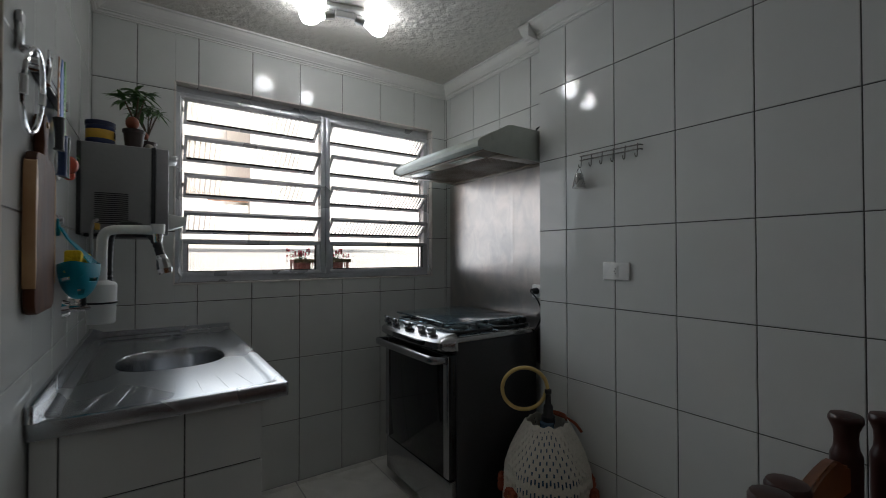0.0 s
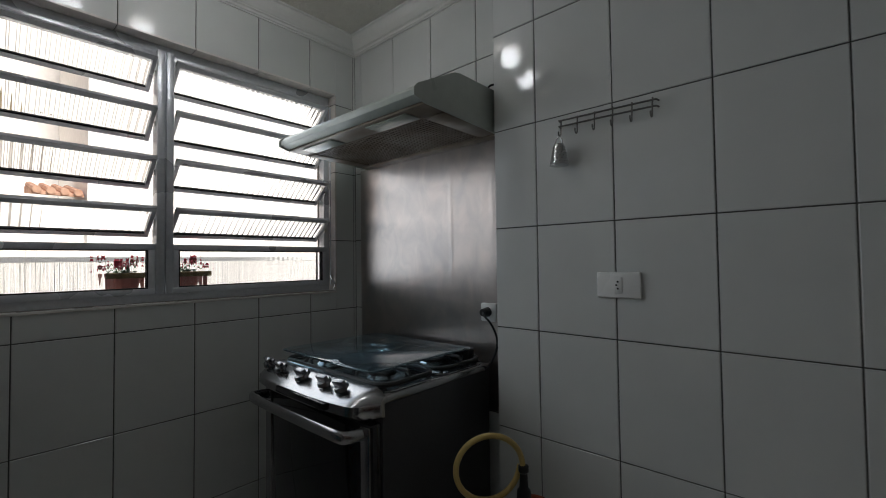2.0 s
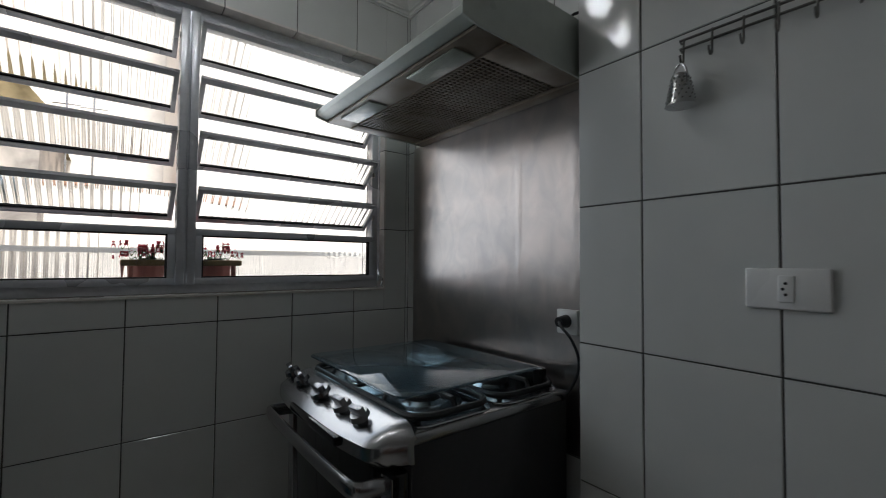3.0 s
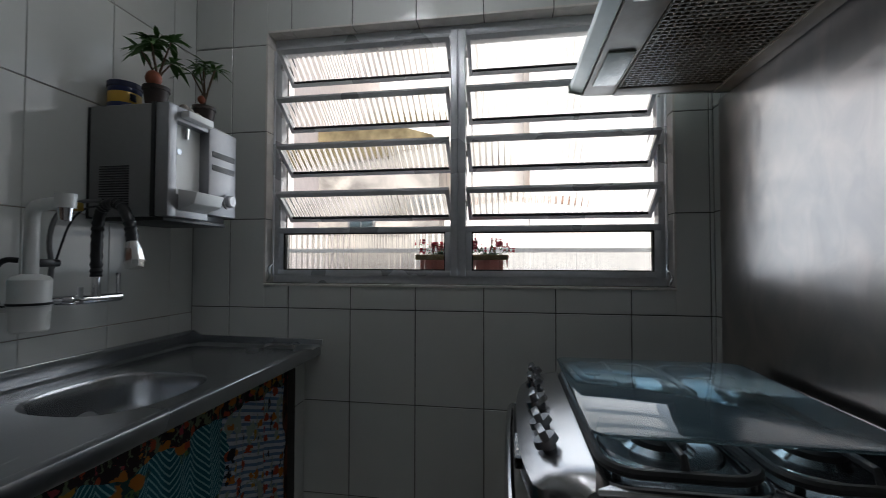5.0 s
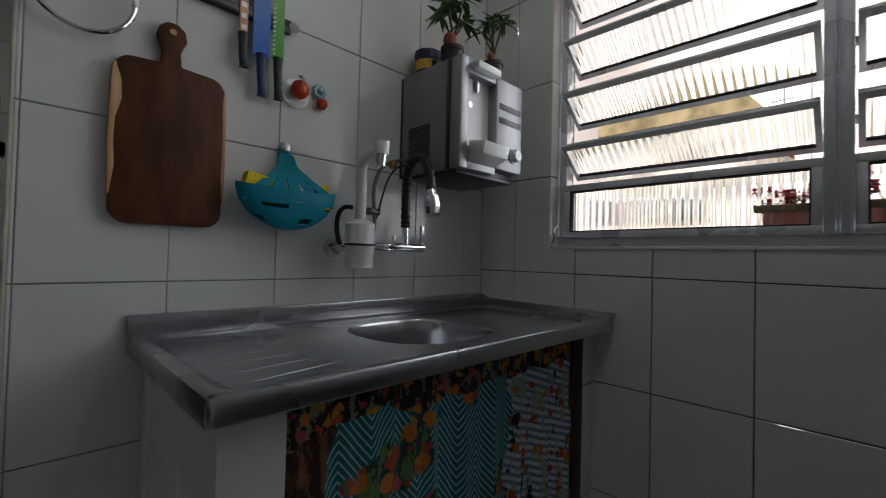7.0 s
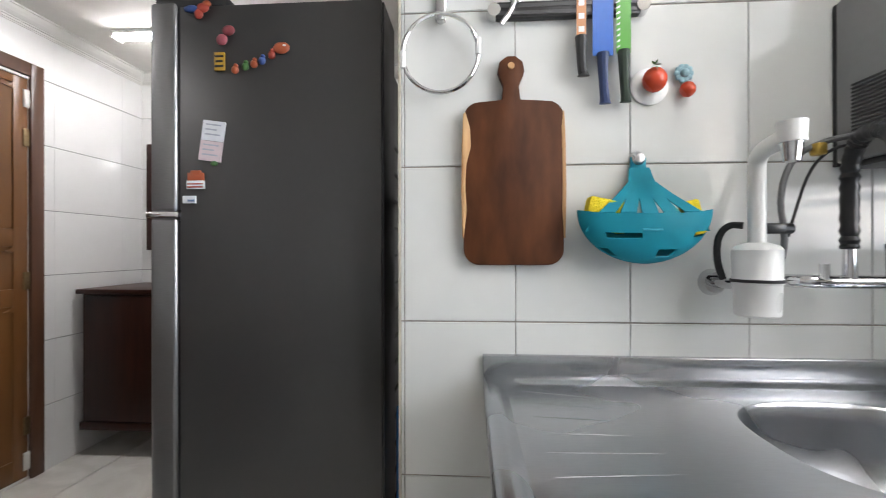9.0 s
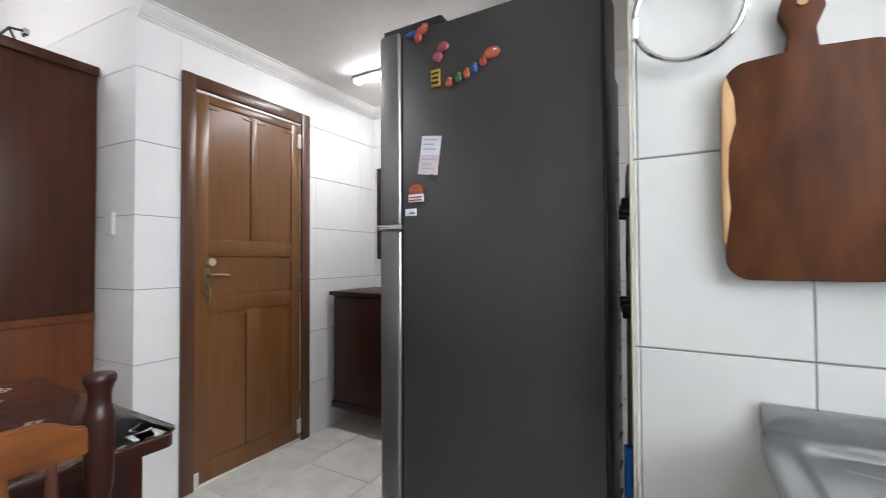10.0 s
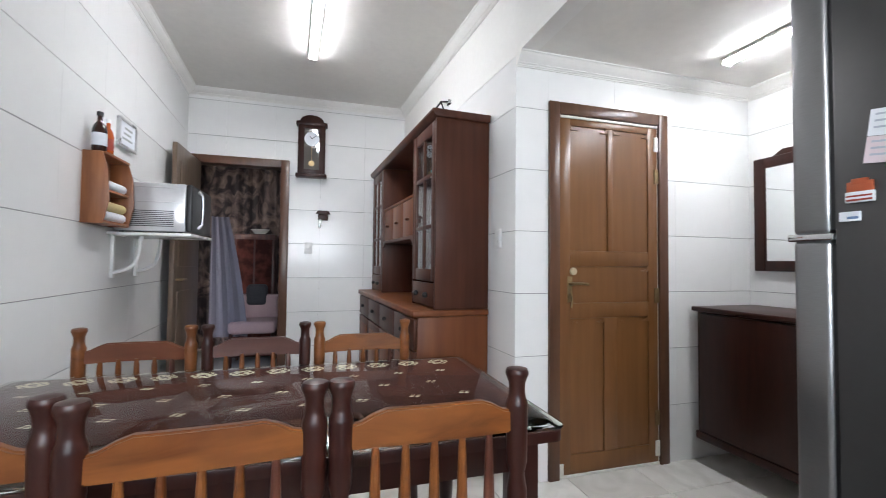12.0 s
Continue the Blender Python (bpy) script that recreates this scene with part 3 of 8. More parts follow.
prism(q, [(7.9, 2.16), (7.9, 2.20), (8.9, 2.38), (8.9, 2.28)], 1.06, 1.56, "x")
for i in range(4):
    x = 1.11 + i * 0.13
    rod(q, (x, 7.86, 2.21), (x, 8.9, 2.40), 0.045, seg=8)
part("roof", q, M_ROOF, house, "weathered clay tile roof")
q = bm_new()
box(q, -1.25, 7.36, 1.62, -0.80, 7.41, 1.98, 0.01)
w = part("window", q, M_STEEL, house, "small grey framed window")
q = bm_new()
box(q, -1.21, 7.345, 1.66, -1.04, 7.355, 1.94)
box(q, -1.01, 7.345, 1.66, -0.84, 7.355, 1.94)
sub("pane", q, glass("house_glass", (0.6, 0.7, 0.75), 0.05), w)
for x in (0.34, 0.62):
    q = bm_new()
    rod(q, (x, 8.4, 2.2), (x, 8.4, 3.6), 0.012, seg=8)
    rod(q, (x - 0.15, 8.4, 3.3), (x + 0.15, 8.4, 3.32), 0.008, seg=8)
    part("antenna", q, M_STEEL, house, "thin grey antenna pole")
fence = root("fence", (1.0, 5.0, 0.2), "white slatted metal fence across the yard", "fence")
q = bm_new()
box(q, -4.5, 4.98, 1.30, 5.0, 5.02, 1.34)
part("rail", q, M_WHITE_P, fence)
q = bm_new()
box(q, -4.5, 4.98, 0.20, 5.0, 5.02, 0.24)
part("rail", q, M_WHITE_P, fence)
q = bm_new()
box(q, -4.5, 5.00, -3.2, 5.0, 5.12, 0.20)
part("fence_base", q, M_WALL_CREAM, fence, "rendered wall under the fence")
sl = bpy.data.meshes.new("slat")
q = bm_new()
box(q, -0.016, -0.008, 0.0, 0.016, 0.008, 1.06)
q.to_mesh(sl)
q.free()
# slats greyer than the rails, to stand out against the pale wall
sl.materials.append(surface("weathered_white_slat", (0.46, 0.45, 0.45), 0.6, vary=0.12, grain=30, bump=0.05))
for i in range(100):
    ob = new("slat", sl)
    ob.parent = fence
    ob.location = (-5.45 + i * 0.095, 0, 0.04)
q = bm_new()
box(q, -60, 70, -3.2, 60, 70.3, 7)
single("backdrop", q, surface("far_town_haze", (0.60, 0.60, 0.60), 0.9, vary=0.2, grain=2, bump=0, stain=0.1), "pale hazy town far off", "backdrop", kind="structure", smooth=False)

# ---- stove ----
M_STOVE_SIDE = surface("dark_grey_enamel", (0.045, 0.045, 0.047), 0.35, vary=0.08, grain=60, bump=0.02)
M_OVEN = surface("black_oven_glass", (0.012, 0.012, 0.013), 0.05, vary=0.05, grain=30, bump=0)
M_LID = glass("bluish_glass_lid", (0.58, 0.80, 0.90), 0.0)
M_LID.node_tree.nodes["Principled BSDF"].inputs["Transmission Weight"].default_value = 0.97
M_STEEL_X = surface("stove_steel", (0.44, 0.44, 0.45), 0.22, 1.0, vary=0.07, grain=24, bump=0.02, stretch=(1, 12, 1))
M_KNOB = surface("dark_chrome", (0.30, 0.30, 0.31), 0.26, 1.0, vary=0.05, grain=30, bump=0)
SY0, SY1, SX0, SX1 = 1.700, 2.335, 1.362, 1.905
st = root("stove", (1.65, 2.05, 0), "steel and black four-burner gas stove with a glass lid", "stove")
q = bm_new()
box(q, SX0 + 0.02, SY0, 0.03, SX1, SY1, 0.865, 0.004)
part("body", q, M_STOVE_SIDE, st, "dark grey enamelled sides")
q = bm_new()
box(q, SX0 + 0.015, SY0 - 0.006, 0.862, SX1, SY1 + 0.006, 0.888, 0.008, 3)
part("cooktop", q, M_STEEL_X, st, "steel cooktop")
q = bm_new()
prof = [(SX0 + 0.02, 0.886), (SX0 + 0.055, 0.893), (SX0 + 0.03, 0.906), (SX0 - 0.015, 0.899), (SX0 - 0.058, 0.885), (SX0 - 0.086, 0.868), (SX0 - 0.088, 0.842), (SX0 - 0.060, 0.824), (SX0 - 0.020, 0.816), (SX0 + 0.03, 0.816)]
ys = [SY0 - 0.008 + (SY1 - SY0 + 0.016) * k / 28 for k in range(29)]
rings = []
for y in ys:
    u = (y - (SY0 + SY1) / 2) / ((SY1 - SY0) / 2)
    bulge = 1 - 0.30 * abs(u) ** 3
    k = 1 - 0.55 * max(0.0, (abs(u) - 0.86) / 0.14) ** 2
    rings.append([q.verts.new((SX0 + 0.02 + (x - SX0 - 0.02) * (bulge if x < SX0 else 1) * k, y, 0.855 + (z - 0.855) * (0.55 + 0.45 * k))) for x, z in prof])
for a, b in zip(rings, rings[1:]):
    for i in range(len(prof)):
        q.faces.new((a[i], a[(i + 1) % len(prof)], b[(i + 1) % len(prof)], b[i]))
q.faces.new(rings[0])
q.faces.new(rings[-1][::-1])
bmesh.ops.recalc_face_normals(q, faces=q.faces)
panel = part("control_panel", q, M_STEEL_X, st, "bulging brushed steel control panel")
q = bm_new()
box(q, SX0 - 0.0925, 1.83, 0.845, SX0 - 0.060, 2.12, 0.866, 0.004)
sub("display", q, M_OVEN, panel, "black display strip")
for i, (y, r) in enumerate(((2.285, 0.0185), (2.185, 0.0185), (2.038, 0.022), (1.908, 0.0185), (1.822, 0.0185))):
    q = bm_new()
    u = (y - (SY0 + SY1) / 2) / ((SY1 - SY0) / 2)
    a = Vector((SX0 + 0.02 - 0.054 * (1 - 0.30 * abs(u) ** 3), y, 0.892))
    n = Vector((-0.47, 0, 0.88)).normalized()
    rod(q, a - n * 0.010, a + n * 0.010, r * 0.75, r * 0.70, 18)
    rod(q, a + n * 0.010, a + n * 0.022, r * 1.25, r * 1.10, 20)
    rot = n.to_track_quat("Z", "Y").to_matrix().to_4x4()
    grip = bmesh.ops.create_cube(q, size=1, matrix=Matrix.Translation(a + n * 0.029) @ rot @ pose(0, 0, 0, 0, 0, 82 + i * 4) @ Matrix.Diagonal((r * 0.75, r * 2.5, 0.020, 1)))
    bmesh.ops.bevel(q, geom=list({e for v in grip["verts"] for e in v.link_edges}), offset=0.003, segments=2, affect="EDGES", profile=0.5)
    sub("knob", q, M_KNOB, panel, "dark chrome control knob")
q = bm_new()
box(q, SX0 - 0.022, SY0 + 0.004, 0.245, SX0 + 0.02, SY1 - 0.004, 0.812, 0.006)
door = part("oven_door", q, M_OVEN, st, "black glass oven door")
for y in (SY0 + 0.006, SY1 - 0.046):
    q = bm_new()
    box(q, SX0 - 0.026, y, 0.25, SX0 - 0.018, y + 0.040, 0.806, 0.003)
    sub("edge_strip", q, M_STEEL_X, door, "steel edge strip")
q = bm_new()
hz = 0.786
tube(q, [(SX0 - 0.02, SY0 + 0.03, hz), (SX0 - 0.075, SY0 + 0.03, hz + 0.005), (SX0 - 0.085, SY0 + 0.07, hz + 0.006), (SX0 - 0.088, 2.05, hz + 0.006), (SX0 - 0.085, SY1 - 0.07, hz + 0.006), (SX0 - 0.075, SY1 - 0.03, hz + 0.005), (SX0 - 0.02, SY1 - 0.03, hz)], 0.0125, 12, 2)
bmesh.ops.scale(q, vec=(0.8, 1, 1.5), space=Matrix.Translation((-SX0 + 0.05, 0, -hz)), verts=q.verts)
bmesh.ops.translate(q, verts=[v for v in q.verts if v.co.x < SX0 - 0.05], vec=(-0.022, 0, 0))
sub("handle", q, M_STEEL_X, door, "curved steel handle")
q = bm_new()
box(q, SX0 - 0.018, SY0 + 0.004, 0.055, SX0 + 0.02, SY1 - 0.004, 0.238, 0.006)
part("drawer", q, M_STEEL_X, st, "steel lower drawer")
for x, y in ((SX0 + 0.05, SY0 + 0.04), (SX1 - 0.05, SY0 + 0.04), (SX0 + 0.05, SY1 - 0.04), (SX1 - 0.05, SY1 - 0.04)):
    q = bm_new()
    rod(q, (x, y, 0), (x, y, 0.035), 0.018, 0.014)
    part("foot", q, M_BLACK, st)
for x in (1.525, 1.775):
    for y in (1.868, 2.170):
        q = bm_new()
        lathe(q, (x, y, 0.888), [(0.104, 0), (0.100, 0.004), (0.060, 0.0015), (0.048, 0.010), (0.001, 0.010)], 28, cap=False)
        part("burner_bowl", q, M_STEEL_X, st, "shiny steel burner bowl")
        q = bm_new()
        lathe(q, (x, y, 0.897), [(0.046, 0), (0.046, 0.010), (0.040, 0.016), (0.002, 0.018)], 28, cap=False)
        part("burner", q, M_IRON, st)


def round_loop(x0, y0, x1, y1, r, z, n=5):
    """Points of a closed rectangle with rounded corners."""
    pts = []
    for cx_, cy_, a0 in ((x1 - r, y1 - r, 0), (x0 + r, y1 - r, 90), (x0 + r, y0 + r, 180), (x1 - r, y0 + r, 270)):
        pts += [(cx_ + r * math.cos(radians(a0 + 90 * k / n)), cy_ + r * math.sin(radians(a0 + 90 * k / n)), z) for k in range(n + 1)]
    return pts + pts[:1]


for x0, x1 in ((1.405, 1.637), (1.660, 1.892)):
    xc = (x0 + x1) / 2
    q = bm_new()
    tube(q, round_loop(x0, 1.722, x1, 2.318, 0.055, 0.904), 0.0085, 8)
    for yc in (1.868, 2.170):
        for dx, dy in ((1, 0), (-1, 0), (0, 1), (0, -1)):
            ex_, ey_ = (x1 - x0) / 2 - 0.004, 0.142
            far_, near_ = (xc + dx * ex_, yc + dy * ey_), (xc + dx * 0.032, yc + dy * 0.032)
            tube(q, [(*far_, 0.902), (far_[0] - dx * 0.012, far_[1] - dy * 0.012, 0.926), (*near_, 0.928)], 0.0065, 8)
    tube(q, [(x0 + 0.004, 2.019, 0.905), (xc, 2.019, 0.922), (x1 - 0.004, 2.019, 0.905)], 0.0065, 8)
    for xx in (x0 + 0.02, x1 - 0.02):
        for yy in (1.742, 2.298):
            rod(q, (xx, yy, 0.886), (xx, yy, 0.903), 0.007, seg=8)
    part("grate", q, M_IRON, st, "black iron pan grate")
q = bm_new()
tube(q, round_loop(1.392, 1.710, 1.648, 2.330, 0.05, 0.8885), 0.003, 6)
part("pressed_rim", q, M_STEEL_X, st)
q = bm_new()
tube(q, round_loop(1.650, 1.710, 1.899, 2.330, 0.05, 0.8885), 0.003, 6)
part("pressed_rim", q, M_STEEL_X, st)


def plate(outline_r, x0, y0, x1, y1, z0, z1, n=5):
    """A flat plate with rounded corners."""
    pts = []
    for cx, cy, a0 in ((x1 - outline_r, y1 - outline_r, 0), (x0 + outline_r, y1 - outline_r, 90), (x0 + outline_r, y0 + outline_r, 180), (x1 - outline_r, y0 + outline_r, 270)):
        for k in range(n + 1):
            a = radians(a0 + 90 * k / n)
            pts.append((cx + outline_r * math.cos(a), cy + outline_r * math.sin(a)))
    q = bm_new()
    prism(q, pts, z0, z1, "z", 0.0015)
    return q


lid = part("glass_lid", plate(0.03, 1.396, 1.770, 1.880, 2.332, 0.9355, 0.9410), M_LID, st, "bluish tempered glass lid lying over the grates")
lid.visible_shadow = False
q = bm_new()
prism(q, [(1.420, 2.235), (1.438, 2.245), (1.480, 1.880), (1.462, 1.872)], 0.9320, 0.9352, "z")
sub("lid_strip", q, M_BLACK, lid, "black strip under the glass")
q = bm_new()
box(q, 1.800, 1.778, 0.9325, 1.876, 2.325, 0.9352)
sub("lid_border", q, M_BLACK, lid, "black border along the hinge")
q = bm_new()
box(q, 1.880, 1.77, 0.886, 1.896, 2.33, 0.938, 0.004)
part("lid_hinge", q, M_STEEL_X, st, "steel hinge rail of the lid")
for y in (1.78, 2.31):
    q = bm_new()
    box(q, 1.868, y - 0.012, 0.886, 1.902, y + 0.012, 0.934, 0.004)
    part("hinge_block", q, M_BLACK, st)

# ---- aluminium foil splashback, plug and cable ----
M_FOIL = two_tone("crinkled_foil", (0.38, 0.365, 0.355), (0.47, 0.435, 0.41), 0.30, 11.0, (1, 1, 0.7), bump=0.4, contrast=(0.34, 0.66), metal=1.0, distortion=0.8)
q = bm_new()
nu, nv = 90, 104
grid = []
for j in range(nv + 1):
    row = []
    for i in range(nu + 1):
        y, z = 1.655 + 0.865 * i / nu, 0.70 + 1.045 * j / nv
        d = 0.0030 + 0.0008 * noise.noise(Vector((y * 9, z * 7, 0))) + 0.0004 * noise.noise(Vector((y * 40, z * 36, 3))) + 0.0010 * abs(noise.noise(Vector((y * 5, z * 5, 7))))
        for c in (1.69, 1.905, 2.17):
            d += 0.0012 * math.exp(-((y - c) / 0.004) ** 2)
        row.append(q.verts.new((XN - 0.002 - d, y, z)))
    grid.append(row)
for j in range(nv):
    for i in range(nu):
        q.faces.new((grid[j][i], grid[j + 1][i], grid[j + 1][i + 1], grid[j][i + 1]))
r = bmesh.ops.extrude_face_region(q, geom=q.faces[:])
bmesh.ops.translate(q, verts=[v for v in r["geom"] if isinstance(v, bmesh.types.BMVert)], vec=(0.0012, 0, 0))
bmesh.ops.recalc_face_normals(q, faces=q.faces)
single("foil_splashback", q, M_FOIL, "crinkled aluminium foil sheet on the tiles behind the stove", "splashback")

plug = root("wall_plug", (XN, 1.715, 1.075), "black plug in a white socket beside the foil", "socket")
q = bm_new()
box(q, XN - 0.018, 1.675, 1.040, XN - 0.001, 1.745, 1.110, 0.004)
part("socket_plate", q, M_WHITE_P, plug)
q = bm_new()
rod(q, (XN - 0.018, 1.712, 1.077), (XN - 0.052, 1.712, 1.077), 0.019, 0.014, 14)
part("plug", q, M_BLACK, plug)
q = bm_new()
tube(q, [(XN - 0.05, 1.712, 1.077), (XN - 0.075, 1.690, 1.070), (XN - 0.07, 1.655, 1.04), (XN - 0.05, 1.640, 0.97), (XN - 0.06, 1.665, 0.90), (XN - 0.05, 1.72, 0.84), (XN - 0.035, 1.80, 0.80)], 0.004, 8, 3)
part("cable", q, M_BLACK, plug)

# ---- range hood ----
M_HOOD = surface("pale_green_enamel", (0.50, 0.54, 0.49), 0.35, vary=0.05, grain=30, bump=0.03, stain=4)
M_HOOD_G = two_tone("greasy_enamel", (0.13, 0.085, 0.05), (0.34, 0.30, 0.24), 0.45, 5, bump=0.05, contrast=(0.30, 0.62))
HY0, HY1 = 1.628, 2.452
hd = root("range_hood", (1.70, 2.04, 1.74), "pale green enamelled range hood with a greasy filter", "range hood")
q = bm_new()
prism(q, [(1.458, 1.772), (1.456, 1.790), (1.470, 1.806), (1.640, 1.893), (1.670, 1.898), (XN - 0.003, 1.898), (XN - 0.003, 1.745), (1.918, 1.745), (1.918, 1.790), (1.495, 1.800), (1.495, 1.762)], HY0 + 0.004, HY1 - 0.004, "y", 0.002)
part("hood_shell", q, M_HOOD, hd)
for y0, y1 in ((HY0, HY0 + 0.006), (HY1 - 0.006, HY1)):
    q = bm_new()
    prism(q, [(1.452, 1.768), (1.452, 1.793), (1.468, 1.810), (1.640, 1.897), (1.670, 1.902), (XN - 0.003, 1.902), (XN - 0.003, 1.740), (1.50, 1.756)], y0, y1, "y", 0.0015)
    part("end_panel", q, M_HOOD, hd)
q = bm_new()
box(q, 1.497, HY0 + 0.006, 1.754, 1.590, HY1 - 0.006, 1.764, 0.002)
box(q, 1.885, HY0 + 0.006, 1.742, 1.930, HY1 - 0.006, 1.752, 0.002)
box(q, 1.590, HY0 + 0.006, 1.748, 1.885, HY0 + 0.085, 1.758, 0.002)
box(q, 1.590, HY1 - 0.065, 1.748, 1.885, HY1 - 0.006, 1.758, 0.002)
part("lower_panel", q, M_HOOD_G, hd, "greasy enamelled underside")
q = bm_new()
box(q, 1.59, HY0 + 0.086, 1.766, 1.884, HY1 - 0.066, 1.776)
part("filter_backing", q, M_BLACK, hd)
y0, y1 = HY0 + 0.086, HY1 - 0.066
for i in range(18):
    x = 1.592 + i * 0.0171
    q = bm_new()
    box(q, x, y0, 1.7515, x + 0.0050, y1, 1.7565)
    part("filter_bar", q, M_HOOD_G, hd, smooth=False)
for i in range(44):
    y = y0 + i * (y1 - y0) / 44
    q = bm_new()
    box(q, 1.592, y, 1.7505, 1.883, y + 0.0050, 1.7560)
    part("filter_bar", q, M_HOOD_G, hd, smooth=False)
q = bm_new()
box(q, 1.510, HY1 - 0.30, 1.748, 1.580, HY1 - 0.09, 1.7535, 0.004)
M_LENS = surface("frosted_lens", (0.40, 0.43, 0.37), 0.22, vary=0.06, grain=60, bump=0.4)
part("lamp_lens", q, M_LENS, hd, "frosted lamp lens")
q = bm_new()
box(q, 1.510, HY0 + 0.10, 1.748, 1.580, HY0 + 0.31, 1.7535, 0.004)
part("lamp_lens", q, M_LENS, hd, "frosted lamp lens")
q = bm_new()
tube(q, [(1.86, 1.655, 1.902), (1.86, 1.650, 1.925), (1.89, 1.63, 1.935), (1.925, 1.64, 1.93)], 0.004, 8, 2)
part("cable", q, M_BLACK, hd)

# ---- socket, hook rail, grater ----
so = root("wall_socket", (XR, 1.184, 1.20), "white rectangular wall socket on the tiles", "socket")
q = bm_new()
box(q, XR - 0.009, 1.122, 1.163, XR - 0.0005, 1.246, 1.237, 0.004, 3)
part("plate", q, M_WHITE_P, so)
q = bm_new()
box(q, XR - 0.012, 1.172, 1.176, XR - 0.006, 1.196, 1.224, 0.003)
part("insert", q, M_WHITE_P, so)
q = bm_new()
for z in (1.190, 1.200, 1.210):
    rod(q, (XR - 0.0128, 1.184 + (0.004 if z == 1.2 else 0), z), (XR - 0.010, 1.184 + (0.004 if z == 1.2 else 0), z), 0.0028, seg=10)
part("pin_hole", q, M_BLACK, so, "three dark pin holes")

M_TARN = surface("tarnished_chrome", (0.20, 0.195, 0.18), 0.32, 1.0, vary=0.15, grain=90, bump=0.1)
hk = root("hook_rail", (XR, 1.21, 1.69), "tarnished wire rail with six hooks", "hook rail")
for dz in (0.0, -0.018):
    q = bm_new()
    tube(q, [(XR - 0.001, 1.356, 1.714 + dz), (XR - 0.016, 1.354, 1.714 + dz), (XR - 0.016, 1.21, 1.712 + dz), (XR - 0.016, 1.068, 1.709 + dz), (XR - 0.001, 1.066, 1.709 + dz)], 0.0028, 8)
    part("rail", q, M_TARN, hk)
for i in range(6):
    y = 1.345 - i * 0.0535
    q = bm_new()
    tube(q, [(XR - 0.016, y, 1.716), (XR - 0.020, y, 1.692), (XR - 0.020, y, 1.667), (XR - 0.028, y, 1.657), (XR - 0.036, y, 1.664), (XR - 0.037, y, 1.674)], 0.0022, 8, 1)
    part("hook", q, M_TARN, hk)
gr = root("grater", (XR - 0.035, 1.345, 1.565), "small steel cone grater hanging from a hook", "grater")
q = bm_new()
lathe(q, (XR - 0.036, 1.345, 1.568), [(0.030, 0), (0.029, 0.003), (0.017, 0.062), (0.015, 0.066)], 16)
part("grater_body", q, M_STEEL, gr)
q = bm_new()
for k in range(12):
    for j in range(6):
        a, h = 2 * math.pi * (k + 0.5 * (j % 2)) / 12, 0.010 + j * 0.009
        rr = 0.0285 - h * 0.19
        ball(q, (XR - 0.036 + rr * math.cos(a), 1.345 + rr * math.sin(a), 1.568 + h), 0.0022, u=6, v=4)
part("grater_teeth", q, M_TARN, gr)
q = bm_new()
tube(q, [(XR - 0.036, 1.332, 1.632), (XR - 0.036, 1.336, 1.650), (XR - 0.036, 1.345, 1.658), (XR - 0.036, 1.354, 1.650), (XR - 0.036, 1.358, 1.632)], 0.0025, 8, 2)
part("loop", q, M_STEEL, gr)

# ---- water jug in its crocheted cover ----
M_CROCHET = surface("cream_crochet_yarn", (0.70, 0.66, 0.56), 0.9, vary=0.08, grain=160, bump=0.8)
M_YARN_R = surface("rust_red_yarn", (0.32, 0.07, 0.03), 0.9, vary=0.2, grain=160, bump=0.8)
M_YARN_O = surface("orange_yarn", (0.55, 0.20, 0.05), 0.9, vary=0.2, grain=160, bump=0.8)
JX, JY = 1.640, 1.395
jug = root("water_jug", (JX, JY, 0), "water jug under a cream crocheted cover with rust flowers", "water jug")
q = bm_new()
lathe(q, (JX, JY, 0), [(0.125, 0), (0.135, 0.02), (0.135, 0.33), (0.12, 0.40), (0.05, 0.47), (0.03, 0.49), (0.03, 0.545)], 24)
part("jug_body", q, surface("blue_jug_plastic", (0.10, 0.16, 0.22), 0.25, vary=0.05, grain=20), jug)
q = bm_new()
prof = [(0.192, 0.05), (0.190, 0.15), (0.186, 0.27), (0.178, 0.36), (0.155, 0.43), (0.128, 0.485), (0.102, 0.53), (0.088, 0.555)]


def jug_r(h):
    for (r0, h0), (r1, h1) in zip(prof, prof[1:]):
        if h <= h1:
            return r0 + (r1 - r0) * (h - h0) / (h1 - h0)
    return prof[-1][0]


NA, NH = 144, 72
ring = []
for j in range(NH + 1):
    h = 0.05 + 0.505 * j / NH
    ring.append([q.verts.new((JX + (jug_r(h) + 0.004 * math.sin(k * 0.262)) * math.cos(2 * math.pi * k / NA), JY + (jug_r(h) + 0.004 * math.sin(k * 0.262)) * math.sin(2 * math.pi * k / NA), h + 0.004 * math.sin(k * 0.5) * j / NH)) for k in range(NA)])
for j in range(NH):
    for k in range(NA):
        lace = j % 3 != 2 and k % 4 == (2 if (j // 3) % 2 else 0) and j < NH - 2 and not 40 <= j <= 42
        open_row = j in (37, 38, 44, 45) and k % 2 == 0
        if lace or open_row:
            continue
        q.faces.new((ring[j][k], ring[j][(k + 1) % NA], ring[j + 1][(k + 1) % NA], ring[j + 1][k]))
r = bmesh.ops.extrude_face_region(q, geom=q.faces[:])
for v in (v for v in r["geom"] if isinstance(v, bmesh.types.BMVert)):
    d = Vector((JX - v.co.x, JY - v.co.y, 0)).normalized()
    v.co += d * 0.004
bmesh.ops.recalc_face_normals(q, faces=q.faces)
part("crochet_cover", q, M_CROCHET, jug, "cream crocheted cotton cover")
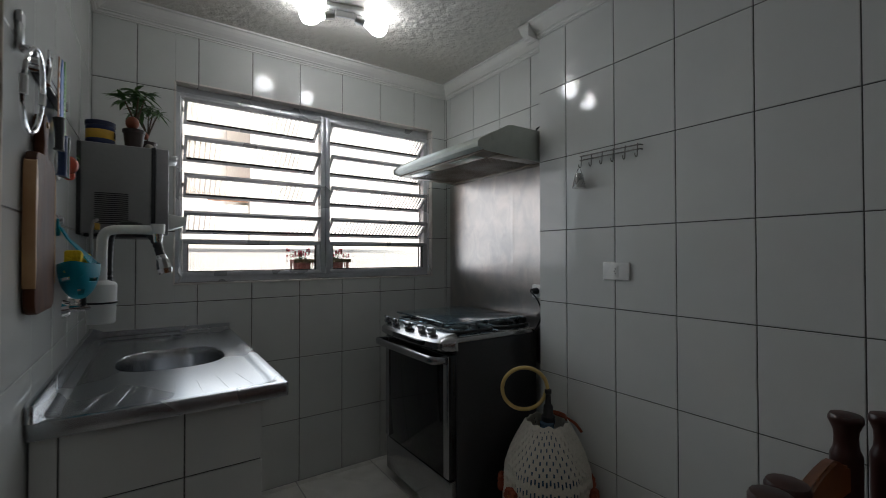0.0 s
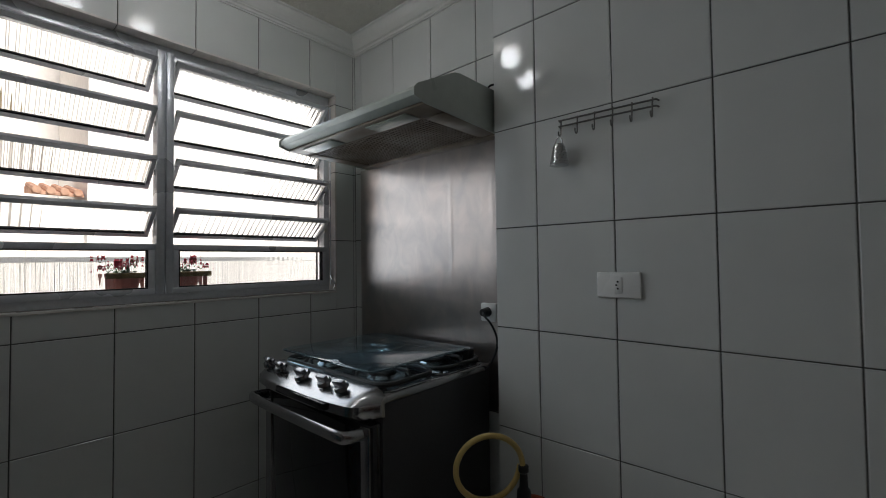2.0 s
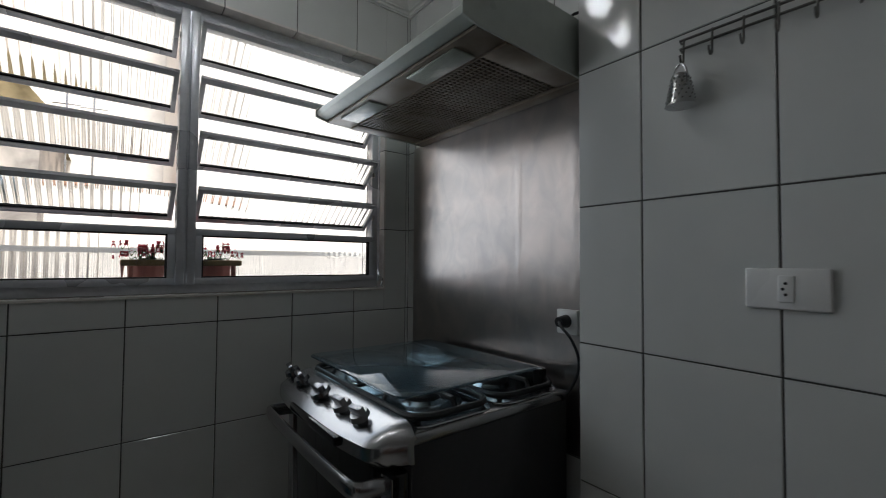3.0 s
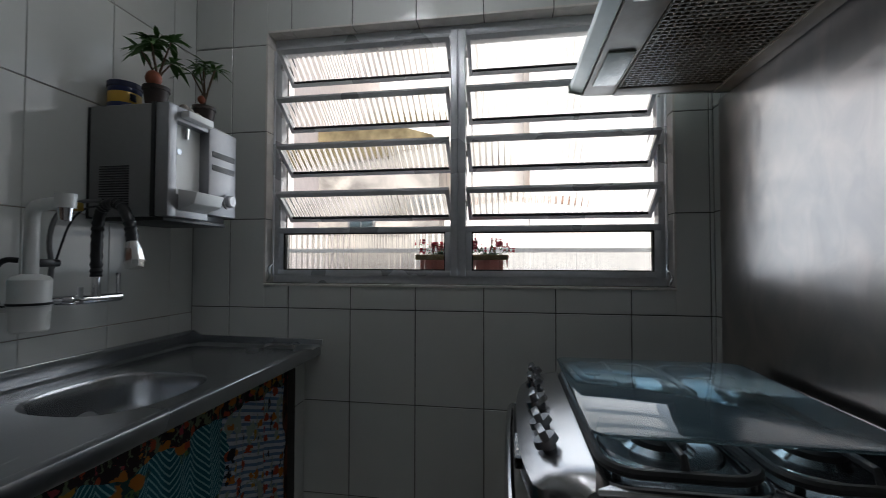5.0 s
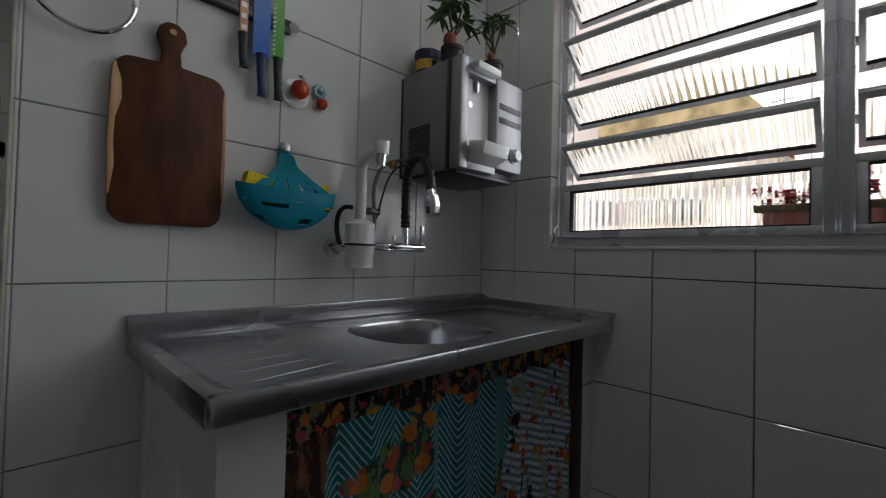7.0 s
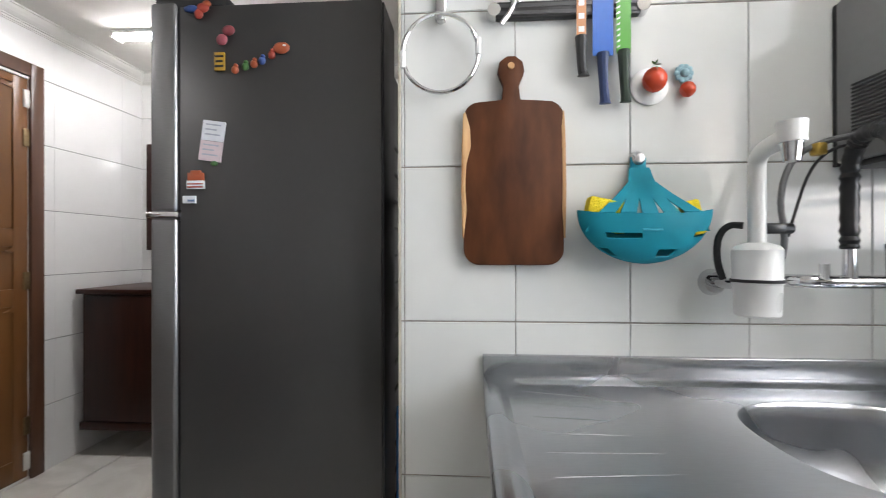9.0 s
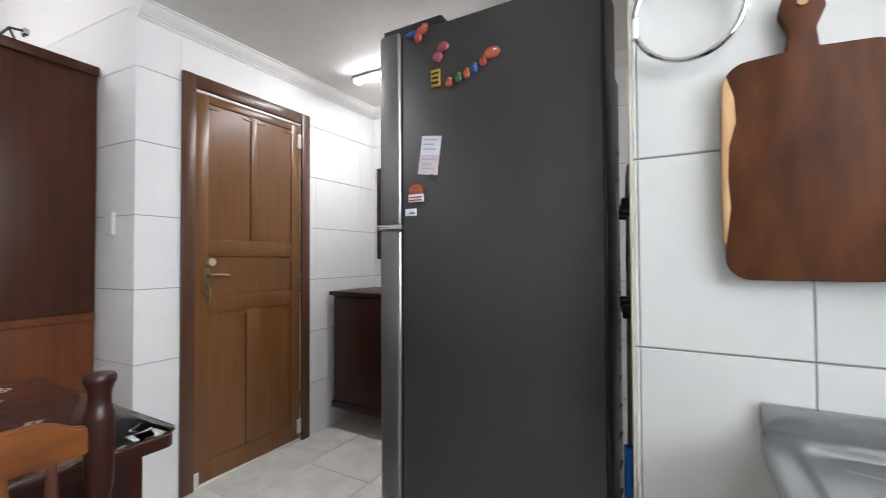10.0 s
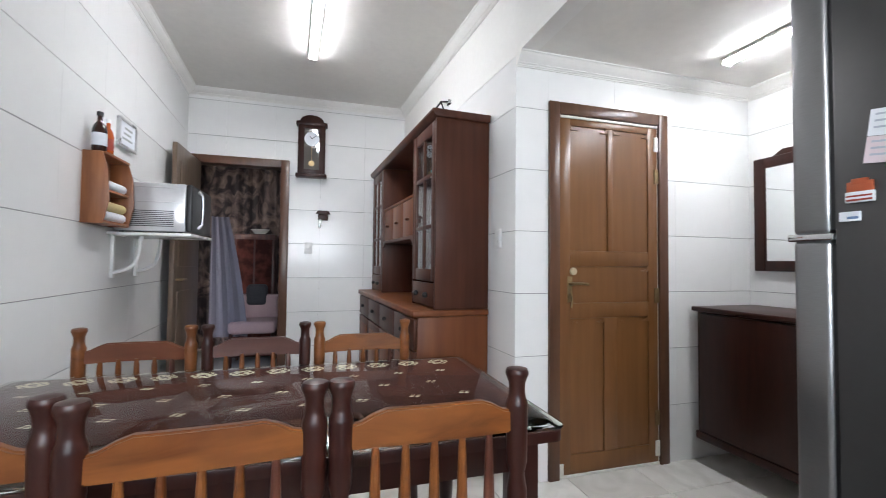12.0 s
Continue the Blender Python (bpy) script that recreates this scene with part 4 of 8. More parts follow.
for k in range(9):
    a = 2 * math.pi * k / 9 + 0.25
    for m, r0, petals in ((M_YARN_R, 0.034, 8), (M_YARN_O, 0.016, 5)):
        q = bm_new()
        c = Vector((JX + 0.194 * math.cos(a), JY + 0.194 * math.sin(a), 0.275))
        t = Vector((-math.sin(a), math.cos(a), 0))
        for p in range(petals):
            b = 2 * math.pi * p / petals
            ball(q, c + t * (r0 * 0.7 * math.cos(b)) + Vector((0, 0, r0 * 0.7 * math.sin(b))) + Vector((math.cos(a), math.sin(a), 0)) * (0.002 if petals == 8 else 0.006), r0 * 0.5, u=8, v=5)
        part("yarn_flower", q, m, jug, "rust and orange yarn flower")
q = bm_new()
lathe(q, (JX + 0.02, JY + 0.01, 0.535), [(0.030, 0), (0.030, 0.03), (0.022, 0.04), (0.020, 0.075), (0.013, 0.085), (0.011, 0.125), (0.015, 0.13), (0.015, 0.145), (0.006, 0.15)], 16)
part("pump", q, M_BLACK, jug, "black hand pump")
q = bm_new()
u, c = Vector((-0.80, 0.60, 0)), Vector((JX + 0.02, JY + 0.01, 0.66))
pts = [c + Vector((0, 0, 0.0))]
for k in range(15):
    a = radians(20 + k * 24)
    pts.append(c + u * (0.095 - 0.095 * math.cos(a)) * 1.05 + Vector((0.012 * k / 15, 0.02 * k / 15, 0.02 + 0.095 * math.sin(a))))
tube(q, pts, 0.0085, 10, 2)
part("hose", q, surface("yellowed_hose", (0.62, 0.45, 0.16), 0.3, vary=0.08, grain=30, bump=0.02), jug, "yellowed plastic hose")
q = bm_new()
tube(q, [(JX + 0.07, JY - 0.05, 0.555), (JX + 0.09, JY - 0.02, 0.570), (JX + 0.05, JY + 0.05, 0.572), (JX + 0.10, JY - 0.06, 0.55), (JX + 0.13, JY - 0.08, 0.50)], 0.006, 8, 2)
part("ribbon", q, M_YARN_R, jug, "rust red drawstring")

# ---- sink counter ----
M_SINK = surface("worn_sink_steel", (0.475, 0.487, 0.505), 0.25, 1.0, vary=0.05, grain=40, bump=0.012, stretch=(10, 1, 1), stain=1.5)
CX0, CX1, CY0, CY1, CZ = 0.001, 0.556, 1.395, YW - 0.001, 0.905
cs = root("sink_counter", (0.28, 1.98, 0.865), "stainless steel sink counter with an oval bowl and drainer", "sink")
q = bm_new()
N = 96
cx, cy, rx, ry = 0.292, 1.985, 0.166, 0.180


def oval(s, a):
    c, d = math.cos(a), math.sin(a)
    return (cx + rx * s * math.copysign(abs(c) ** 0.75, c), cy + ry * s * math.copysign(abs(d) ** 0.75, d))


ins = [(1.01, CZ - 0.0118), (1.0, CZ - 0.0135), (0.985, CZ - 0.020), (0.968, CZ - 0.05), (0.945, CZ - 0.09), (0.90, CZ - 0.125), (0.80, CZ - 0.146), (0.60, CZ - 0.153), (0.2, CZ - 0.156)]
outer, rim, rings = [], [], []
bx0, bx1, by0, by1, br = CX0 + 0.046, CX1 - 0.046, CY0 + 0.046, CY1 - 0.046, 0.05


def in_basin(x, y):
    """Inside the rounded rectangle of the pressed top."""
    dx, dy = max(bx0 + br - x, x - bx1 + br, 0), max(by0 + br - y, y - by1 + br, 0)
    return dx * dx + dy * dy <= br * br


for k in range(N):
    a = 2 * math.pi * k / N
    p = oval(1, a)
    d = Vector((p[0] - cx, p[1] - cy)).normalized()
    lo_, hi_ = 0.0, 1.5
    for _ in range(30):
        m_ = (lo_ + hi_) / 2
        lo_, hi_ = (m_, hi_) if in_basin(cx + d.x * m_, cy + d.y * m_) else (lo_, m_)
    outer.append(q.verts.new((cx + d.x * lo_, cy + d.y * lo_, CZ - 0.013)))
    rim.append(q.verts.new((*oval(1.04, a), CZ - 0.0112)))
for s, z in ins:
    rings.append([q.verts.new((*oval(s, 2 * math.pi * k / N), z)) for k in range(N)])
loops = [outer, rim] + rings
for a, b in zip(loops, loops[1:]):
    for k in range(N):
        q.faces.new((a[k], a[(k + 1) % N], b[(k + 1) % N], b[k]))
q.faces.new(rings[-1])
bmesh.ops.recalc_face_normals(q, faces=q.faces)
part("bowl_and_top", q, M_SINK, cs)
q = bm_new()
rings = []
for inset, z, r in ((0.012, CZ - 0.040, 0.008), (0.001, CZ - 0.039, 0.010), (0.0, CZ - 0.036, 0.011), (0.0, CZ - 0.007, 0.011), (0.002, CZ - 0.002, 0.010), (0.007, CZ, 0.010), (0.020, CZ, 0.022), (0.026, CZ - 0.001, 0.030), (0.036, CZ - 0.008, 0.042), (0.043, CZ - 0.0125, 0.049), (0.050, CZ - 0.0142, 0.052)):
    rings.append([q.verts.new(p) for p in round_loop(CX0 + inset, CY0 + inset, CX1 - inset, CY1 - inset, r, z)[:-1]])
for a, b in zip(rings, rings[1:]):
    for k in range(len(a)):
        q.faces.new((a[k], a[(k + 1) % len(a)], b[(k + 1) % len(a)], b[k]))
bmesh.ops.recalc_face_normals(q, faces=q.faces)
part("raised_edge", q, M_SINK, cs)
q = bm_new()
box(q, CX0, CY0, CZ - 0.002, CX0 + 0.016, CY1, CZ + 0.040, 0.003)
part("splash_lip", q, M_SINK, cs, "upturned steel lip along the wall")
q = bm_new()
prism(q, [(CX0 + 0.012, CZ), (CX0 + 0.012, CZ + 0.040), (0.05, CZ + 0.022), (0.56, CZ + 0.018), (0.56, CZ)], CY1 - 0.010, CY1, "y")
part("splash_lip", q, M_SINK, cs, "low steel lip under the window")
q = bm_new()
lathe(q, (cx, cy, CZ - 0.157), [(0.035, 0), (0.035, 0.004), (0.026, 0.004), (0.024, 0.001), (0.002, 0.001)], 20, cap=False)
part("drain", q, M_CHROME, cs)
for k in range(7):
    q = bm_new()
    a = Vector((0.13 + k * 0.052, 1.640 + 0.05 * (k > 3), CZ - 0.013))
    b = Vector((0.09 + k * 0.064, 1.475, CZ - 0.013))
    d = (b - a)
    tube(q, [a, a + d * 0.33, a + d * 0.66, b], lambda s: 0.0004 + 0.0009 * math.sin(math.pi * s), 8, 1)
    part("drainer_ridge", q, M_SINK, cs)

# tiled supports under the counter
for y0, y1 in ((1.430, 1.530), (2.500, 2.568)):
    q = bm_new()
    box(q, T, y0 + T, 0, 0.490 - T, y1, 0.864)
    s = setting("counter_support", q, M_GROUT, "tiled masonry support under the sink counter", "support")
    if y0 < 2:
        SUPPORT = s
    else:
        SUPPORT_2 = s

# patterned curtain under the counter
def curtain_material():
    m, nt, b = nodes_of("patterned_fabric")
    n, l = nt.nodes, nt.links
    tc = n.new("ShaderNodeTexCoord")
    sep = n.new("ShaderNodeSeparateXYZ")
    l.new(tc.outputs["Object"], sep.inputs[0])

    def mix(f, a, c):
        k = n.new("ShaderNodeMix")
        k.data_type = "RGBA"
        l.new(f, k.inputs["Factor"])
        for v, s in ((a, "A"), (c, "B")):
            sock = [i for i in k.inputs if i.name == s and i.type == "RGBA"][0]
            if isinstance(v, tuple):
                sock.default_value = (*v, 1)
            else:
                l.new(v, sock)
        return [o for o in k.outputs if o.type == "RGBA"][0]

    def math_node(op, a, c=None):
        k = n.new("ShaderNodeMath")
        k.operation = op
        for i, v in enumerate((a, c)):
            if v is None:
                continue
            if isinstance(v, (int, float)):
                k.inputs[i].default_value = v
            else:
                l.new(v, k.inputs[i])
        return k.outputs[0]

    def blot(scale, lo, hi):
        t = n.new("ShaderNodeTexNoise")
        t.inputs["Scale"].default_value, t.inputs["Detail"].default_value = scale, 2
        l.new(tc.outputs["Object"], t.inputs["Vector"])
        r = n.new("ShaderNodeMapRange")
        r.inputs["From Min"].default_value, r.inputs["From Max"].default_value = lo, hi
        l.new(t.outputs[0], r.inputs["Value"])
        return r.outputs[0]

    y, z = sep.outputs[1], sep.outputs[2]
    warp = n.new("ShaderNodeTexNoise")
    warp.inputs["Scale"].default_value, warp.inputs["Detail"].default_value = 55.0, 4
    l.new(tc.outputs["Object"], warp.inputs["Vector"])
    bent = n.new("ShaderNodeVectorMath")
    bent.operation, bent.inputs[1].default_value = "MULTIPLY_ADD", (0.035, 0.035, 0.035)
    l.new(warp.outputs["Color"], bent.inputs[0])
    l.new(tc.outputs["Object"], bent.inputs[2])

    def petals(scale, reach):
        """Ragged blossoms: a mask and a colour of their own for each."""
        v = n.new("ShaderNodeTexVoronoi")
        v.inputs["Scale"].default_value = scale
        l.new(bent.outputs[0], v.inputs["Vector"])
        sp = n.new("ShaderNodeSeparateColor")
        l.new(v.outputs["Color"], sp.inputs[0])
        ramp = n.new("ShaderNodeValToRGB")
        ramp.color_ramp.interpolation = "CONSTANT"
        cols = ((0.0, (0.40, 0.07, 0.025)), (0.35, (0.46, 0.16, 0.02)), (0.60, (0.42, 0.24, 0.03)), (0.75, (0.38, 0.06, 0.08)))
        while len(ramp.color_ramp.elements) < 4:
            ramp.color_ramp.elements.new(0.5)
        for e, (p, c) in zip(ramp.color_ramp.elements, cols):
            e.position, e.color = p, (*c, 1)
        l.new(sp.outputs[0], ramp.inputs[0])
        return math_node("LESS_THAN", v.outputs["Distance"], reach), ramp.outputs[0]

    def strokes(scale, lo, hi):
        """Thin leaf strokes that run down the cloth."""
        mp = n.new("ShaderNodeMapping")
        mp.inputs["Scale"].default_value, mp.inputs["Rotation"].default_value = (1, 3.2, 0.8), (0.5, 0, 0)
        l.new(bent.outputs[0], mp.inputs[0])
        t = n.new("ShaderNodeTexNoise")
        t.inputs["Scale"].default_value, t.inputs["Detail"].default_value = scale, 2
        l.new(mp.outputs[0], t.inputs["Vector"])
        r = n.new("ShaderNodeMapRange")
        r.inputs["From Min"].default_value, r.inputs["From Max"].default_value = lo, hi
        l.new(t.outputs[0], r.inputs["Value"])
        return r.outputs[0]

    saw = math_node("PINGPONG", y, 0.062)
    chev = math_node("SINE", math_node("MULTIPLY", math_node("ADD", math_node("MULTIPLY", saw, 1.3), z), 350.0))
    chev = math_node("GREATER_THAN", chev, 0.62)
    teal = mix(chev, (0.006, 0.115, 0.150), (0.26, 0.50, 0.52))
    mask, hue = petals(25.0, 0.46)
    leafy = mix(strokes(20, 0.50, 0.54), (0.010, 0.050, 0.045), (0.10, 0.20, 0.06))
    bunch = mix(mask, leafy, hue)
    mid = mix(blot(7.5, 0.535, 0.55), teal, bunch)
    stripe = math_node("GREATER_THAN", math_node("SINE", math_node("MULTIPLY", math_node("ADD", z, math_node("MULTIPLY", y, 0.35)), 300.0)), 0.15)
    pale = mix(stripe, (0.50, 0.54, 0.60), (0.13, 0.21, 0.34))
    pale = mix(strokes(14, 0.56, 0.58), pale, (0.30, 0.36, 0.30))
    pale_mask, pale_hue = petals(22.0, 0.30)
    pale = mix(pale_mask, pale, pale_hue)
    pale = mix(strokes(11, 0.62, 0.64), pale, (0.02, 0.018, 0.022))
    mask, hue = petals(33.0, 0.40)
    dark = mix(strokes(26, 0.55, 0.58), (0.022, 0.012, 0.014), (0.16, 0.20, 0.12))
    dark = mix(mask, dark, hue)
    brown = mix(strokes(16, 0.48, 0.56), (0.030, 0.014, 0.010), (0.17, 0.055, 0.025))
    wob = n.new("ShaderNodeTexNoise")
    wob.inputs["Scale"].default_value = 7.0
    l.new(tc.outputs["Object"], wob.inputs["Vector"])
    yy = math_node("ADD", y, math_node("MULTIPLY", wob.outputs[0], 0.16))
    c = mix(math_node("GREATER_THAN", yy, -0.315), brown, mid)
    c = mix(math_node("GREATER_THAN", yy, 0.215), c, pale)
    c = mix(math_node("GREATER_THAN", yy, 0.53), c, brown)
    zz = math_node("ADD", z, math_node("MULTIPLY", wob.outputs[0], 0.10))
    c = mix(math_node("GREATER_THAN", zz, 0.365), c, dark)
    l.new(c, b.inputs["Base Color"])
    b.inputs["Roughness"].default_value = 0.85
    return m


cu = root("curtain", (0.465, 2.015, 0.46), "patchwork patterned curtain in teal, orange and dark brown under the sink", "curtain")
q = bm_new()
nu, nv = 160, 30
g = []
for j in range(nv + 1):
    z = 0.06 + 0.79 * j / nv
    row = []
    for i in range(nu + 1):
        y = 1.534 + 0.964 * i / nu
        k = 0.4 + 0.6 * (1 - j / nv)
        x = 0.462 + k * (0.012 * math.sin(y * 52 + 1.2 * math.sin(y * 9)) + 0.006 * math.sin(y * 121 + z * 3))
        row.append(q.verts.new((x, y, z)))
    g.append(row)
for j in range(nv):
    for i in range(nu):
        q.faces.new((g[j][i], g[j][i + 1], g[j + 1][i + 1], g[j + 1][i]))
r = bmesh.ops.extrude_face_region(q, geom=q.faces[:])
bmesh.ops.translate(q, verts=[v for v in r["geom"] if isinstance(v, bmesh.types.BMVert)], vec=(-0.002, 0, 0))
bmesh.ops.recalc_face_normals(q, faces=q.faces)
part("cloth", q, curtain_material(), cu)
q = bm_new()
rod(q, (0.458, 1.531, 0.853), (0.458, 2.499, 0.853), 0.005, seg=8)
part("curtain_wire", q, M_STEEL, cu)

# ---- things on the sink wall ----
M_BOARD = two_tone("dark_heartwood", (0.050, 0.014, 0.0045), (0.115, 0.037, 0.011), 0.6, 7.0, (1, 3, 1), "noise", 0.12, (0.3, 0.7), spec=0.25)
M_SAP = two_tone("pale_sapwood", (0.45, 0.24, 0.10), (0.58, 0.36, 0.17), 0.5, 6, (1, 8, 1), "noise", 0.1)
bd = root("cutting_board", (0.012, 1.457, 1.141), "dark wooden cutting board with pale bark edges hanging on the tiles", "cutting board")
q = bm_new()
pts = []
for cy_, cz_, a0 in ((1.535, 1.462, 0), (1.388, 1.462, 90), (1.388, 1.176, 180), (1.535, 1.176, 270)):
    for k in range(7):
        a = radians(a0 + 15 * k)
        pts.append((cy_ + 0.034 * math.cos(a), cz_ + 0.034 * math.sin(a)))
neck = [(1.437, 1.500), (1.440, 1.530), (1.428, 1.560), (1.432, 1.582), (1.448, 1.594), (1.466, 1.594), (1.482, 1.582), (1.486, 1.560), (1.474, 1.530), (1.477, 1.500)]
outline = pts[:7] + neck[::-1] + pts[7:]
prism(q, outline, 0.004, 0.024, "x", 0.003)
part("board", q, M_BOARD, bd)
for side, y0 in ((-1, 1.354), (1, 1.569)):
    q = bm_new()
    pts = [(y0 + side * 0.003, 1.20), (y0 + side * 0.005, 1.30), (y0 + side * 0.004, 1.40), (y0 + side * 0.001, 1.47)]
    inner = [(y0 - side * w, z) for w, z in ((0.004, 1.475), (0.014, 1.44), (0.016, 1.40), (0.006, 1.36), (0.004, 1.31), (0.007, 1.26), (0.0, 1.20))]
    if side == 1:
        inner = [(y0 - w * 0.4, z) for w, z in ((0.004, 1.475), (0.012, 1.44), (0.010, 1.38), (0.008, 1.32), (0.010, 1.26), (0.0, 1.20))]
    prism(q, pts + inner, 0.0035, 0.0250, "x", 0.001)
    part("sapwood_edge", q, M_SAP, bd, "pale sapwood edge")
q = bm_new()
rod(q, (0.010, 1.457, 1.572), (0.028, 1.457, 1.572), 0.008, 0.007, 12)
part("peg", q, M_SAP, bd, "pale peg through the handle")

rg = root("towel_ring", (0.01, 1.304, 1.603), "chrome towel ring hanging from a wall hook", "towel ring")
q = bm_new()
tube(q, [(0.026 + 0.006 * math.sin(a), 1.304 + 0.083 * math.cos(a), 1.603 + 0.083 * math.sin(a)) for a in [2 * math.pi * k / 40 + math.pi / 2 for k in range(41)]], 0.0048, 10)
part("ring", q, M_CHROME, rg)
q = bm_new()
box(q, 0.0005, 1.292, 1.680, 0.012, 1.316, 1.76, 0.004)
box(q, 0.010, 1.296, 1.672, 0.034, 1.312, 1.694, 0.005)
part("hook", q, M_STEEL, rg)
for a in (0.15, math.pi + 0.15):
    q = bm_new()
    c = Vector((0.027, 1.304 + 0.083 * math.cos(a), 1.603 + 0.083 * math.sin(a)))
    rod(q, c - Vector((0, 0, 0.018)), c + Vector((0, 0, 0.018)), 0.0065, seg=10)
    part("ring_sleeve", q, M_WHITE_P, rg, "clear plastic sleeve")

M_TEAL = surface("teal_silicone", (0.0, 0.24, 0.32), 0.55, spec=0.25, vary=0.06, grain=30, bump=0.03)
M_SPONGE = surface("yellow_sponge", (0.85, 0.66, 0.02), 0.95, vary=0.1, grain=180, bump=1.0)
bk = root("sponge_basket", (0.02, 1.72, 1.145), "teal silicone basket hanging from a suction cup", "basket")
q = bm_new()
NU, NV = 40, 12
rows = []
for j in range(NV + 1):
    v = j / NV
    e = math.pi / 2 * v
    rows.append([q.verts.new((0.056 + 0.046 * math.sin(e + 0.05) * math.cos(2 * math.pi * i / NU), 1.722 + 0.134 * math.sin(e * 0.98 + 0.03) * math.sin(2 * math.pi * i / NU), 1.146 + 0.100 * (1 - math.cos(e)) + 0.010 * v * (math.sin(2 * math.pi * i / NU) ** 4))) for i in range(NU)])
for j in range(NV):
    for i in range(NU):
        if 4 <= j <= 5 and i % 10 in (1, 2, 3) or (8 <= j <= 8 and i % 10 in (5, 6, 7, 8)):
            continue
        q.faces.new((rows[j][i], rows[j][(i + 1) % NU], rows[j + 1][(i + 1) % NU], rows[j + 1][i]))
q.faces.new(rows[0][::-1])
r = bmesh.ops.extrude_face_region(q, geom=q.faces[:])
for v in (v for v in r["geom"] if isinstance(v, bmesh.types.BMVert)):
    v.co += (Vector((0.056, 1.722, 1.25)) - v.co).normalized() * 0.003
bmesh.ops.recalc_face_normals(q, faces=q.faces)
part("bowl", q, M_TEAL, bk)
for y, w0, w1 in ((1.620, 0.009, 0.040), (1.671, 0.009, 0.038), (1.722, 0.010, 0.038), (1.773, 0.009, 0.038), (1.824, 0.009, 0.040)):
    q = bm_new()
    line = [(0.012, 1.729 + (y - 1.722) * 0.16, 1.350), (0.028, 1.728 + (y - 1.722) * 0.18, 1.318), (0.054, 1.724 + (y - 1.722) * 0.42, 1.288), (0.084, 1.722 + (y - 1.722) * 0.80, 1.250), (0.098 - 0.30 * abs(y - 1.722), y, 1.212)]
    quad = []
    for k, p in enumerate(line):
        w = (w0 + (w1 - w0) * k / 4) / 2
        quad.append([q.verts.new((p[0] + dx, p[1] + dy, p[2])) for dx, dy in ((0, -w), (0, w), (0.004, w), (0.004, -w))])
    for a, b in zip(quad, quad[1:]):
        for k in range(4):
            q.faces.new((a[k], a[(k + 1) % 4], b[(k + 1) % 4], b[k]))
    q.faces.new(quad[0][::-1])
    q.faces.new(quad[-1])
    bmesh.ops.recalc_face_normals(q, faces=q.faces)
    part("strap", q, M_TEAL, bk)
q = bm_new()
box(q, 0.004, 1.712, 1.325, 0.012, 1.746, 1.375, 0.004)
part("tab", q, M_TEAL, bk)
q = bm_new()
lathe(q, (0.001, 1.729, 1.370), [(0.018, 0), (0.017, 0.006), (0.013, 0.012), (0.010, 0.018), (0.0, 0.019)], 18, "x", cap=False)
part("suction_cup", q, M_STEEL, bk, "steel capped suction cup")
for y0, y1, z0, z1, t in ((1.598, 1.682, 1.215, 1.278, -12), (1.812, 1.842, 1.205, 1.276, 14)):
    sp = root("sponge", (0.055, (y0 + y1) / 2, z0), "yellow kitchen sponge in the teal basket", "sponge", "sponges in the basket")
    q = bm_new()
    box(q, 0.036, y0, z0, 0.072, y1, z1, 0.006)
    bmesh.ops.rotate(q, verts=q.verts, cent=(0.055, (y0 + y1) / 2, z0), matrix=Matrix.Rotation(radians(t), 3, "X"))
    part("foam", q, M_SPONGE, sp)

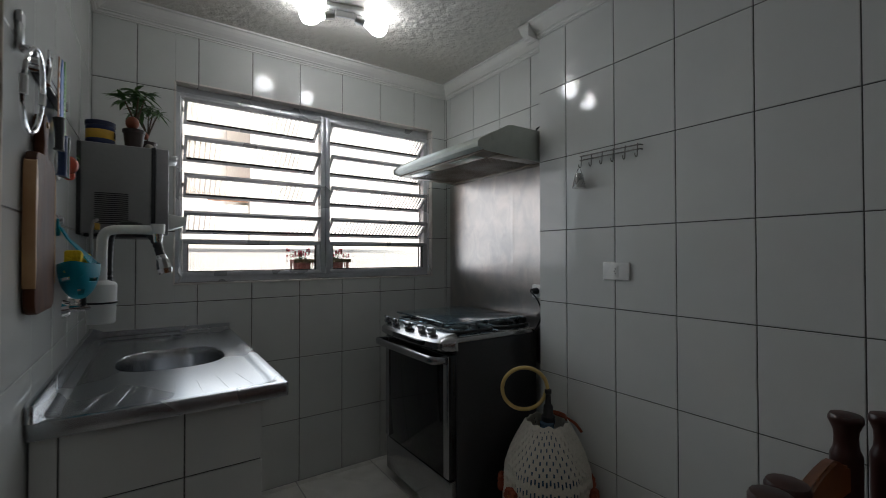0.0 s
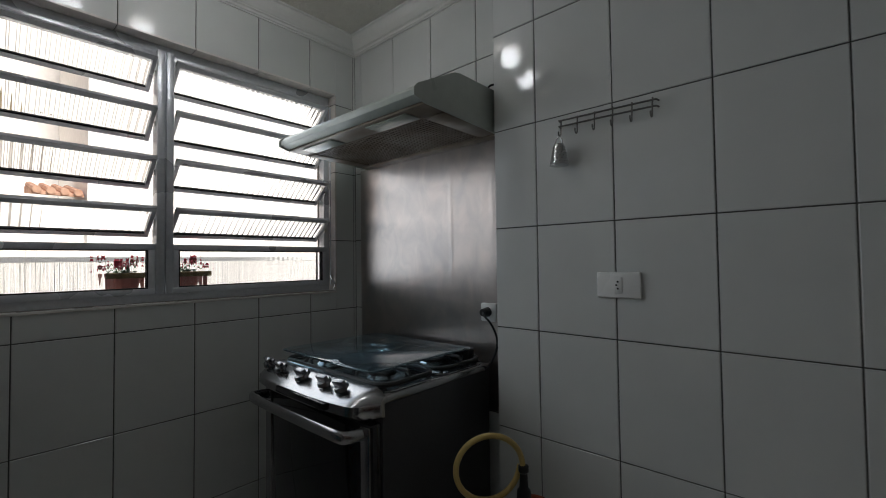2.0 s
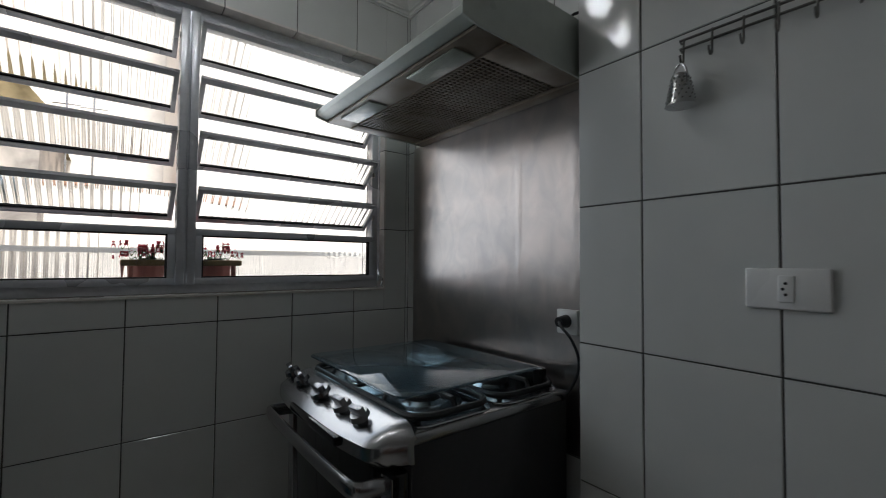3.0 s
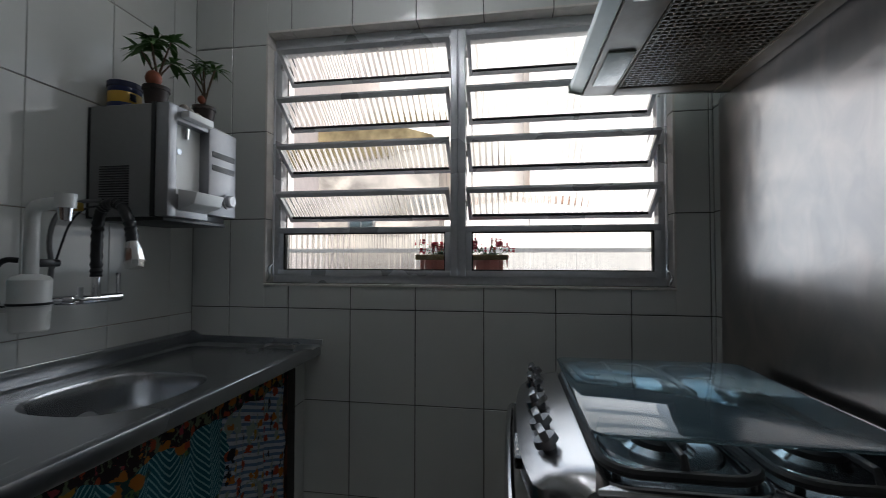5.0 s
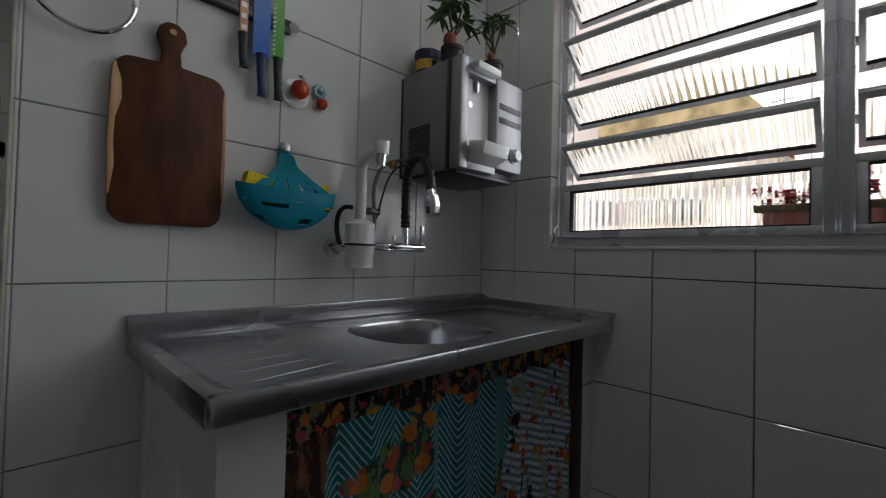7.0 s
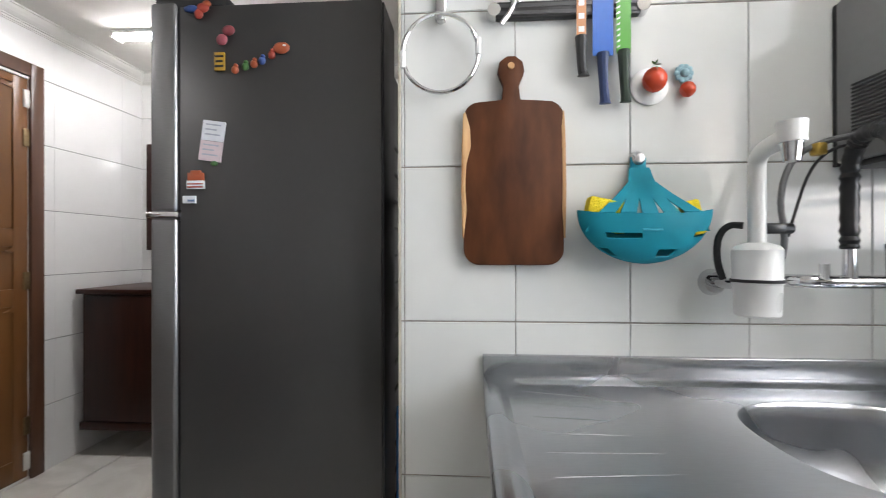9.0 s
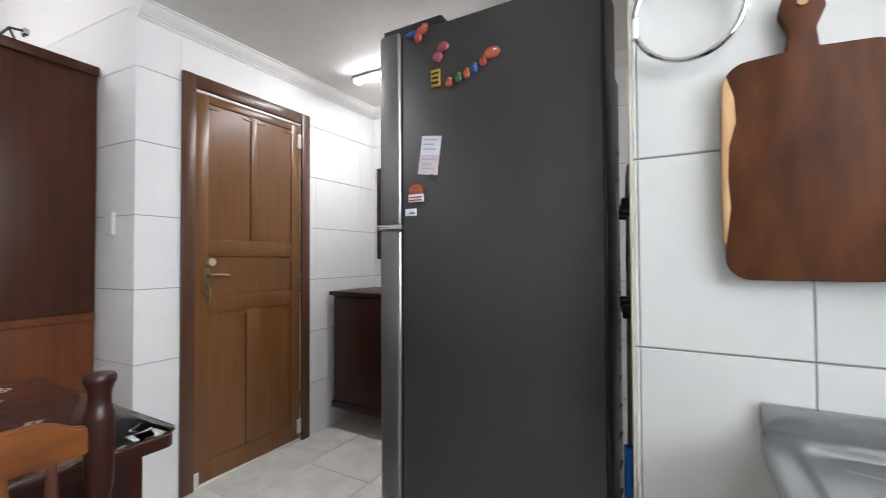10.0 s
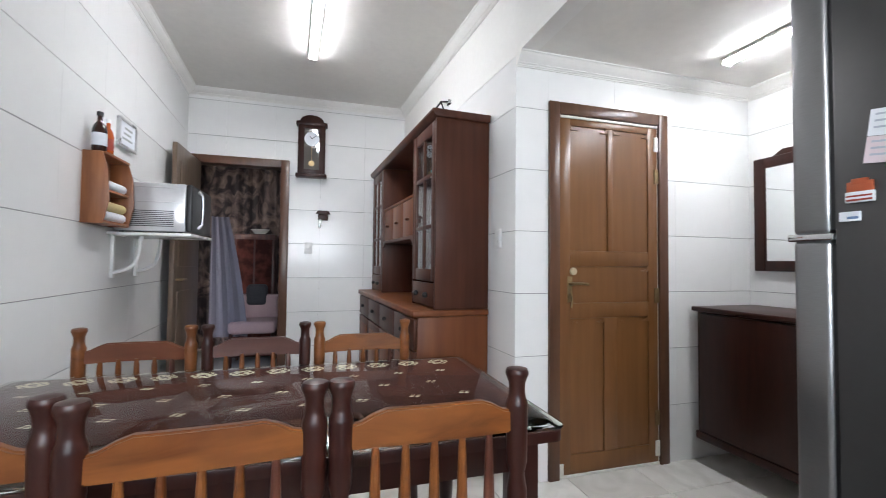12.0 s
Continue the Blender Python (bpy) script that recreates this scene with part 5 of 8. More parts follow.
kb = root("knife_rack", (0.01, 1.577, 1.70), "black magnetic knife bar on the tiles", "knife rack")
q = bm_new()
box(q, 0.0005, 1.424, 1.678, 0.020, 1.732, 1.714, 0.004)
part("bar", q, M_BLACK, kb)
for z in (1.688, 1.704):
    q = bm_new()
    box(q, 0.0195, 1.43, z - 0.004, 0.0215, 1.726, z + 0.004)
    part("magnet_strip", q, M_STOVE_SIDE, kb)
for y in (1.421, 1.736):
    q = bm_new()
    rod(q, (0.0005, y, 1.696), (0.024, y, 1.696), 0.017, 0.014, 14)
    part("end_knob", q, M_CHROME, kb)
for y, w, top, mid, low, blade, grip, label in (
        (1.606, 0.020, 1.790, 1.625, 1.545, (0.55, 0.24, 0.10), (0.02, 0.02, 0.02), "small knife with an orange patterned blade and black handle"),
        (1.651, 0.043, 1.800, 1.588, 1.485, (0.004, 0.11, 0.46), (0.012, 0.035, 0.12), "kitchen knife with a blue blade and navy handle"),
        (1.694, 0.030, 1.810, 1.592, 1.487, (0.07, 0.32, 0.03), (0.012, 0.03, 0.015), "bread knife with a green serrated blade and dark handle")):
    kn = root("knife", (0.022, y, low), label, "knife", "knives on the bar")
    q = bm_new()
    prism(q, [(y - w / 2, mid), (y + w / 2, mid), (y + w / 2, top - 0.03), (y, top), (y - w / 2, top - 0.05)], 0.0225, 0.0245, "x")
    b = part("blade", q, surface("blade_paint", blade, 0.35, vary=0.05, grain=40), kn)
    if w == 0.030:
        q = bm_new()
        for k in range(14):
            z = mid + 0.01 + k * 0.012
            prism(q, [(y - w / 2 - 0.003, z), (y - w / 2 + 0.007, z + 0.003), (y - w / 2 + 0.007, z + 0.008)], 0.0246, 0.0252, "x")
        sub("serration", q, M_WHITE_P, b, "pale serrations")
    if w == 0.020:
        q = bm_new()
        for k in range(5):
            box(q, 0.0246, y - 0.006, mid + 0.015 + k * 0.028, 0.0252, y + 0.006, mid + 0.027 + k * 0.028)
        sub("blade_mark", q, M_WHITE_P, b, "pale blade marks")
    q = bm_new()
    tube(q, [(0.024, y, mid + 0.004), (0.026, y - 0.001, mid - 0.03), (0.026, y + 0.001, mid - 0.07), (0.025, y + 0.004, low + 0.006), (0.024, y + 0.004, low)], lambda s: 0.0135 - 0.004 * math.sin(math.pi * s) - (0.004 if s > 0.97 else 0), 10, 2)
    part("grip", q, surface("grip_plastic", grip, 0.45, vary=0.08, grain=50), kn)
op = root("bottle_opener", (0.024, 1.45, 1.66), "chrome bottle opener stuck to the knife bar", "opener")
q = bm_new()
tube(q, [(0.026, 1.470, 1.735), (0.026, 1.462, 1.70), (0.026, 1.452, 1.682), (0.027, 1.440, 1.668), (0.027, 1.436, 1.660)], 0.006, 8, 2)
part("lever", q, M_CHROME, op)
q = bm_new()
tube(q, [(0.026, 1.445, 1.745), (0.026, 1.452, 1.72), (0.026, 1.465, 1.705), (0.026, 1.480, 1.712), (0.026, 1.478, 1.735)], 0.004, 8, 2)
part("claw", q, M_CHROME, op)

M_TOMATO = surface("glossy_red_tomato", (0.60, 0.06, 0.02), 0.25, vary=0.08, grain=20)
tm = root("wall_ornament", (0.005, 1.755, 1.53), "red tomato ornament on a white saucer", "ornament")
q = bm_new()
lathe(q, (0.001, 1.755, 1.527), [(0.040, 0), (0.040, 0.004), (0.034, 0.007), (0.0, 0.006)], 24, "x", cap=False)
part("saucer", q, M_WHITE_P, tm)
q = bm_new()
ball(q, (0.026, 1.757, 1.533), 0.026, 0.9, 0.95, 1.0)
part("tomato", q, M_TOMATO, tm)
q = bm_new()
for k in range(5):
    leaf(q, (0.045, 1.750, 1.556), (0.5, math.cos(k * 1.25), math.sin(k * 1.25)), 0.014, 0.006, 0.1)
part("calyx", q, M_LEAF, tm)
t2 = root("wall_ornament", (0.005, 1.827, 1.52), "small red tomato hanging from a pale blue flower", "ornament")
q = bm_new()
for k in range(10):
    a = k * 0.628
    ball(q, (0.010, 1.824 + 0.014 * math.cos(a), 1.551 + 0.014 * math.sin(a)), 0.007, 0.7, 1, 1, 8, 5)
ball(q, (0.012, 1.824, 1.551), 0.010)
part("flower", q, surface("pale_blue_paint", (0.30, 0.50, 0.56), 0.5, vary=0.25, grain=160), t2)
q = bm_new()
ball(q, (0.018, 1.828, 1.514), 0.016)
part("tomato", q, M_TOMATO, t2)

# ---- water filter tap and flexible tap ----
wf = root("filter_tap", (0.09, 1.921, 1.045), "white wall filter tap with a swivel spout", "tap")
q = bm_new()
lathe(q, (0.09, 1.921, 1.046), [(0.034, 0), (0.038, 0.004), (0.040, 0.060), (0.043, 0.064), (0.043, 0.072), (0.041, 0.076), (0.042, 0.128), (0.036, 0.136), (0.018, 0.142)], 24)
part("filter_body", q, M_WHITE_P, wf)
q = bm_new()
lathe(q, (0.09, 1.921, 1.112), [(0.0445, 0), (0.0445, 0.006)], 24)
part("collar", q, M_BLACK, wf)
q = bm_new()
tube(q, [(0.09, 1.921, 1.18), (0.09, 1.921, 1.31), (0.094, 1.918, 1.340), (0.112, 1.912, 1.356), (0.17, 1.893, 1.357), (0.250, 1.873, 1.356)], 0.0155, 12, 2)
sp = part("spout", q, M_WHITE_P, wf)
q = bm_new()
rod(q, (0.243, 1.875, 1.344), (0.243, 1.875, 1.377), 0.020, 0.021, 16)
sub("spout_cap", q, M_WHITE_P, sp)
q = bm_new()
rod(q, (0.243, 1.875, 1.348), (0.243, 1.875, 1.314), 0.016, 0.012, 14)
sub("nozzle", q, M_CHROME, sp, "chrome nozzle")
q = bm_new()
rod(q, (0.0, 1.885, 1.105), (0.016, 1.885, 1.105), 0.029, 0.022, 18)
rod(q, (0.01, 1.885, 1.105), (0.085, 1.905, 1.105), 0.011, seg=12)
part("inlet", q, M_CHROME, wf)
q = bm_new()
tube(q, [(0.05, 1.880, 1.115), (0.05, 1.868, 1.15), (0.052, 1.868, 1.20), (0.06, 1.885, 1.225), (0.075, 1.905, 1.222)], 0.007, 8, 2)
part("side_hose", q, M_BLACK, wf)
q = bm_new()
rod(q, (0.09, 1.965, 1.215), (0.09, 1.985, 1.215), 0.010, seg=10)
box(q, 0.080, 1.93, 1.205, 0.100, 1.97, 1.225, 0.004)
part("lever", q, M_BLACK, wf)

vl = root("water_hose", (0.05, 2.0, 1.11), "grey water hose running from the purifier to the tap", "hose")
q = bm_new()
tube(q, [(0.06, 2.126, 1.40), (0.055, 2.075, 1.392), (0.055, 2.010, 1.36), (0.055, 1.985, 1.28), (0.06, 1.995, 1.20), (0.06, 1.985, 1.14), (0.055, 1.965, 1.115)], 0.006, 8, 2)
part("hose", q, surface("grey_braided_hose", (0.16, 0.16, 0.16), 0.5, vary=0.2, grain=300), vl)
q = bm_new()
tube(q, [(0.06, 2.126, 1.385), (0.06, 2.075, 1.372), (0.05, 2.045, 1.33), (0.05, 2.02, 1.25), (0.045, 2.01, 1.20)], 0.003, 6, 2)
part("cable", q, M_BLACK, vl)
q = bm_new()
box(q, 0.05, 2.045, 1.36, 0.075, 2.065, 1.385, 0.005)
part("fitting", q, surface("brass_fitting", (0.55, 0.36, 0.08), 0.3, 0.9, grain=30), vl)

ft = root("flexible_tap", (0.06, 2.06, 1.10), "chrome wall tap with a black flexible spout", "tap")
q = bm_new()
rod(q, (0.0, 2.000, 1.113), (0.016, 2.000, 1.113), 0.029, 0.022, 18)
tube(q, [(0.01, 2.0, 1.113), (0.06, 2.0, 1.113), (0.085, 2.02, 1.113), (0.095, 2.06, 1.113), (0.095, 2.16, 1.113)], 0.0135, 12, 1)
rod(q, (0.095, 2.085, 1.105), (0.095, 2.085, 1.178), 0.013, 0.010, 14)
rod(q, (0.095, 2.040, 1.113), (0.095, 2.040, 1.148), 0.008, seg=10)
part("tap_body", q, M_CHROME, ft)
q = bm_new()
rod(q, (0.095, 2.155, 1.118), (0.095, 2.155, 1.185), 0.0055, 0.007, 10)
part("lever", q, M_CHROME, ft)
q = bm_new()
tube(q, [(0.095, 2.085, 1.175), (0.095, 2.085, 1.28), (0.10, 2.083, 1.35), (0.135, 2.075, 1.385), (0.195, 2.062, 1.38), (0.238, 2.050, 1.33), (0.256, 2.043, 1.262)], lambda s: 0.0145 + 0.0016 * math.sin(s * 190), 12, 3)
part("flexible_spout", q, M_BLACK, ft, "black ribbed rubber spout")
q = bm_new()
rod(q, (0.254, 2.044, 1.272), (0.258, 2.042, 1.254), 0.015, 0.020, 10)
rod(q, (0.258, 2.042, 1.254), (0.266, 2.039, 1.220), 0.020, 0.0255, 10)
rod(q, (0.266, 2.039, 1.220), (0.270, 2.037, 1.202), 0.0255, 0.021, 10)
part("spray_head", q, M_CHROME, ft, "faceted chrome spray head")

# ---- wall water purifier and what stands on it ----
M_PUR = surface("grey_purifier_plastic", (0.24, 0.24, 0.24), 0.4, vary=0.04, grain=60, bump=0.04)
M_PUR_L = surface("silver_purifier_front", (0.30, 0.30, 0.31), 0.35, 0.6, vary=0.04, grain=60, bump=0.02)
PX1, PY0, PY1, PZ0, PZ1 = 0.245, 2.128, 2.435, 1.352, 1.688
pu = root("water_purifier", (0.12, 2.28, PZ0), "grey wall water purifier with a white dispensing niche", "water purifier")
q = bm_new()
box(q, 0.012, PY0, PZ0, PX1 - 0.02, PY1, PZ1, 0.006, 3)
part("body", q, M_PUR, pu)
q = bm_new()
box(q, 0.0005, PY0 + 0.004, PZ0 - 0.004, 0.013, PY1 - 0.004, PZ1 - 0.002)
part("back_plate", q, M_BLACK, pu)
q = bm_new()
box(q, PX1 - 0.022, PY0 - 0.002, PZ0 - 0.002, PX1 - 0.008, PY1 + 0.002, PZ1 + 0.002, 0.002)
part("front_seam", q, M_BLACK, pu, "black seam band")
q = bm_new()
F1 = PX1 + 0.035
box(q, PX1 - 0.008, PY0, PZ0, F1, PY0 + 0.035, PZ1, 0.004)
box(q, PX1 - 0.008, PY0 + 0.165, PZ0 + 0.02, F1 + 0.004, PY1, PZ1 - 0.02, 0.006)
box(q, PX1 - 0.008, PY0 + 0.03, PZ1 - 0.045, F1, PY0 + 0.17, PZ1, 0.004)
box(q, PX1 - 0.008, PY0 + 0.03, PZ0, F1, PY0 + 0.17, PZ0 + 0.07, 0.004)
part("front_panel", q, M_PUR_L, pu, "silver front panel")
q = bm_new()
box(q, PX1 - 0.006, PY0 + 0.034, PZ0 + 0.068, PX1 + 0.004, PY0 + 0.166, PZ1 - 0.044)
part("niche", q, M_WHITE_P, pu, "white dispensing niche")
q = bm_new()
prism(q, [(F1, PZ0 + 0.02), (F1 + 0.055, PZ0 + 0.04), (F1 + 0.065, PZ0 + 0.075), (F1, PZ0 + 0.085)], PY0 + 0.04, PY0 + 0.16, "y", 0.003)
part("drip_tray", q, M_WHITE_P, pu, "white drip tray")
q = bm_new()
box(q, F1, PY0 + 0.045, PZ1 - 0.035, F1 + 0.03, PY0 + 0.155, PZ1 - 0.012, 0.005)
part("outlet", q, M_WHITE_P, pu)
q = bm_new()
rod(q, (PX1 + 0.01, PY0 + 0.10, PZ1 - 0.05), (PX1 + 0.01, PY0 + 0.10, PZ1 - 0.085), 0.008, 0.006, 10)
part("nozzle", q, M_CHROME, pu)
q = bm_new()
rod(q, (PX1 + 0.004, PY0 + 0.07, PZ1 - 0.13), (PX1 + 0.012, PY0 + 0.07, PZ1 - 0.13), 0.009, seg=12)
part("button", q, M_CHROME, pu)
q = bm_new()
lathe(q, (F1 + 0.004, PY1 - 0.05, PZ0 + 0.075), [(0.026, 0), (0.026, 0.006), (0.022, 0.008), (0.021, 0.020), (0.017, 0.024), (0.0, 0.024)], 24, "x", cap=False)
part("dial", q, surface("silver_dial", (0.62, 0.62, 0.63), 0.3, 0.4, vary=0.03, grain=40, bump=0.01), pu, "silver dial")
for z in (PZ1 - 0.12, PZ1 - 0.165):
    q = bm_new()
    box(q, F1 + 0.003, PY0 + 0.18, z, F1 + 0.006, PY1 - 0.012, z + 0.020, 0.001)
    part("panel_band", q, M_BLACK, pu, "dark band on the front")
for k in range(16):
    q = bm_new()
    box(q, 0.052, PY0 - 0.003, PZ0 + 0.035 + k * 0.0075, 0.152, PY0 - 0.0005, PZ0 + 0.0385 + k * 0.0075)
    part("vent_slot", q, M_BLACK, pu)
q = bm_new()
box(q, 0.02, PY0 + 0.015, PZ0 - 0.012, PX1 + 0.01, PY1 - 0.015, PZ0 + 0.001, 0.003)
part("base_tray", q, M_BLACK, pu, "black underside tray")

tin = root("tin", (0.062, 2.195, PZ1), "round blue and yellow tin on the purifier", "tin")
for z0, z1, m in ((0, 0.022, (0.010, 0.02, 0.075)), (0.022, 0.056, (0.62, 0.36, 0.03)), (0.056, 0.072, (0.010, 0.02, 0.085))):
    q = bm_new()
    lathe(q, (0.062, 2.195, PZ1 + z0), [(0.044, 0), (0.045, 0.002), (0.045, z1 - z0 - 0.002), (0.044, z1 - z0)], 28)
    part("tin_band", q, surface("tin_print", m, 0.35, vary=0.05, grain=40), tin)
q = bm_new()
lathe(q, (0.062, 2.195, PZ1 + 0.072), [(0.047, 0), (0.047, 0.016), (0.043, 0.018)], 28)
part("lid", q, surface("navy_lid", (0.008, 0.015, 0.06), 0.4, vary=0.05, grain=30), tin)
q = bm_new()
box(q, 0.105, 2.170, PZ1 + 0.028, 0.1085, 2.19, PZ1 + 0.050, 0.001)
part("tin_mark", q, M_BLACK, tin, "dark mark on the yellow band")

M_POT_D = surface("dark_brown_pot", (0.030, 0.016, 0.012), 0.5, vary=0.15, grain=60, bump=0.1)
M_CAUDEX = surface("reddish_bulb", (0.30, 0.075, 0.030), 0.5, vary=0.2, grain=50, bump=0.2)
M_STONE = surface("pale_stone", (0.42, 0.37, 0.32), 0.7, vary=0.2, grain=60, bump=0.3)
for at, h, spread, seed, label in (((0.165, 2.205, PZ1), 0.078, 0.085, 2, "small leafy bonsai with a swollen red stem in a dark pot"), ((0.205, 2.365, PZ1), 0.070, 0.070, 5, "small palm-leaved plant in a dark pot")):
    t = pot(at, 0.038, h, label, M_POT_D)
    rn = random.Random(seed)
    s, f = bm_new(), bm_new()
    x, y, z = at
    tops = []
    for k in range(5):
        a = k * 1.256 + rn.uniform(-0.3, 0.3)
        p = Vector((x + math.cos(a) * 0.040, y + math.sin(a) * 0.040, z + h + rn.uniform(0.085, 0.150)))
        tube(s, [(x, y, z + h * 0.8), (x + 0.004, y, z + h + 0.03), p], lambda u: 0.005 - 0.003 * u, 6, 1)
        tops.append(p)
    tops.append(Vector((x, y, z + h + 0.155)))
    for p in tops:
        for k in range(13):
            a, e = rn.uniform(0, 6.28), rn.uniform(-0.35, 0.8)
            leaf(f, p, (math.cos(a) * math.cos(e), math.sin(a) * math.cos(e), math.sin(e)), rn.uniform(0.04, spread), rn.uniform(0.013, 0.023) if seed == 2 else rn.uniform(0.007, 0.012), rn.uniform(0.2, 0.6))
    part("stem", s, M_STEM, t)
    part("foliage", f, M_LEAF, t, "small dark green leaves")
    q = bm_new()
    ball(q, (x - 0.005, y - 0.006, z + h + 0.026), 0.023 if seed == 2 else 0.013, 1, 1, 1.15)
    part("bulb", q, M_CAUDEX, t, "swollen reddish stem")
for at, r in (((0.215, 2.275, PZ1), 0.026), ((0.225, 2.315, PZ1), 0.018)):
    o = root("ornament", at, "pale shell ornament on the purifier", "ornament")
    q = bm_new()
    ball(q, (at[0], at[1], at[2] + r * 0.75), r, 0.8, 0.9, 0.78)
    ball(q, (at[0], at[1] - r * 0.5, at[2] + r * 1.1), r * 0.6, 1, 1, 0.9)
    part("shell", q, M_STONE, o)
q = bm_new()
box(q, -0.132, 1.2065, 0.0, 0.002, 1.2128, 2.43, 0.002)
setting("trim_wall_end", q, surface("yellowed_edge_bead", (0.60, 0.55, 0.44), 0.5, vary=0.12, grain=40, bump=0.1), "yellowed edge bead on the end of the sink wall", "trim")

# ---- fridge ----
M_FR = surface("dark_steel_side", (0.080, 0.078, 0.078), 0.36, 0.55, vary=0.02, grain=70, bump=0.02, stain=0.5)
M_FR_D = surface("fridge_door_steel", (0.30, 0.30, 0.305), 0.34, 0.95, vary=0.05, grain=40, bump=0.02, stretch=(1, 1, 14))
FX, FY0, FY1, FW = -0.140, 0.592, 1.140, 0.70
fr = root("fridge", (FX - FW / 2, 0.85, 0), "tall dark steel two-door fridge with magnets on its side", "fridge")
q = bm_new()
prism(q, [(FX, FY0), (FX, FY1), (FX - 0.15, FY1), (FX - 0.17, 1.085), (FX - FW, 1.085), (FX - FW, FY0)], 0.035, 1.828, "z", 0.005)
part("cabinet", q, M_FR, fr, "dark steel cabinet")
q = bm_new()
box(q, FX - 0.15, FY1, 0.05, FX - 0.003, FY1 + 0.006, 1.82, 0.002)
part("back_panel", q, M_BLACK, fr, "black condenser back")
for k in range(14):
    q = bm_new()
    box(q, FX - FW + 0.06, 1.085, 0.25 + k * 0.10, FX - 0.20, 1.093, 0.258 + k * 0.10)
    part("condenser_fin", q, M_BLACK, fr)
for z0, z1 in ((0.075, 1.264), (1.276, 1.842)):
    q = bm_new()
    box(q, FX - FW - 0.002, 0.508, z0, FX + 0.002, FY0 - 0.008, z1, 0.012, 4)
    d = part("door", q, M_FR_D, fr, "brushed steel door")
    q = bm_new()
    box(q, FX - FW + 0.01, FY0 - 0.009, z0 + 0.01, FX - 0.006, FY0 + 0.001, z1 - 0.01)
    sub("seal", q, M_BLACK, d, "black door seal")
q = bm_new()
box(q, FX - 0.06, 0.500, 1.262, FX + 0.006, 0.592, 1.278, 0.003)
part("hinge", q, M_CHROME, fr, "chrome middle hinge")
q = bm_new()
box(q, FX - 0.10, 0.52, 1.828, FX - 0.004, 0.72, 1.856, 0.006)
part("hinge_cover", q, M_BLACK, fr, "black hinge cover")
for x in (FX - 0.08, FX - FW + 0.08):
    for y in (0.62, 1.08):
        q = bm_new()
        rod(q, (x, y, 0), (x, y, 0.04), 0.02, 0.016)
        part("foot", q, M_BLACK, fr)
XM = FX + 0.0045


def paint(name, c, r=0.4):
    return surface(name, c, r, vary=0.06, grain=40, bump=0.02)


M_RED, M_BLUE, M_GRN, M_YEL, M_ORG, M_PAPER = paint("red_magnet", (0.36, 0.05, 0.03)), paint("blue_magnet", (0.03, 0.07, 0.22)), paint("green_magnet", (0.05, 0.14, 0.04)), paint("yellow_magnet", (0.40, 0.24, 0.03)), paint("orange_magnet", (0.40, 0.09, 0.035)), paint("white_paper", (0.72, 0.74, 0.78), 0.8)


def magnet(y, z, shape, label, pieces):
    mg = root("fridge_magnet", (XM, y, z), label, "magnet", "magnets on the fridge")
    for i, (dy, dz, w, h, m) in enumerate(pieces):
        q = bm_new()
        if shape == "ball":
            ball(q, (XM - 0.001, y + dy, z + dz), 1.0, 0.006, w, h, 12, 7)
        else:
            box(q, XM - 0.0045, y + dy - w, z + dz - h, XM + 0.002 + 0.0006 * i, y + dy + w, z + dz + h, 0.0012)
        part("piece", q, m, mg)


magnet(0.648, 1.822, "ball", "blue and red parrot-shaped magnet on the fridge", [(-0.020, -0.004, 0.022, 0.010, M_BLUE), (0.012, -0.002, 0.018, 0.013, M_RED), (0.000, -0.018, 0.013, 0.014, M_RED), (0.022, 0.008, 0.012, 0.009, M_ORG)])
magnet(0.722, 1.745, "ball", "dull red figure-shaped magnet on the fridge", [(0.008, 0.012, 0.018, 0.014, paint("dull_red", (0.25, 0.05, 0.06))), (-0.010, -0.012, 0.016, 0.015, paint("mauve_red", (0.32, 0.07, 0.09)))])
magnet(0.706, 1.675, "box", "yellow and black striped magnet on the fridge", [(0, 0.0, 0.014, 0.024, M_YEL), (0, 0.013, 0.012, 0.003, M_BLACK), (0, 0.0, 0.010, 0.003, M_BLACK), (0, -0.013, 0.012, 0.003, M_BLACK)])
for y, z, m, label in ((0.748, 1.652, M_ORG, "orange bead-shaped magnet"), (0.776, 1.660, M_GRN, "green bead-shaped magnet"), (0.800, 1.666, M_ORG, "orange bead-shaped magnet"), (0.822, 1.674, M_BLUE, "blue bead-shaped magnet"), (0.848, 1.688, M_RED, "red bead-shaped magnet")):
    magnet(y, z, "ball", label + " in a row on the fridge", [(0, 0, 0.0105, 0.011, m), (0.002, 0.011, 0.006, 0.006, m)])
magnet(0.874, 1.706, "ball", "orange head-shaped magnet on the fridge", [(0, 0, 0.023, 0.016, M_ORG), (0.008, 0.004, 0.010, 0.005, M_PAPER)])
nt_ = root("paper_note", (XM, 0.684, 1.465), "white printed note with a pink lower half on the fridge", "note")
M_PINKP = paint("pink_paper", (0.66, 0.55, 0.58), 0.8)
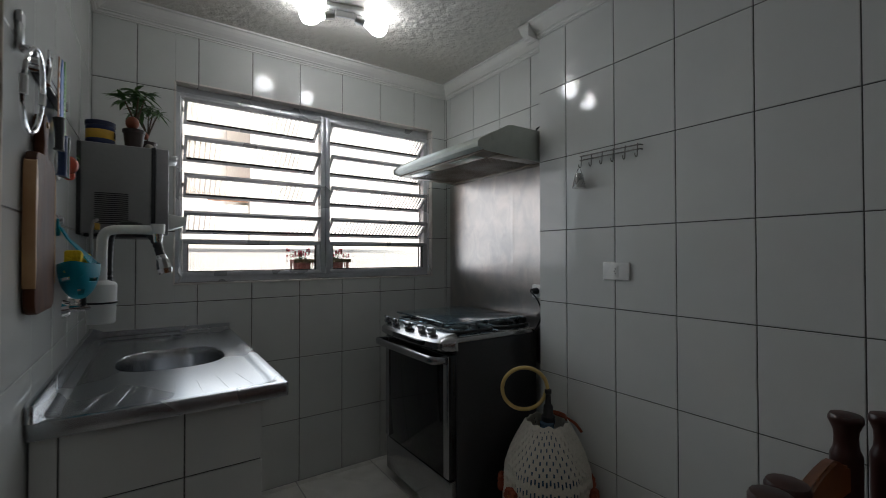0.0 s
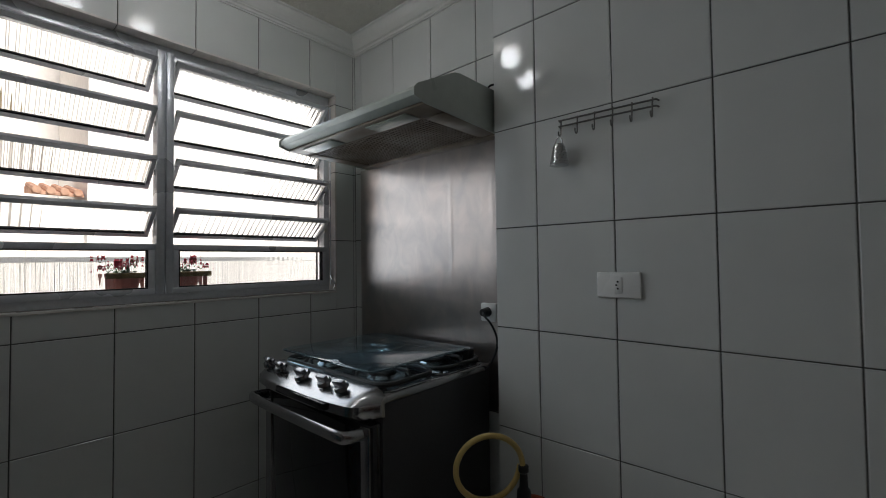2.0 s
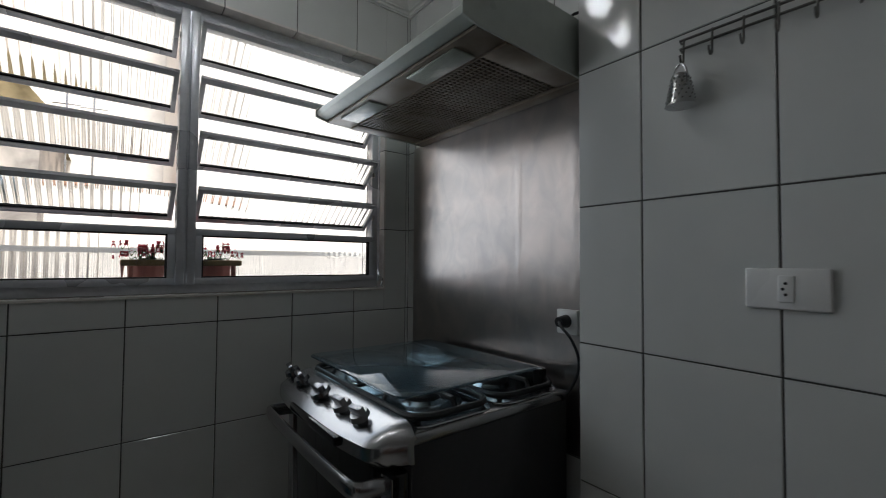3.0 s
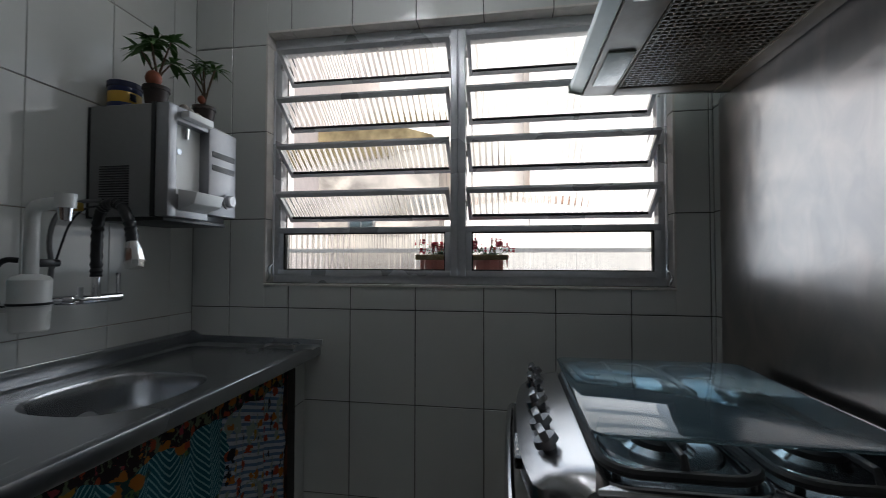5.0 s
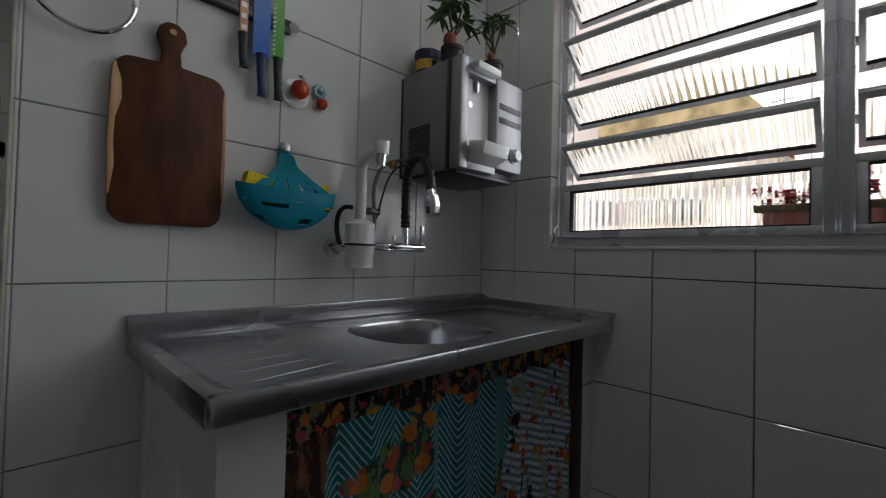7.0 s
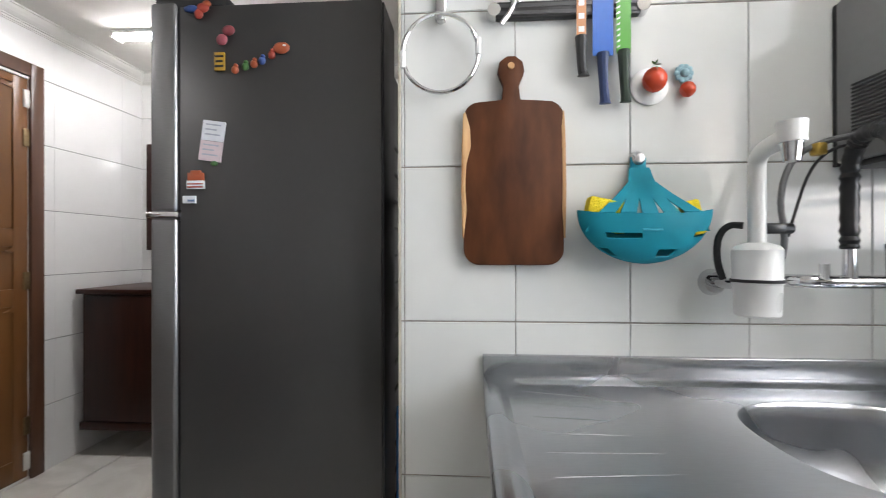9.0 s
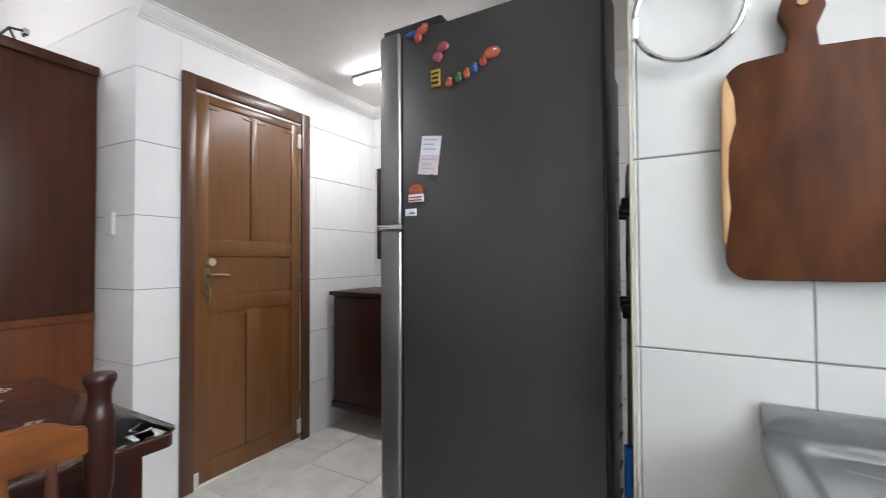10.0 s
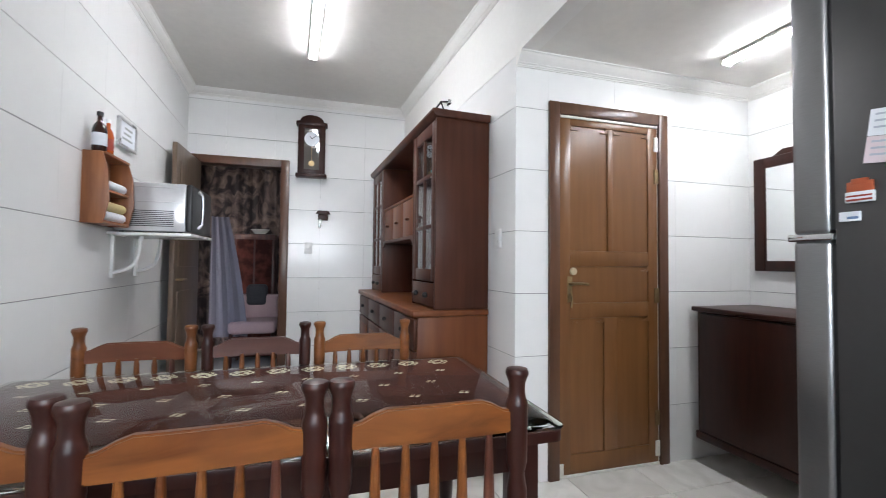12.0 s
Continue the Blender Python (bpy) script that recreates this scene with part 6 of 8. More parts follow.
for dz, m, n in ((0.027, M_PAPER, 3), (-0.027, M_PINKP, 3)):
    q = bm_new()
    box(q, XM - 0.0045, 0.684 - 0.031, 1.465 + dz - 0.0265, XM - 0.001, 0.684 + 0.031, 1.465 + dz + 0.0265)
    bmesh.ops.rotate(q, verts=q.verts, cent=(XM, 0.684, 1.465), matrix=Matrix.Rotation(radians(-8), 3, "X"))
    p = part("sheet", q, m, nt_)
    q = bm_new()
    for k in range(n):
        box(q, XM - 0.001, 0.684 - 0.022, 1.465 + dz + 0.014 - k * 0.013, XM - 0.0005, 0.684 + 0.020 - 0.01 * (k % 2), 1.465 + dz + 0.018 - k * 0.013)
    bmesh.ops.rotate(q, verts=q.verts, cent=(XM, 0.684, 1.465), matrix=Matrix.Rotation(radians(-8), 3, "X"))
    sub("print_line", q, paint("print_grey", (0.42, 0.45, 0.52), 0.8), p, "grey lines of print")
magnet(0.690, 1.405, "ball", "small green magnet under the note", [(0, 0, 0.010, 0.007, M_GRN)])
magnet(0.640, 1.357, "box", "red and white arched sticker on the fridge", [(0, 0.012, 0.022, 0.012, M_ORG), (0, 0.024, 0.014, 0.006, M_ORG), (0, -0.008, 0.024, 0.011, M_PAPER), (0, -0.006, 0.022, 0.002, M_RED), (0, -0.014, 0.022, 0.002, M_RED)])
magnet(0.622, 1.310, "box", "small white label on the fridge", [(0, 0, 0.018, 0.010, M_PAPER), (0.006, -0.003, 0.010, 0.003, paint("label_blue", (0.12, 0.2, 0.35)))])

# broom handles and a blue dustpan in the gap behind the fridge
for x, y, m, label in ((-0.36, 1.172, M_BLACK, "black broom handle leaning behind the fridge"), (-0.62, 1.132, M_STEEL, "steel mop handle leaning behind the fridge"), (-0.50, 1.150, M_WHITE_P, "white squeegee handle leaning behind the fridge")):
    b = root("broom", (x, y, 0), label, "broom", "brooms behind the fridge")
    q = bm_new()
    rod(q, (x, y, 0.05), (x + 0.01, y + 0.006, 1.45), 0.008, seg=10)
    part("handle", q, m, b)
    q = bm_new()
    box(q, x - 0.06, y - 0.018, 0.0, x + 0.06, y + 0.018, 0.07, 0.008)
    part("head", q, M_BLUE, b)
    for z in (1.02, 1.30):
        q = bm_new()
        box(q, x - 0.012, y - 0.022, z, x + 0.03, y + 0.026, z + 0.035, 0.005)
        part("clip", q, M_BLACK, b)
du = root("dustpan", (-0.21, 1.176, 0.0), "bright blue plastic dustpan standing behind the fridge", "dustpan")
q = bm_new()
prism(q, [(-0.30, 0.0), (-0.14, 0.0), (-0.16, 0.20), (-0.19, 0.24), (-0.25, 0.24), (-0.28, 0.20)], 1.158, 1.196, "y", 0.004)
part("pan", q, paint("bright_blue_plastic", (0.01, 0.20, 0.62)), du)
q = bm_new()
tube(q, [(-0.22, 1.177, 0.23), (-0.22, 1.177, 0.66), (-0.22, 1.178, 0.74)], 0.015, 10)
part("handle", q, paint("blue_plastic_handle", (0.01, 0.20, 0.62)), du)

# ---- brown door ----
M_DOOR = two_tone("brown_varnished_door", (0.150, 0.062, 0.018), (0.188, 0.080, 0.026), 0.30, 2.5, (10, 10, 0.8), "noise", 0.05, (0.3, 0.7))
M_FRAMEW = two_tone("dark_varnished_frame", (0.075, 0.032, 0.017), (0.12, 0.052, 0.027), 0.3, 3, (8, 8, 0.8), "noise", 0.06, (0.3, 0.7))
M_BRASS = surface("aged_brass", (0.30, 0.22, 0.12), 0.35, 0.9, vary=0.15, grain=60, bump=0.05)
dr = root("door_1", ((DX0 + DX1) / 2, YD, 0), "brown varnished panelled wooden door, closed, with a lever lock", "door", kind="structure")
for x0, z0, x1, z1 in ((-1.157, 0, DX0 - 0.004, 2.138), (DX1 + 0.004, 0, -0.327, 2.138), (DX0 - 0.004, DZ + 0.004, DX1 + 0.004, 2.138)):
    q = bm_new()
    box(q, x0, YD - 0.10, z0, x1, YD + 0.018, z1, 0.006)
    part("door_frame", q, M_FRAMEW, dr, "dark varnished door frame")
LX0, LX1, LZ1 = DX0 + 0.002, DX1 - 0.002, DZ - 0.012
YL = YD + 0.004
q = bm_new()
box(q, LX0, YL - 0.036, 0.012, LX1, YL - 0.014, LZ1)
lf = part("leaf", q, M_DOOR, dr, "brown varnished leaf")
xm = (LX0 + LX1) / 2
for b in ((LX0, 0.012, LX0 + 0.068, LZ1), (LX1 - 0.068, 0.012, LX1, LZ1), (LX0 + 0.068, 0.012, LX1 - 0.068, 0.125), (LX0 + 0.068, LZ1 - 0.042, LX1 - 0.068, LZ1), (LX0 + 0.068, 0.895, LX1 - 0.068, 0.982), (LX0 + 0.068, 1.195, LX1 - 0.068, 1.283), (xm - 0.020, 1.283, xm + 0.020, LZ1 - 0.042), (xm - 0.045, 0.125, xm + 0.045, 0.895)):
    q = bm_new()
    box(q, b[0], YL - 0.0145, b[1], b[2], YL - 0.001, b[3], 0.002)
    sub("rail", q, M_DOOR, lf)
for x0, x1, z0, z1 in ((LX0 + 0.068, xm - 0.020, 1.283, LZ1 - 0.042), (xm + 0.020, LX1 - 0.068, 1.283, LZ1 - 0.042), (LX0 + 0.068, LX1 - 0.068, 0.982, 1.195), (LX0 + 0.068, xm - 0.045, 0.125, 0.895), (xm + 0.045, LX1 - 0.068, 0.125, 0.895)):
    q = bm_new()
    box(q, x0 + 0.001, YL - 0.0145, z0 + 0.001, x1 - 0.001, YL - 0.0085, z1 - 0.001)
    sub("panel", q, M_DOOR, lf)
    for s_, xe in ((1, x0), (-1, x1)):
        q = bm_new()
        cut = [(xe + s_ * (0.052 - 0.044 * math.sin(a)), z1 - 0.024 + 0.0235 * (1 - math.cos(a))) for a in [math.pi / 2 * k / 6 for k in range(7)]]
        prism(q, [(xe, z1)] + cut[::-1] + [(xe, z1 - 0.030)], YL - 0.0142, YL - 0.0014, "y", 0.0006)
        sub("shoulder", q, M_DOOR, lf)
M_WSTRIP = paint("white_strip", (0.70, 0.68, 0.63))
q = bm_new()
box(q, LX0, YL - 0.004, LZ1 - 0.002, LX1, YL + 0.007, LZ1 + 0.012, 0.002)
part("top_strip", q, M_WSTRIP, dr, "white draught strip")
q = bm_new()
box(q, LX0, YL - 0.004, 0.006, LX1, YL + 0.009, 0.020, 0.002)
part("bottom_strip", q, M_WSTRIP, dr, "white draught strip")
for z in (0.10, 1.02, 1.75, 1.95, 0.28):
    q = bm_new()
    box(q, LX0 - 0.006, YL - 0.002, z - 0.045, LX0 + 0.024, YL + 0.006, z + 0.045, 0.002)
    part("hinge", q, M_BRASS if z in (1.02, 1.75, 0.28) else M_WSTRIP, dr, "door hinge")
q = bm_new()
box(q, LX1 - 0.022, YL - 0.002, 0.012, LX1 + 0.004, YL + 0.006, 0.085, 0.002)
part("corner_guard", q, M_WSTRIP, dr)
lx = -0.462
q = bm_new()
box(q, lx - 0.016, YL, 0.99, lx + 0.016, YL + 0.006, 1.135, 0.003)
rod(q, (lx, YL + 0.004, 1.095), (lx, YL + 0.045, 1.095), 0.010, seg=12)
tube(q, [(lx, YL + 0.043, 1.095), (lx - 0.04, YL + 0.045, 1.098), (lx - 0.095, YL + 0.045, 1.092)], 0.008, 10, 1)
part("door_handle", q, M_BRASS, dr, "aged brass lever on a long plate")
q = bm_new()
rod(q, (lx - 0.022, YL, 1.165), (lx - 0.022, YL + 0.014, 1.165), 0.022, 0.020, 18)
part("dead_lock", q, paint("cream_lock", (0.55, 0.45, 0.30)), dr, "round cream dead lock")
q = bm_new()
rod(q, (lx, YL + 0.004, 1.03), (lx, YL + 0.018, 1.03), 0.011, seg=12)
tube(q, [(lx, YL + 0.018, 1.03), (lx, YL + 0.03, 1.01), (lx + 0.004, YL + 0.028, 0.96)], 0.005, 8, 1)
part("key", q, M_BRASS, dr)

# ---- passage: mirror and hanging cabinet ----
M_MAHO = two_tone("dark_mahogany", (0.020, 0.0048, 0.0034), (0.040, 0.010, 0.006), 0.34, 2.5, (9, 9, 1), "noise", 0.04, (0.3, 0.7), spec=0.3)
mi = root("wall_mirror", (-1.84, -0.50, 1.18), "wall mirror in a dark wooden frame with a carved crest", "mirror")
MY0, MY1, MZ0, MZ1 = -0.845, -0.22, 1.175, 1.900
for y0, z0, y1, z1 in ((MY0, MZ0, MY0 + 0.065, MZ1), (MY1 - 0.065, MZ0, MY1, MZ1), (MY0 + 0.065, MZ0, MY1 - 0.065, MZ0 + 0.065), (MY0 + 0.065, MZ1 - 0.065, MY1 - 0.065, MZ1)):
    q = bm_new()
    box(q, -1.843, y0, z0, -1.812, y1, z1, 0.006)
    part("frame", q, M_MAHO, mi)
m_, nt__, b_ = nodes_of("mirror_silver")
b_.inputs["Base Color"].default_value, b_.inputs["Metallic"].default_value, b_.inputs["Roughness"].default_value = (0.86, 0.88, 0.88, 1), 1.0, 0.01
q = bm_new()
box(q, -1.840, MY0 + 0.06, MZ0 + 0.06, -1.826, MY1 - 0.06, MZ1 - 0.06)
part("glass", q, m_, mi, "silvered glass")
q = bm_new()
prism(q, [(MY0 + 0.12, MZ1), (MY0 + 0.18, MZ1 + 0.035), (-0.54, MZ1 + 0.03), (-0.53, MZ1 + 0.06), (-0.50, MZ1 + 0.03), (MY1 - 0.18, MZ1 + 0.035), (MY1 - 0.12, MZ1)], -1.842, -1.815, "x", 0.003)
part("crest", q, M_MAHO, mi)
cb = root("wall_cabinet", (-1.6, -0.45, 0.165), "dark mahogany cabinet hung on the wall under the mirror", "cabinet")
KX1, KY0, KY1, KZ0, KZ1 = -1.345, -0.872, -0.02, 0.165, 0.925
q = bm_new()
box(q, -1.842, KY0, KZ0, KX1 - 0.02, KY1, KZ1, 0.004)
part("carcass", q, M_MAHO, cb)
q = bm_new()
box(q, -1.842, KY0 - 0.006, KZ1, KX1 + 0.025, KY1 + 0.02, KZ1 + 0.028, 0.008, 3)
part("top", q, M_MAHO, cb)
q = bm_new()
box(q, KX1 - 0.021, KY0 + 0.03, KZ0 + 0.03, KX1, KY1 - 0.004, KZ1 - 0.012, 0.004)
part("door", q, M_MAHO, cb)
q = bm_new()
box(q, -1.84, KY0 + 0.002, KZ0 - 0.02, KX1 + 0.006, KY1, KZ0 + 0.026, 0.006)
part("plinth_moulding", q, M_MAHO, cb)

# ---- dining table and chairs ----
M_WOODD = two_tone("dark_red_varnish", (0.022, 0.005, 0.0035), (0.044, 0.011, 0.007), 0.36, 3, (9, 9, 1), "noise", 0.05, (0.3, 0.7), spec=0.4)
M_WOODL = two_tone("honey_varnished_pine", (0.11, 0.031, 0.0075), (0.21, 0.070, 0.017), 0.33, 4.0, (1, 4, 4), "noise", 0.05, (0.3, 0.62), coat=0.1, distortion=1.0, spec=0.4, per_piece=True)
M_WOODM = two_tone("brown_varnished_pine", (0.065, 0.019, 0.011), (0.105, 0.034, 0.020), 0.3, 2.2, (1, 9, 9), "noise", 0.05, (0.3, 0.7), coat=0.2, per_piece=True)
TX0, TX1, TY0, TY1, TZ = 0.266, 1.962, -0.700, 0.195, 0.752
tb = root("dining_table", ((TX0 + TX1) / 2, (TY0 + TY1) / 2, 0), "dark red wooden dining table with turned legs", "table")
top = plate(0.03, TX0, TY0, TX1, TY1, TZ - 0.030, TZ)
part("tabletop", top, M_WOODD, tb)
q = bm_new()
for b in ((TX0 + 0.07, TY0 + 0.07, TX1 - 0.07, TY0 + 0.092), (TX0 + 0.07, TY1 - 0.092, TX1 - 0.07, TY1 - 0.07), (TX0 + 0.07, TY0 + 0.092, TX0 + 0.092, TY1 - 0.092), (TX1 - 0.092, TY0 + 0.092, TX1 - 0.07, TY1 - 0.092)):
    box(q, b[0], b[1], TZ - 0.13, b[2], b[3], TZ - 0.03, 0.004)
part("apron", q, M_WOODD, tb)
for x in (TX0 + 0.09, TX1 - 0.09):
    for y in (TY0 + 0.09, TY1 - 0.09):
        q = bm_new()
        lathe(q, (x, y, 0), [(0.022, 0), (0.028, 0.03), (0.022, 0.08), (0.030, 0.20), (0.038, 0.36), (0.030, 0.44), (0.042, 0.47), (0.030, 0.50), (0.036, 0.52)], 16)
        box(q, x - 0.038, y - 0.038, 0.52, x + 0.038, y + 0.038, TZ - 0.03, 0.004)
        part("leg", q, M_WOODD, tb)
M_CLOTH = two_tone("brown_tablecloth", (0.040, 0.010, 0.007), (0.066, 0.018, 0.013), 0.85, 60, bump=0.2, spec=0.1)
M_CREAMT = surface("cream_embroidery", (0.80, 0.70, 0.50), 0.8, vary=0.12, grain=160, bump=0.4)
tc = root("tablecloth", (1.09, -0.25, TZ), "dark brown tablecloth with a cream flower border under glass", "tablecloth")
q = plate(0.02, TX0 + 0.025, TY0 + 0.02, TX1 - 0.03, TY1 - 0.20, TZ + 0.0005, TZ + 0.0025)
part("cloth", q, M_CLOTH, tc)
rn = random.Random(11)
for k in range(12):
    x = TX0 + 0.13 + k * 0.134
    q = bm_new()
    for p in range(6):
        a = p * 1.047
        lathe(q, (x + 0.030 * math.cos(a), TY0 + 0.075 + 0.026 * math.sin(a), TZ + 0.0025), [(0.0165, 0), (0.0165, 0.0006), (0.0075, 0.0006), (0.0075, 0)], 10, cap=False)
    part("border_flower", q, M_CREAMT, tc, "cream border flower")
for k in range(9):
    for j in range(3):
        x, y = TX0 + 0.16 + k * 0.175 + (0.08 if j % 2 else 0), TY0 + 0.22 + j * 0.15
        q = bm_new()
        for p in range(4):
            a = p * 1.571 + 0.4
            ball(q, (x + 0.014 * math.cos(a), y + 0.010 * math.sin(a), TZ + 0.0026), 0.0075, 1.2, 0.6, 0.05, 8, 4)
        part("sprig", q, M_CREAMT, tc, "small cream sprig")
M_TABLE_GLASS = glass("greenish_table_glass", (0.90, 0.96, 0.93), 0.0)
M_TABLE_GLASS.node_tree.nodes["Principled BSDF"].inputs["IOR"].default_value = 1.14
q = plate(0.03, TX0 - 0.004, TY0 - 0.004, TX1 + 0.004, TY1 + 0.004, TZ + 0.0045, TZ + 0.0125)
gl = single("table_glass", q, M_TABLE_GLASS, "greenish clear glass sheet over the dining table", "glass sheet")
gl.visible_shadow = False


def chair(x, y, face, rail, label, post=None, high=0.970):
    """A chair with turned posts and spindles; its back stands at y, its seat lies towards face."""
    c = root("dining_chair", (x, y, 0), label, "chair", "chairs round the table")
    w, up = 0.194, high - 0.970
    for s in (-1, 1):
        q = bm_new()
        lathe(q, (x + s * w, y, 0), [(r_, h_ + (up if h_ > 0.6 else 0)) for r_, h_ in ((0.016, 0), (0.020, 0.05), (0.018, 0.30), (0.023, 0.40), (0.023, 0.46), (0.017, 0.50), (0.022, 0.56), (0.023, 0.70), (0.017, 0.735), (0.023, 0.76), (0.0235, 0.80), (0.0245, 0.884), (0.0240, 0.892), (0.0195, 0.904), (0.0185, 0.912), (0.0180, 0.924), (0.0190, 0.936), (0.0235, 0.948), (0.0262, 0.954), (0.0262, 0.961), (0.0235, 0.967), (0.012, 0.970))], 14)
        part("back_post", q, post or M_WOODD, c, "turned post")
    q = bm_new()
    n = 14
    lo, hi = [], []
    for k in range(n + 1):
        u = -1 + 2 * k / n
        px_ = x + u * (w - 0.012)
        by = y + face * -0.012 * (1 - u * u)
        zb = 0.828 + up + 0.003 * (1 - u * u)
        zt = 0.876 + up + 0.030 * min(1, max(0, (0.92 - abs(u)) / 0.30))
        lo.append([q.verts.new((px_, by + d, zb)) for d in (-0.010, 0.010)])
        hi.append([q.verts.new((px_, by + d, zt)) for d in (-0.010, 0.010)])
    for k in range(n):
        for a, b, i in ((lo, hi, 0), (hi, lo, 1)):
            q.faces.new((a[k][i], a[k + 1][i], b[k + 1][i], b[k][i]))
        q.faces.new((hi[k][0], hi[k + 1][0], hi[k + 1][1], hi[k][1]))
        q.faces.new((lo[k][1], lo[k + 1][1], lo[k + 1][0], lo[k][0]))
    for k in (0, n):
        q.faces.new((lo[k][0], lo[k][1], hi[k][1], hi[k][0]))
    bmesh.ops.recalc_face_normals(q, faces=q.faces)
    bmesh.ops.bevel(q, geom=[e for e in q.edges if e.calc_face_angle(0) > 0.6], offset=0.004, segments=2, affect="EDGES")
    part("top_rail", q, rail, c, "curved varnished top rail")
    q = bm_new()
    box(q, x - w + 0.012, y - 0.010, 0.535, x + w - 0.012, y + 0.010, 0.570, 0.004)
    part("lower_rail", q, M_WOODD, c)
    for k in range(5):
        u = x - 0.125 + k * 0.0625
        q = bm_new()
        lathe(q, (u, y - face * 0.004, 0.566), [(0.007, 0), (0.010, 0.05), (0.0125, 0.13), (0.010, 0.21), (0.007, 0.275 + up)], 10)
        part("spindle", q, M_WOODL if k != 0 else M_WOODM, c, "turned honey spindle")
    q = bm_new()
    y0, y1 = sorted((y - face * 0.02, y + face * 0.37))
    box(q, x - 0.20, y0, 0.425, x + 0.20, y1, 0.455, 0.010, 3)
    part("seat", q, M_WOODM, c)
    for s in (-1, 1):
        q = bm_new()
        lathe(q, (x + s * 0.165, y + face * 0.33, 0), [(0.014, 0), (0.018, 0.05), (0.015, 0.12), (0.024, 0.28), (0.018, 0.38), (0.021, 0.428)], 12)
        part("front_leg", q, M_WOODD, c)
        q = bm_new()
        rod(q, (x + s * 0.18, y, 0.20), (x + s * 0.166, y + face * 0.33, 0.20), 0.010, seg=10)
        part("stretcher", q, M_WOODD, c)
    return c


near = chair(0.679, 0.340, -1, M_WOODL, "dark turned dining chair with a honey-coloured curved top rail")
copy_thing(near, pose(1.118, 0.351, 0, 0, 0, 3.6))
copy_thing(near, pose(1.562, 0.318, 0))
far = chair(0.712, -0.775, 1, M_WOODL, "honey-coloured dining chair with turned posts and spindles", M_WOODL, 0.937)
M_WOODR = two_tone("red_brown_pine", (0.10, 0.030, 0.014), (0.16, 0.052, 0.024), 0.3, 2.2, (1, 9, 9), "noise", 0.05, (0.3, 0.7), coat=0.2, per_piece=True)
chair(1.613, -0.775, 1, M_WOODR, "dining chair with a red-brown top rail and honey-coloured posts", M_WOODL, 0.937)
chair(1.163, -0.775, 1, M_WOODM, "dining chair with turned spindles and a dark brown top rail", None, 0.937)

# ---- hutch ----
M_HUTCH = two_tone("red_brown_hutch_veneer", (0.050, 0.014, 0.007), (0.082, 0.025, 0.012), 0.42, 2.2, (8, 8, 0.7), "noise", 0.06, (0.3, 0.7), spec=0.3)
M_HUTCH_L = two_tone("orange_brown_hutch_veneer", (0.13, 0.037, 0.012), (0.19, 0.060, 0.019), 0.4, 2.2, (8, 8, 0.7), "noise", 0.06, (0.3, 0.7), spec=0.3)
ht = root("hutch", (-0.098, -1.222, 0), "red-brown wooden hutch with glazed doors and open shelves", "cabinet", turn=3.3)
X, Y = -0.098, -1.222
LEN, D1, D2 = 2.02, 0.475, 0.35
q = bm_new()
box(q, X, Y - LEN, 0.06, X + D1 - 0.02, Y, 0.885, 0.004)
part("base", q, M_HUTCH_L, ht, "orange-brown base cabinet")
q = bm_new()
box(q, X + 0.02, Y - LEN + 0.02, 0.0, X + D1 - 0.06, Y - 0.02, 0.06)
part("plinth", q, M_HUTCH, ht)
q = bm_new()
box(q, X, Y - LEN - 0.01, 0.885, X + D1 + 0.015, Y + 0.012, 0.925, 0.010, 3)
part("worktop", q, M_HUTCH_L, ht)
for k in range(4):
    y1 = Y - 0.01 - k * (LEN - 0.02) / 4
    y0 = y1 - (LEN - 0.02) / 4 + 0.006
    q = bm_new()
    box(q, X + D1 - 0.021, y0, 0.09, X + D1, y1, 0.68, 0.004)
    d = part("base_door", q, M_HUTCH, ht)
    q = bm_new()
    box(q, X + D1 - 0.002, y0 + 0.06, 0.15, X + D1 + 0.006, y1 - 0.06, 0.62, 0.005)
    sub("panel", q, M_HUTCH_L, d)
    q = bm_new()
    ball(q, (X + D1 + 0.014, y0 + 0.03 if k % 2 == 0 else y1 - 0.03, 0.42), 0.014)
    sub("knob", q, M_BLACK, d)
    q = bm_new()
    box(q, X + D1 - 0.021, y0, 0.695, X + D1, y1, 0.872, 0.004)
    d = part("drawer", q, M_HUTCH, ht)
    q = bm_new()
    ball(q, (X + D1 + 0.014, (y0 + y1) / 2, 0.785), 0.016)
    sub("knob", q, M_BLACK, d)
for y in (Y - 0.022, Y - 0.50, Y - LEN + 0.50 - 0.022, Y - LEN):
    q = bm_new()
    box(q, X, y, 0.925, X + D2, y + 0.022, 2.085, 0.003)
    part("side_panel", q, M_HUTCH, ht)
q = bm_new()
box(q, X, Y - LEN + 0.01, 0.925, X + 0.012, Y - 0.01, 2.085)
part("back_board", q, M_HUTCH, ht)
q = bm_new()
prism(q, [(X, 2.085), (X + D2 + 0.005, 2.085), (X + D2 + 0.020, 2.095), (X + D2 + 0.030, 2.115), (X + D2 + 0.030, 2.130), (X, 2.130)], Y - LEN - 0.02, Y + 0.020, "y", 0.002)
part("cornice", q, M_HUTCH, ht, "moulded cornice")
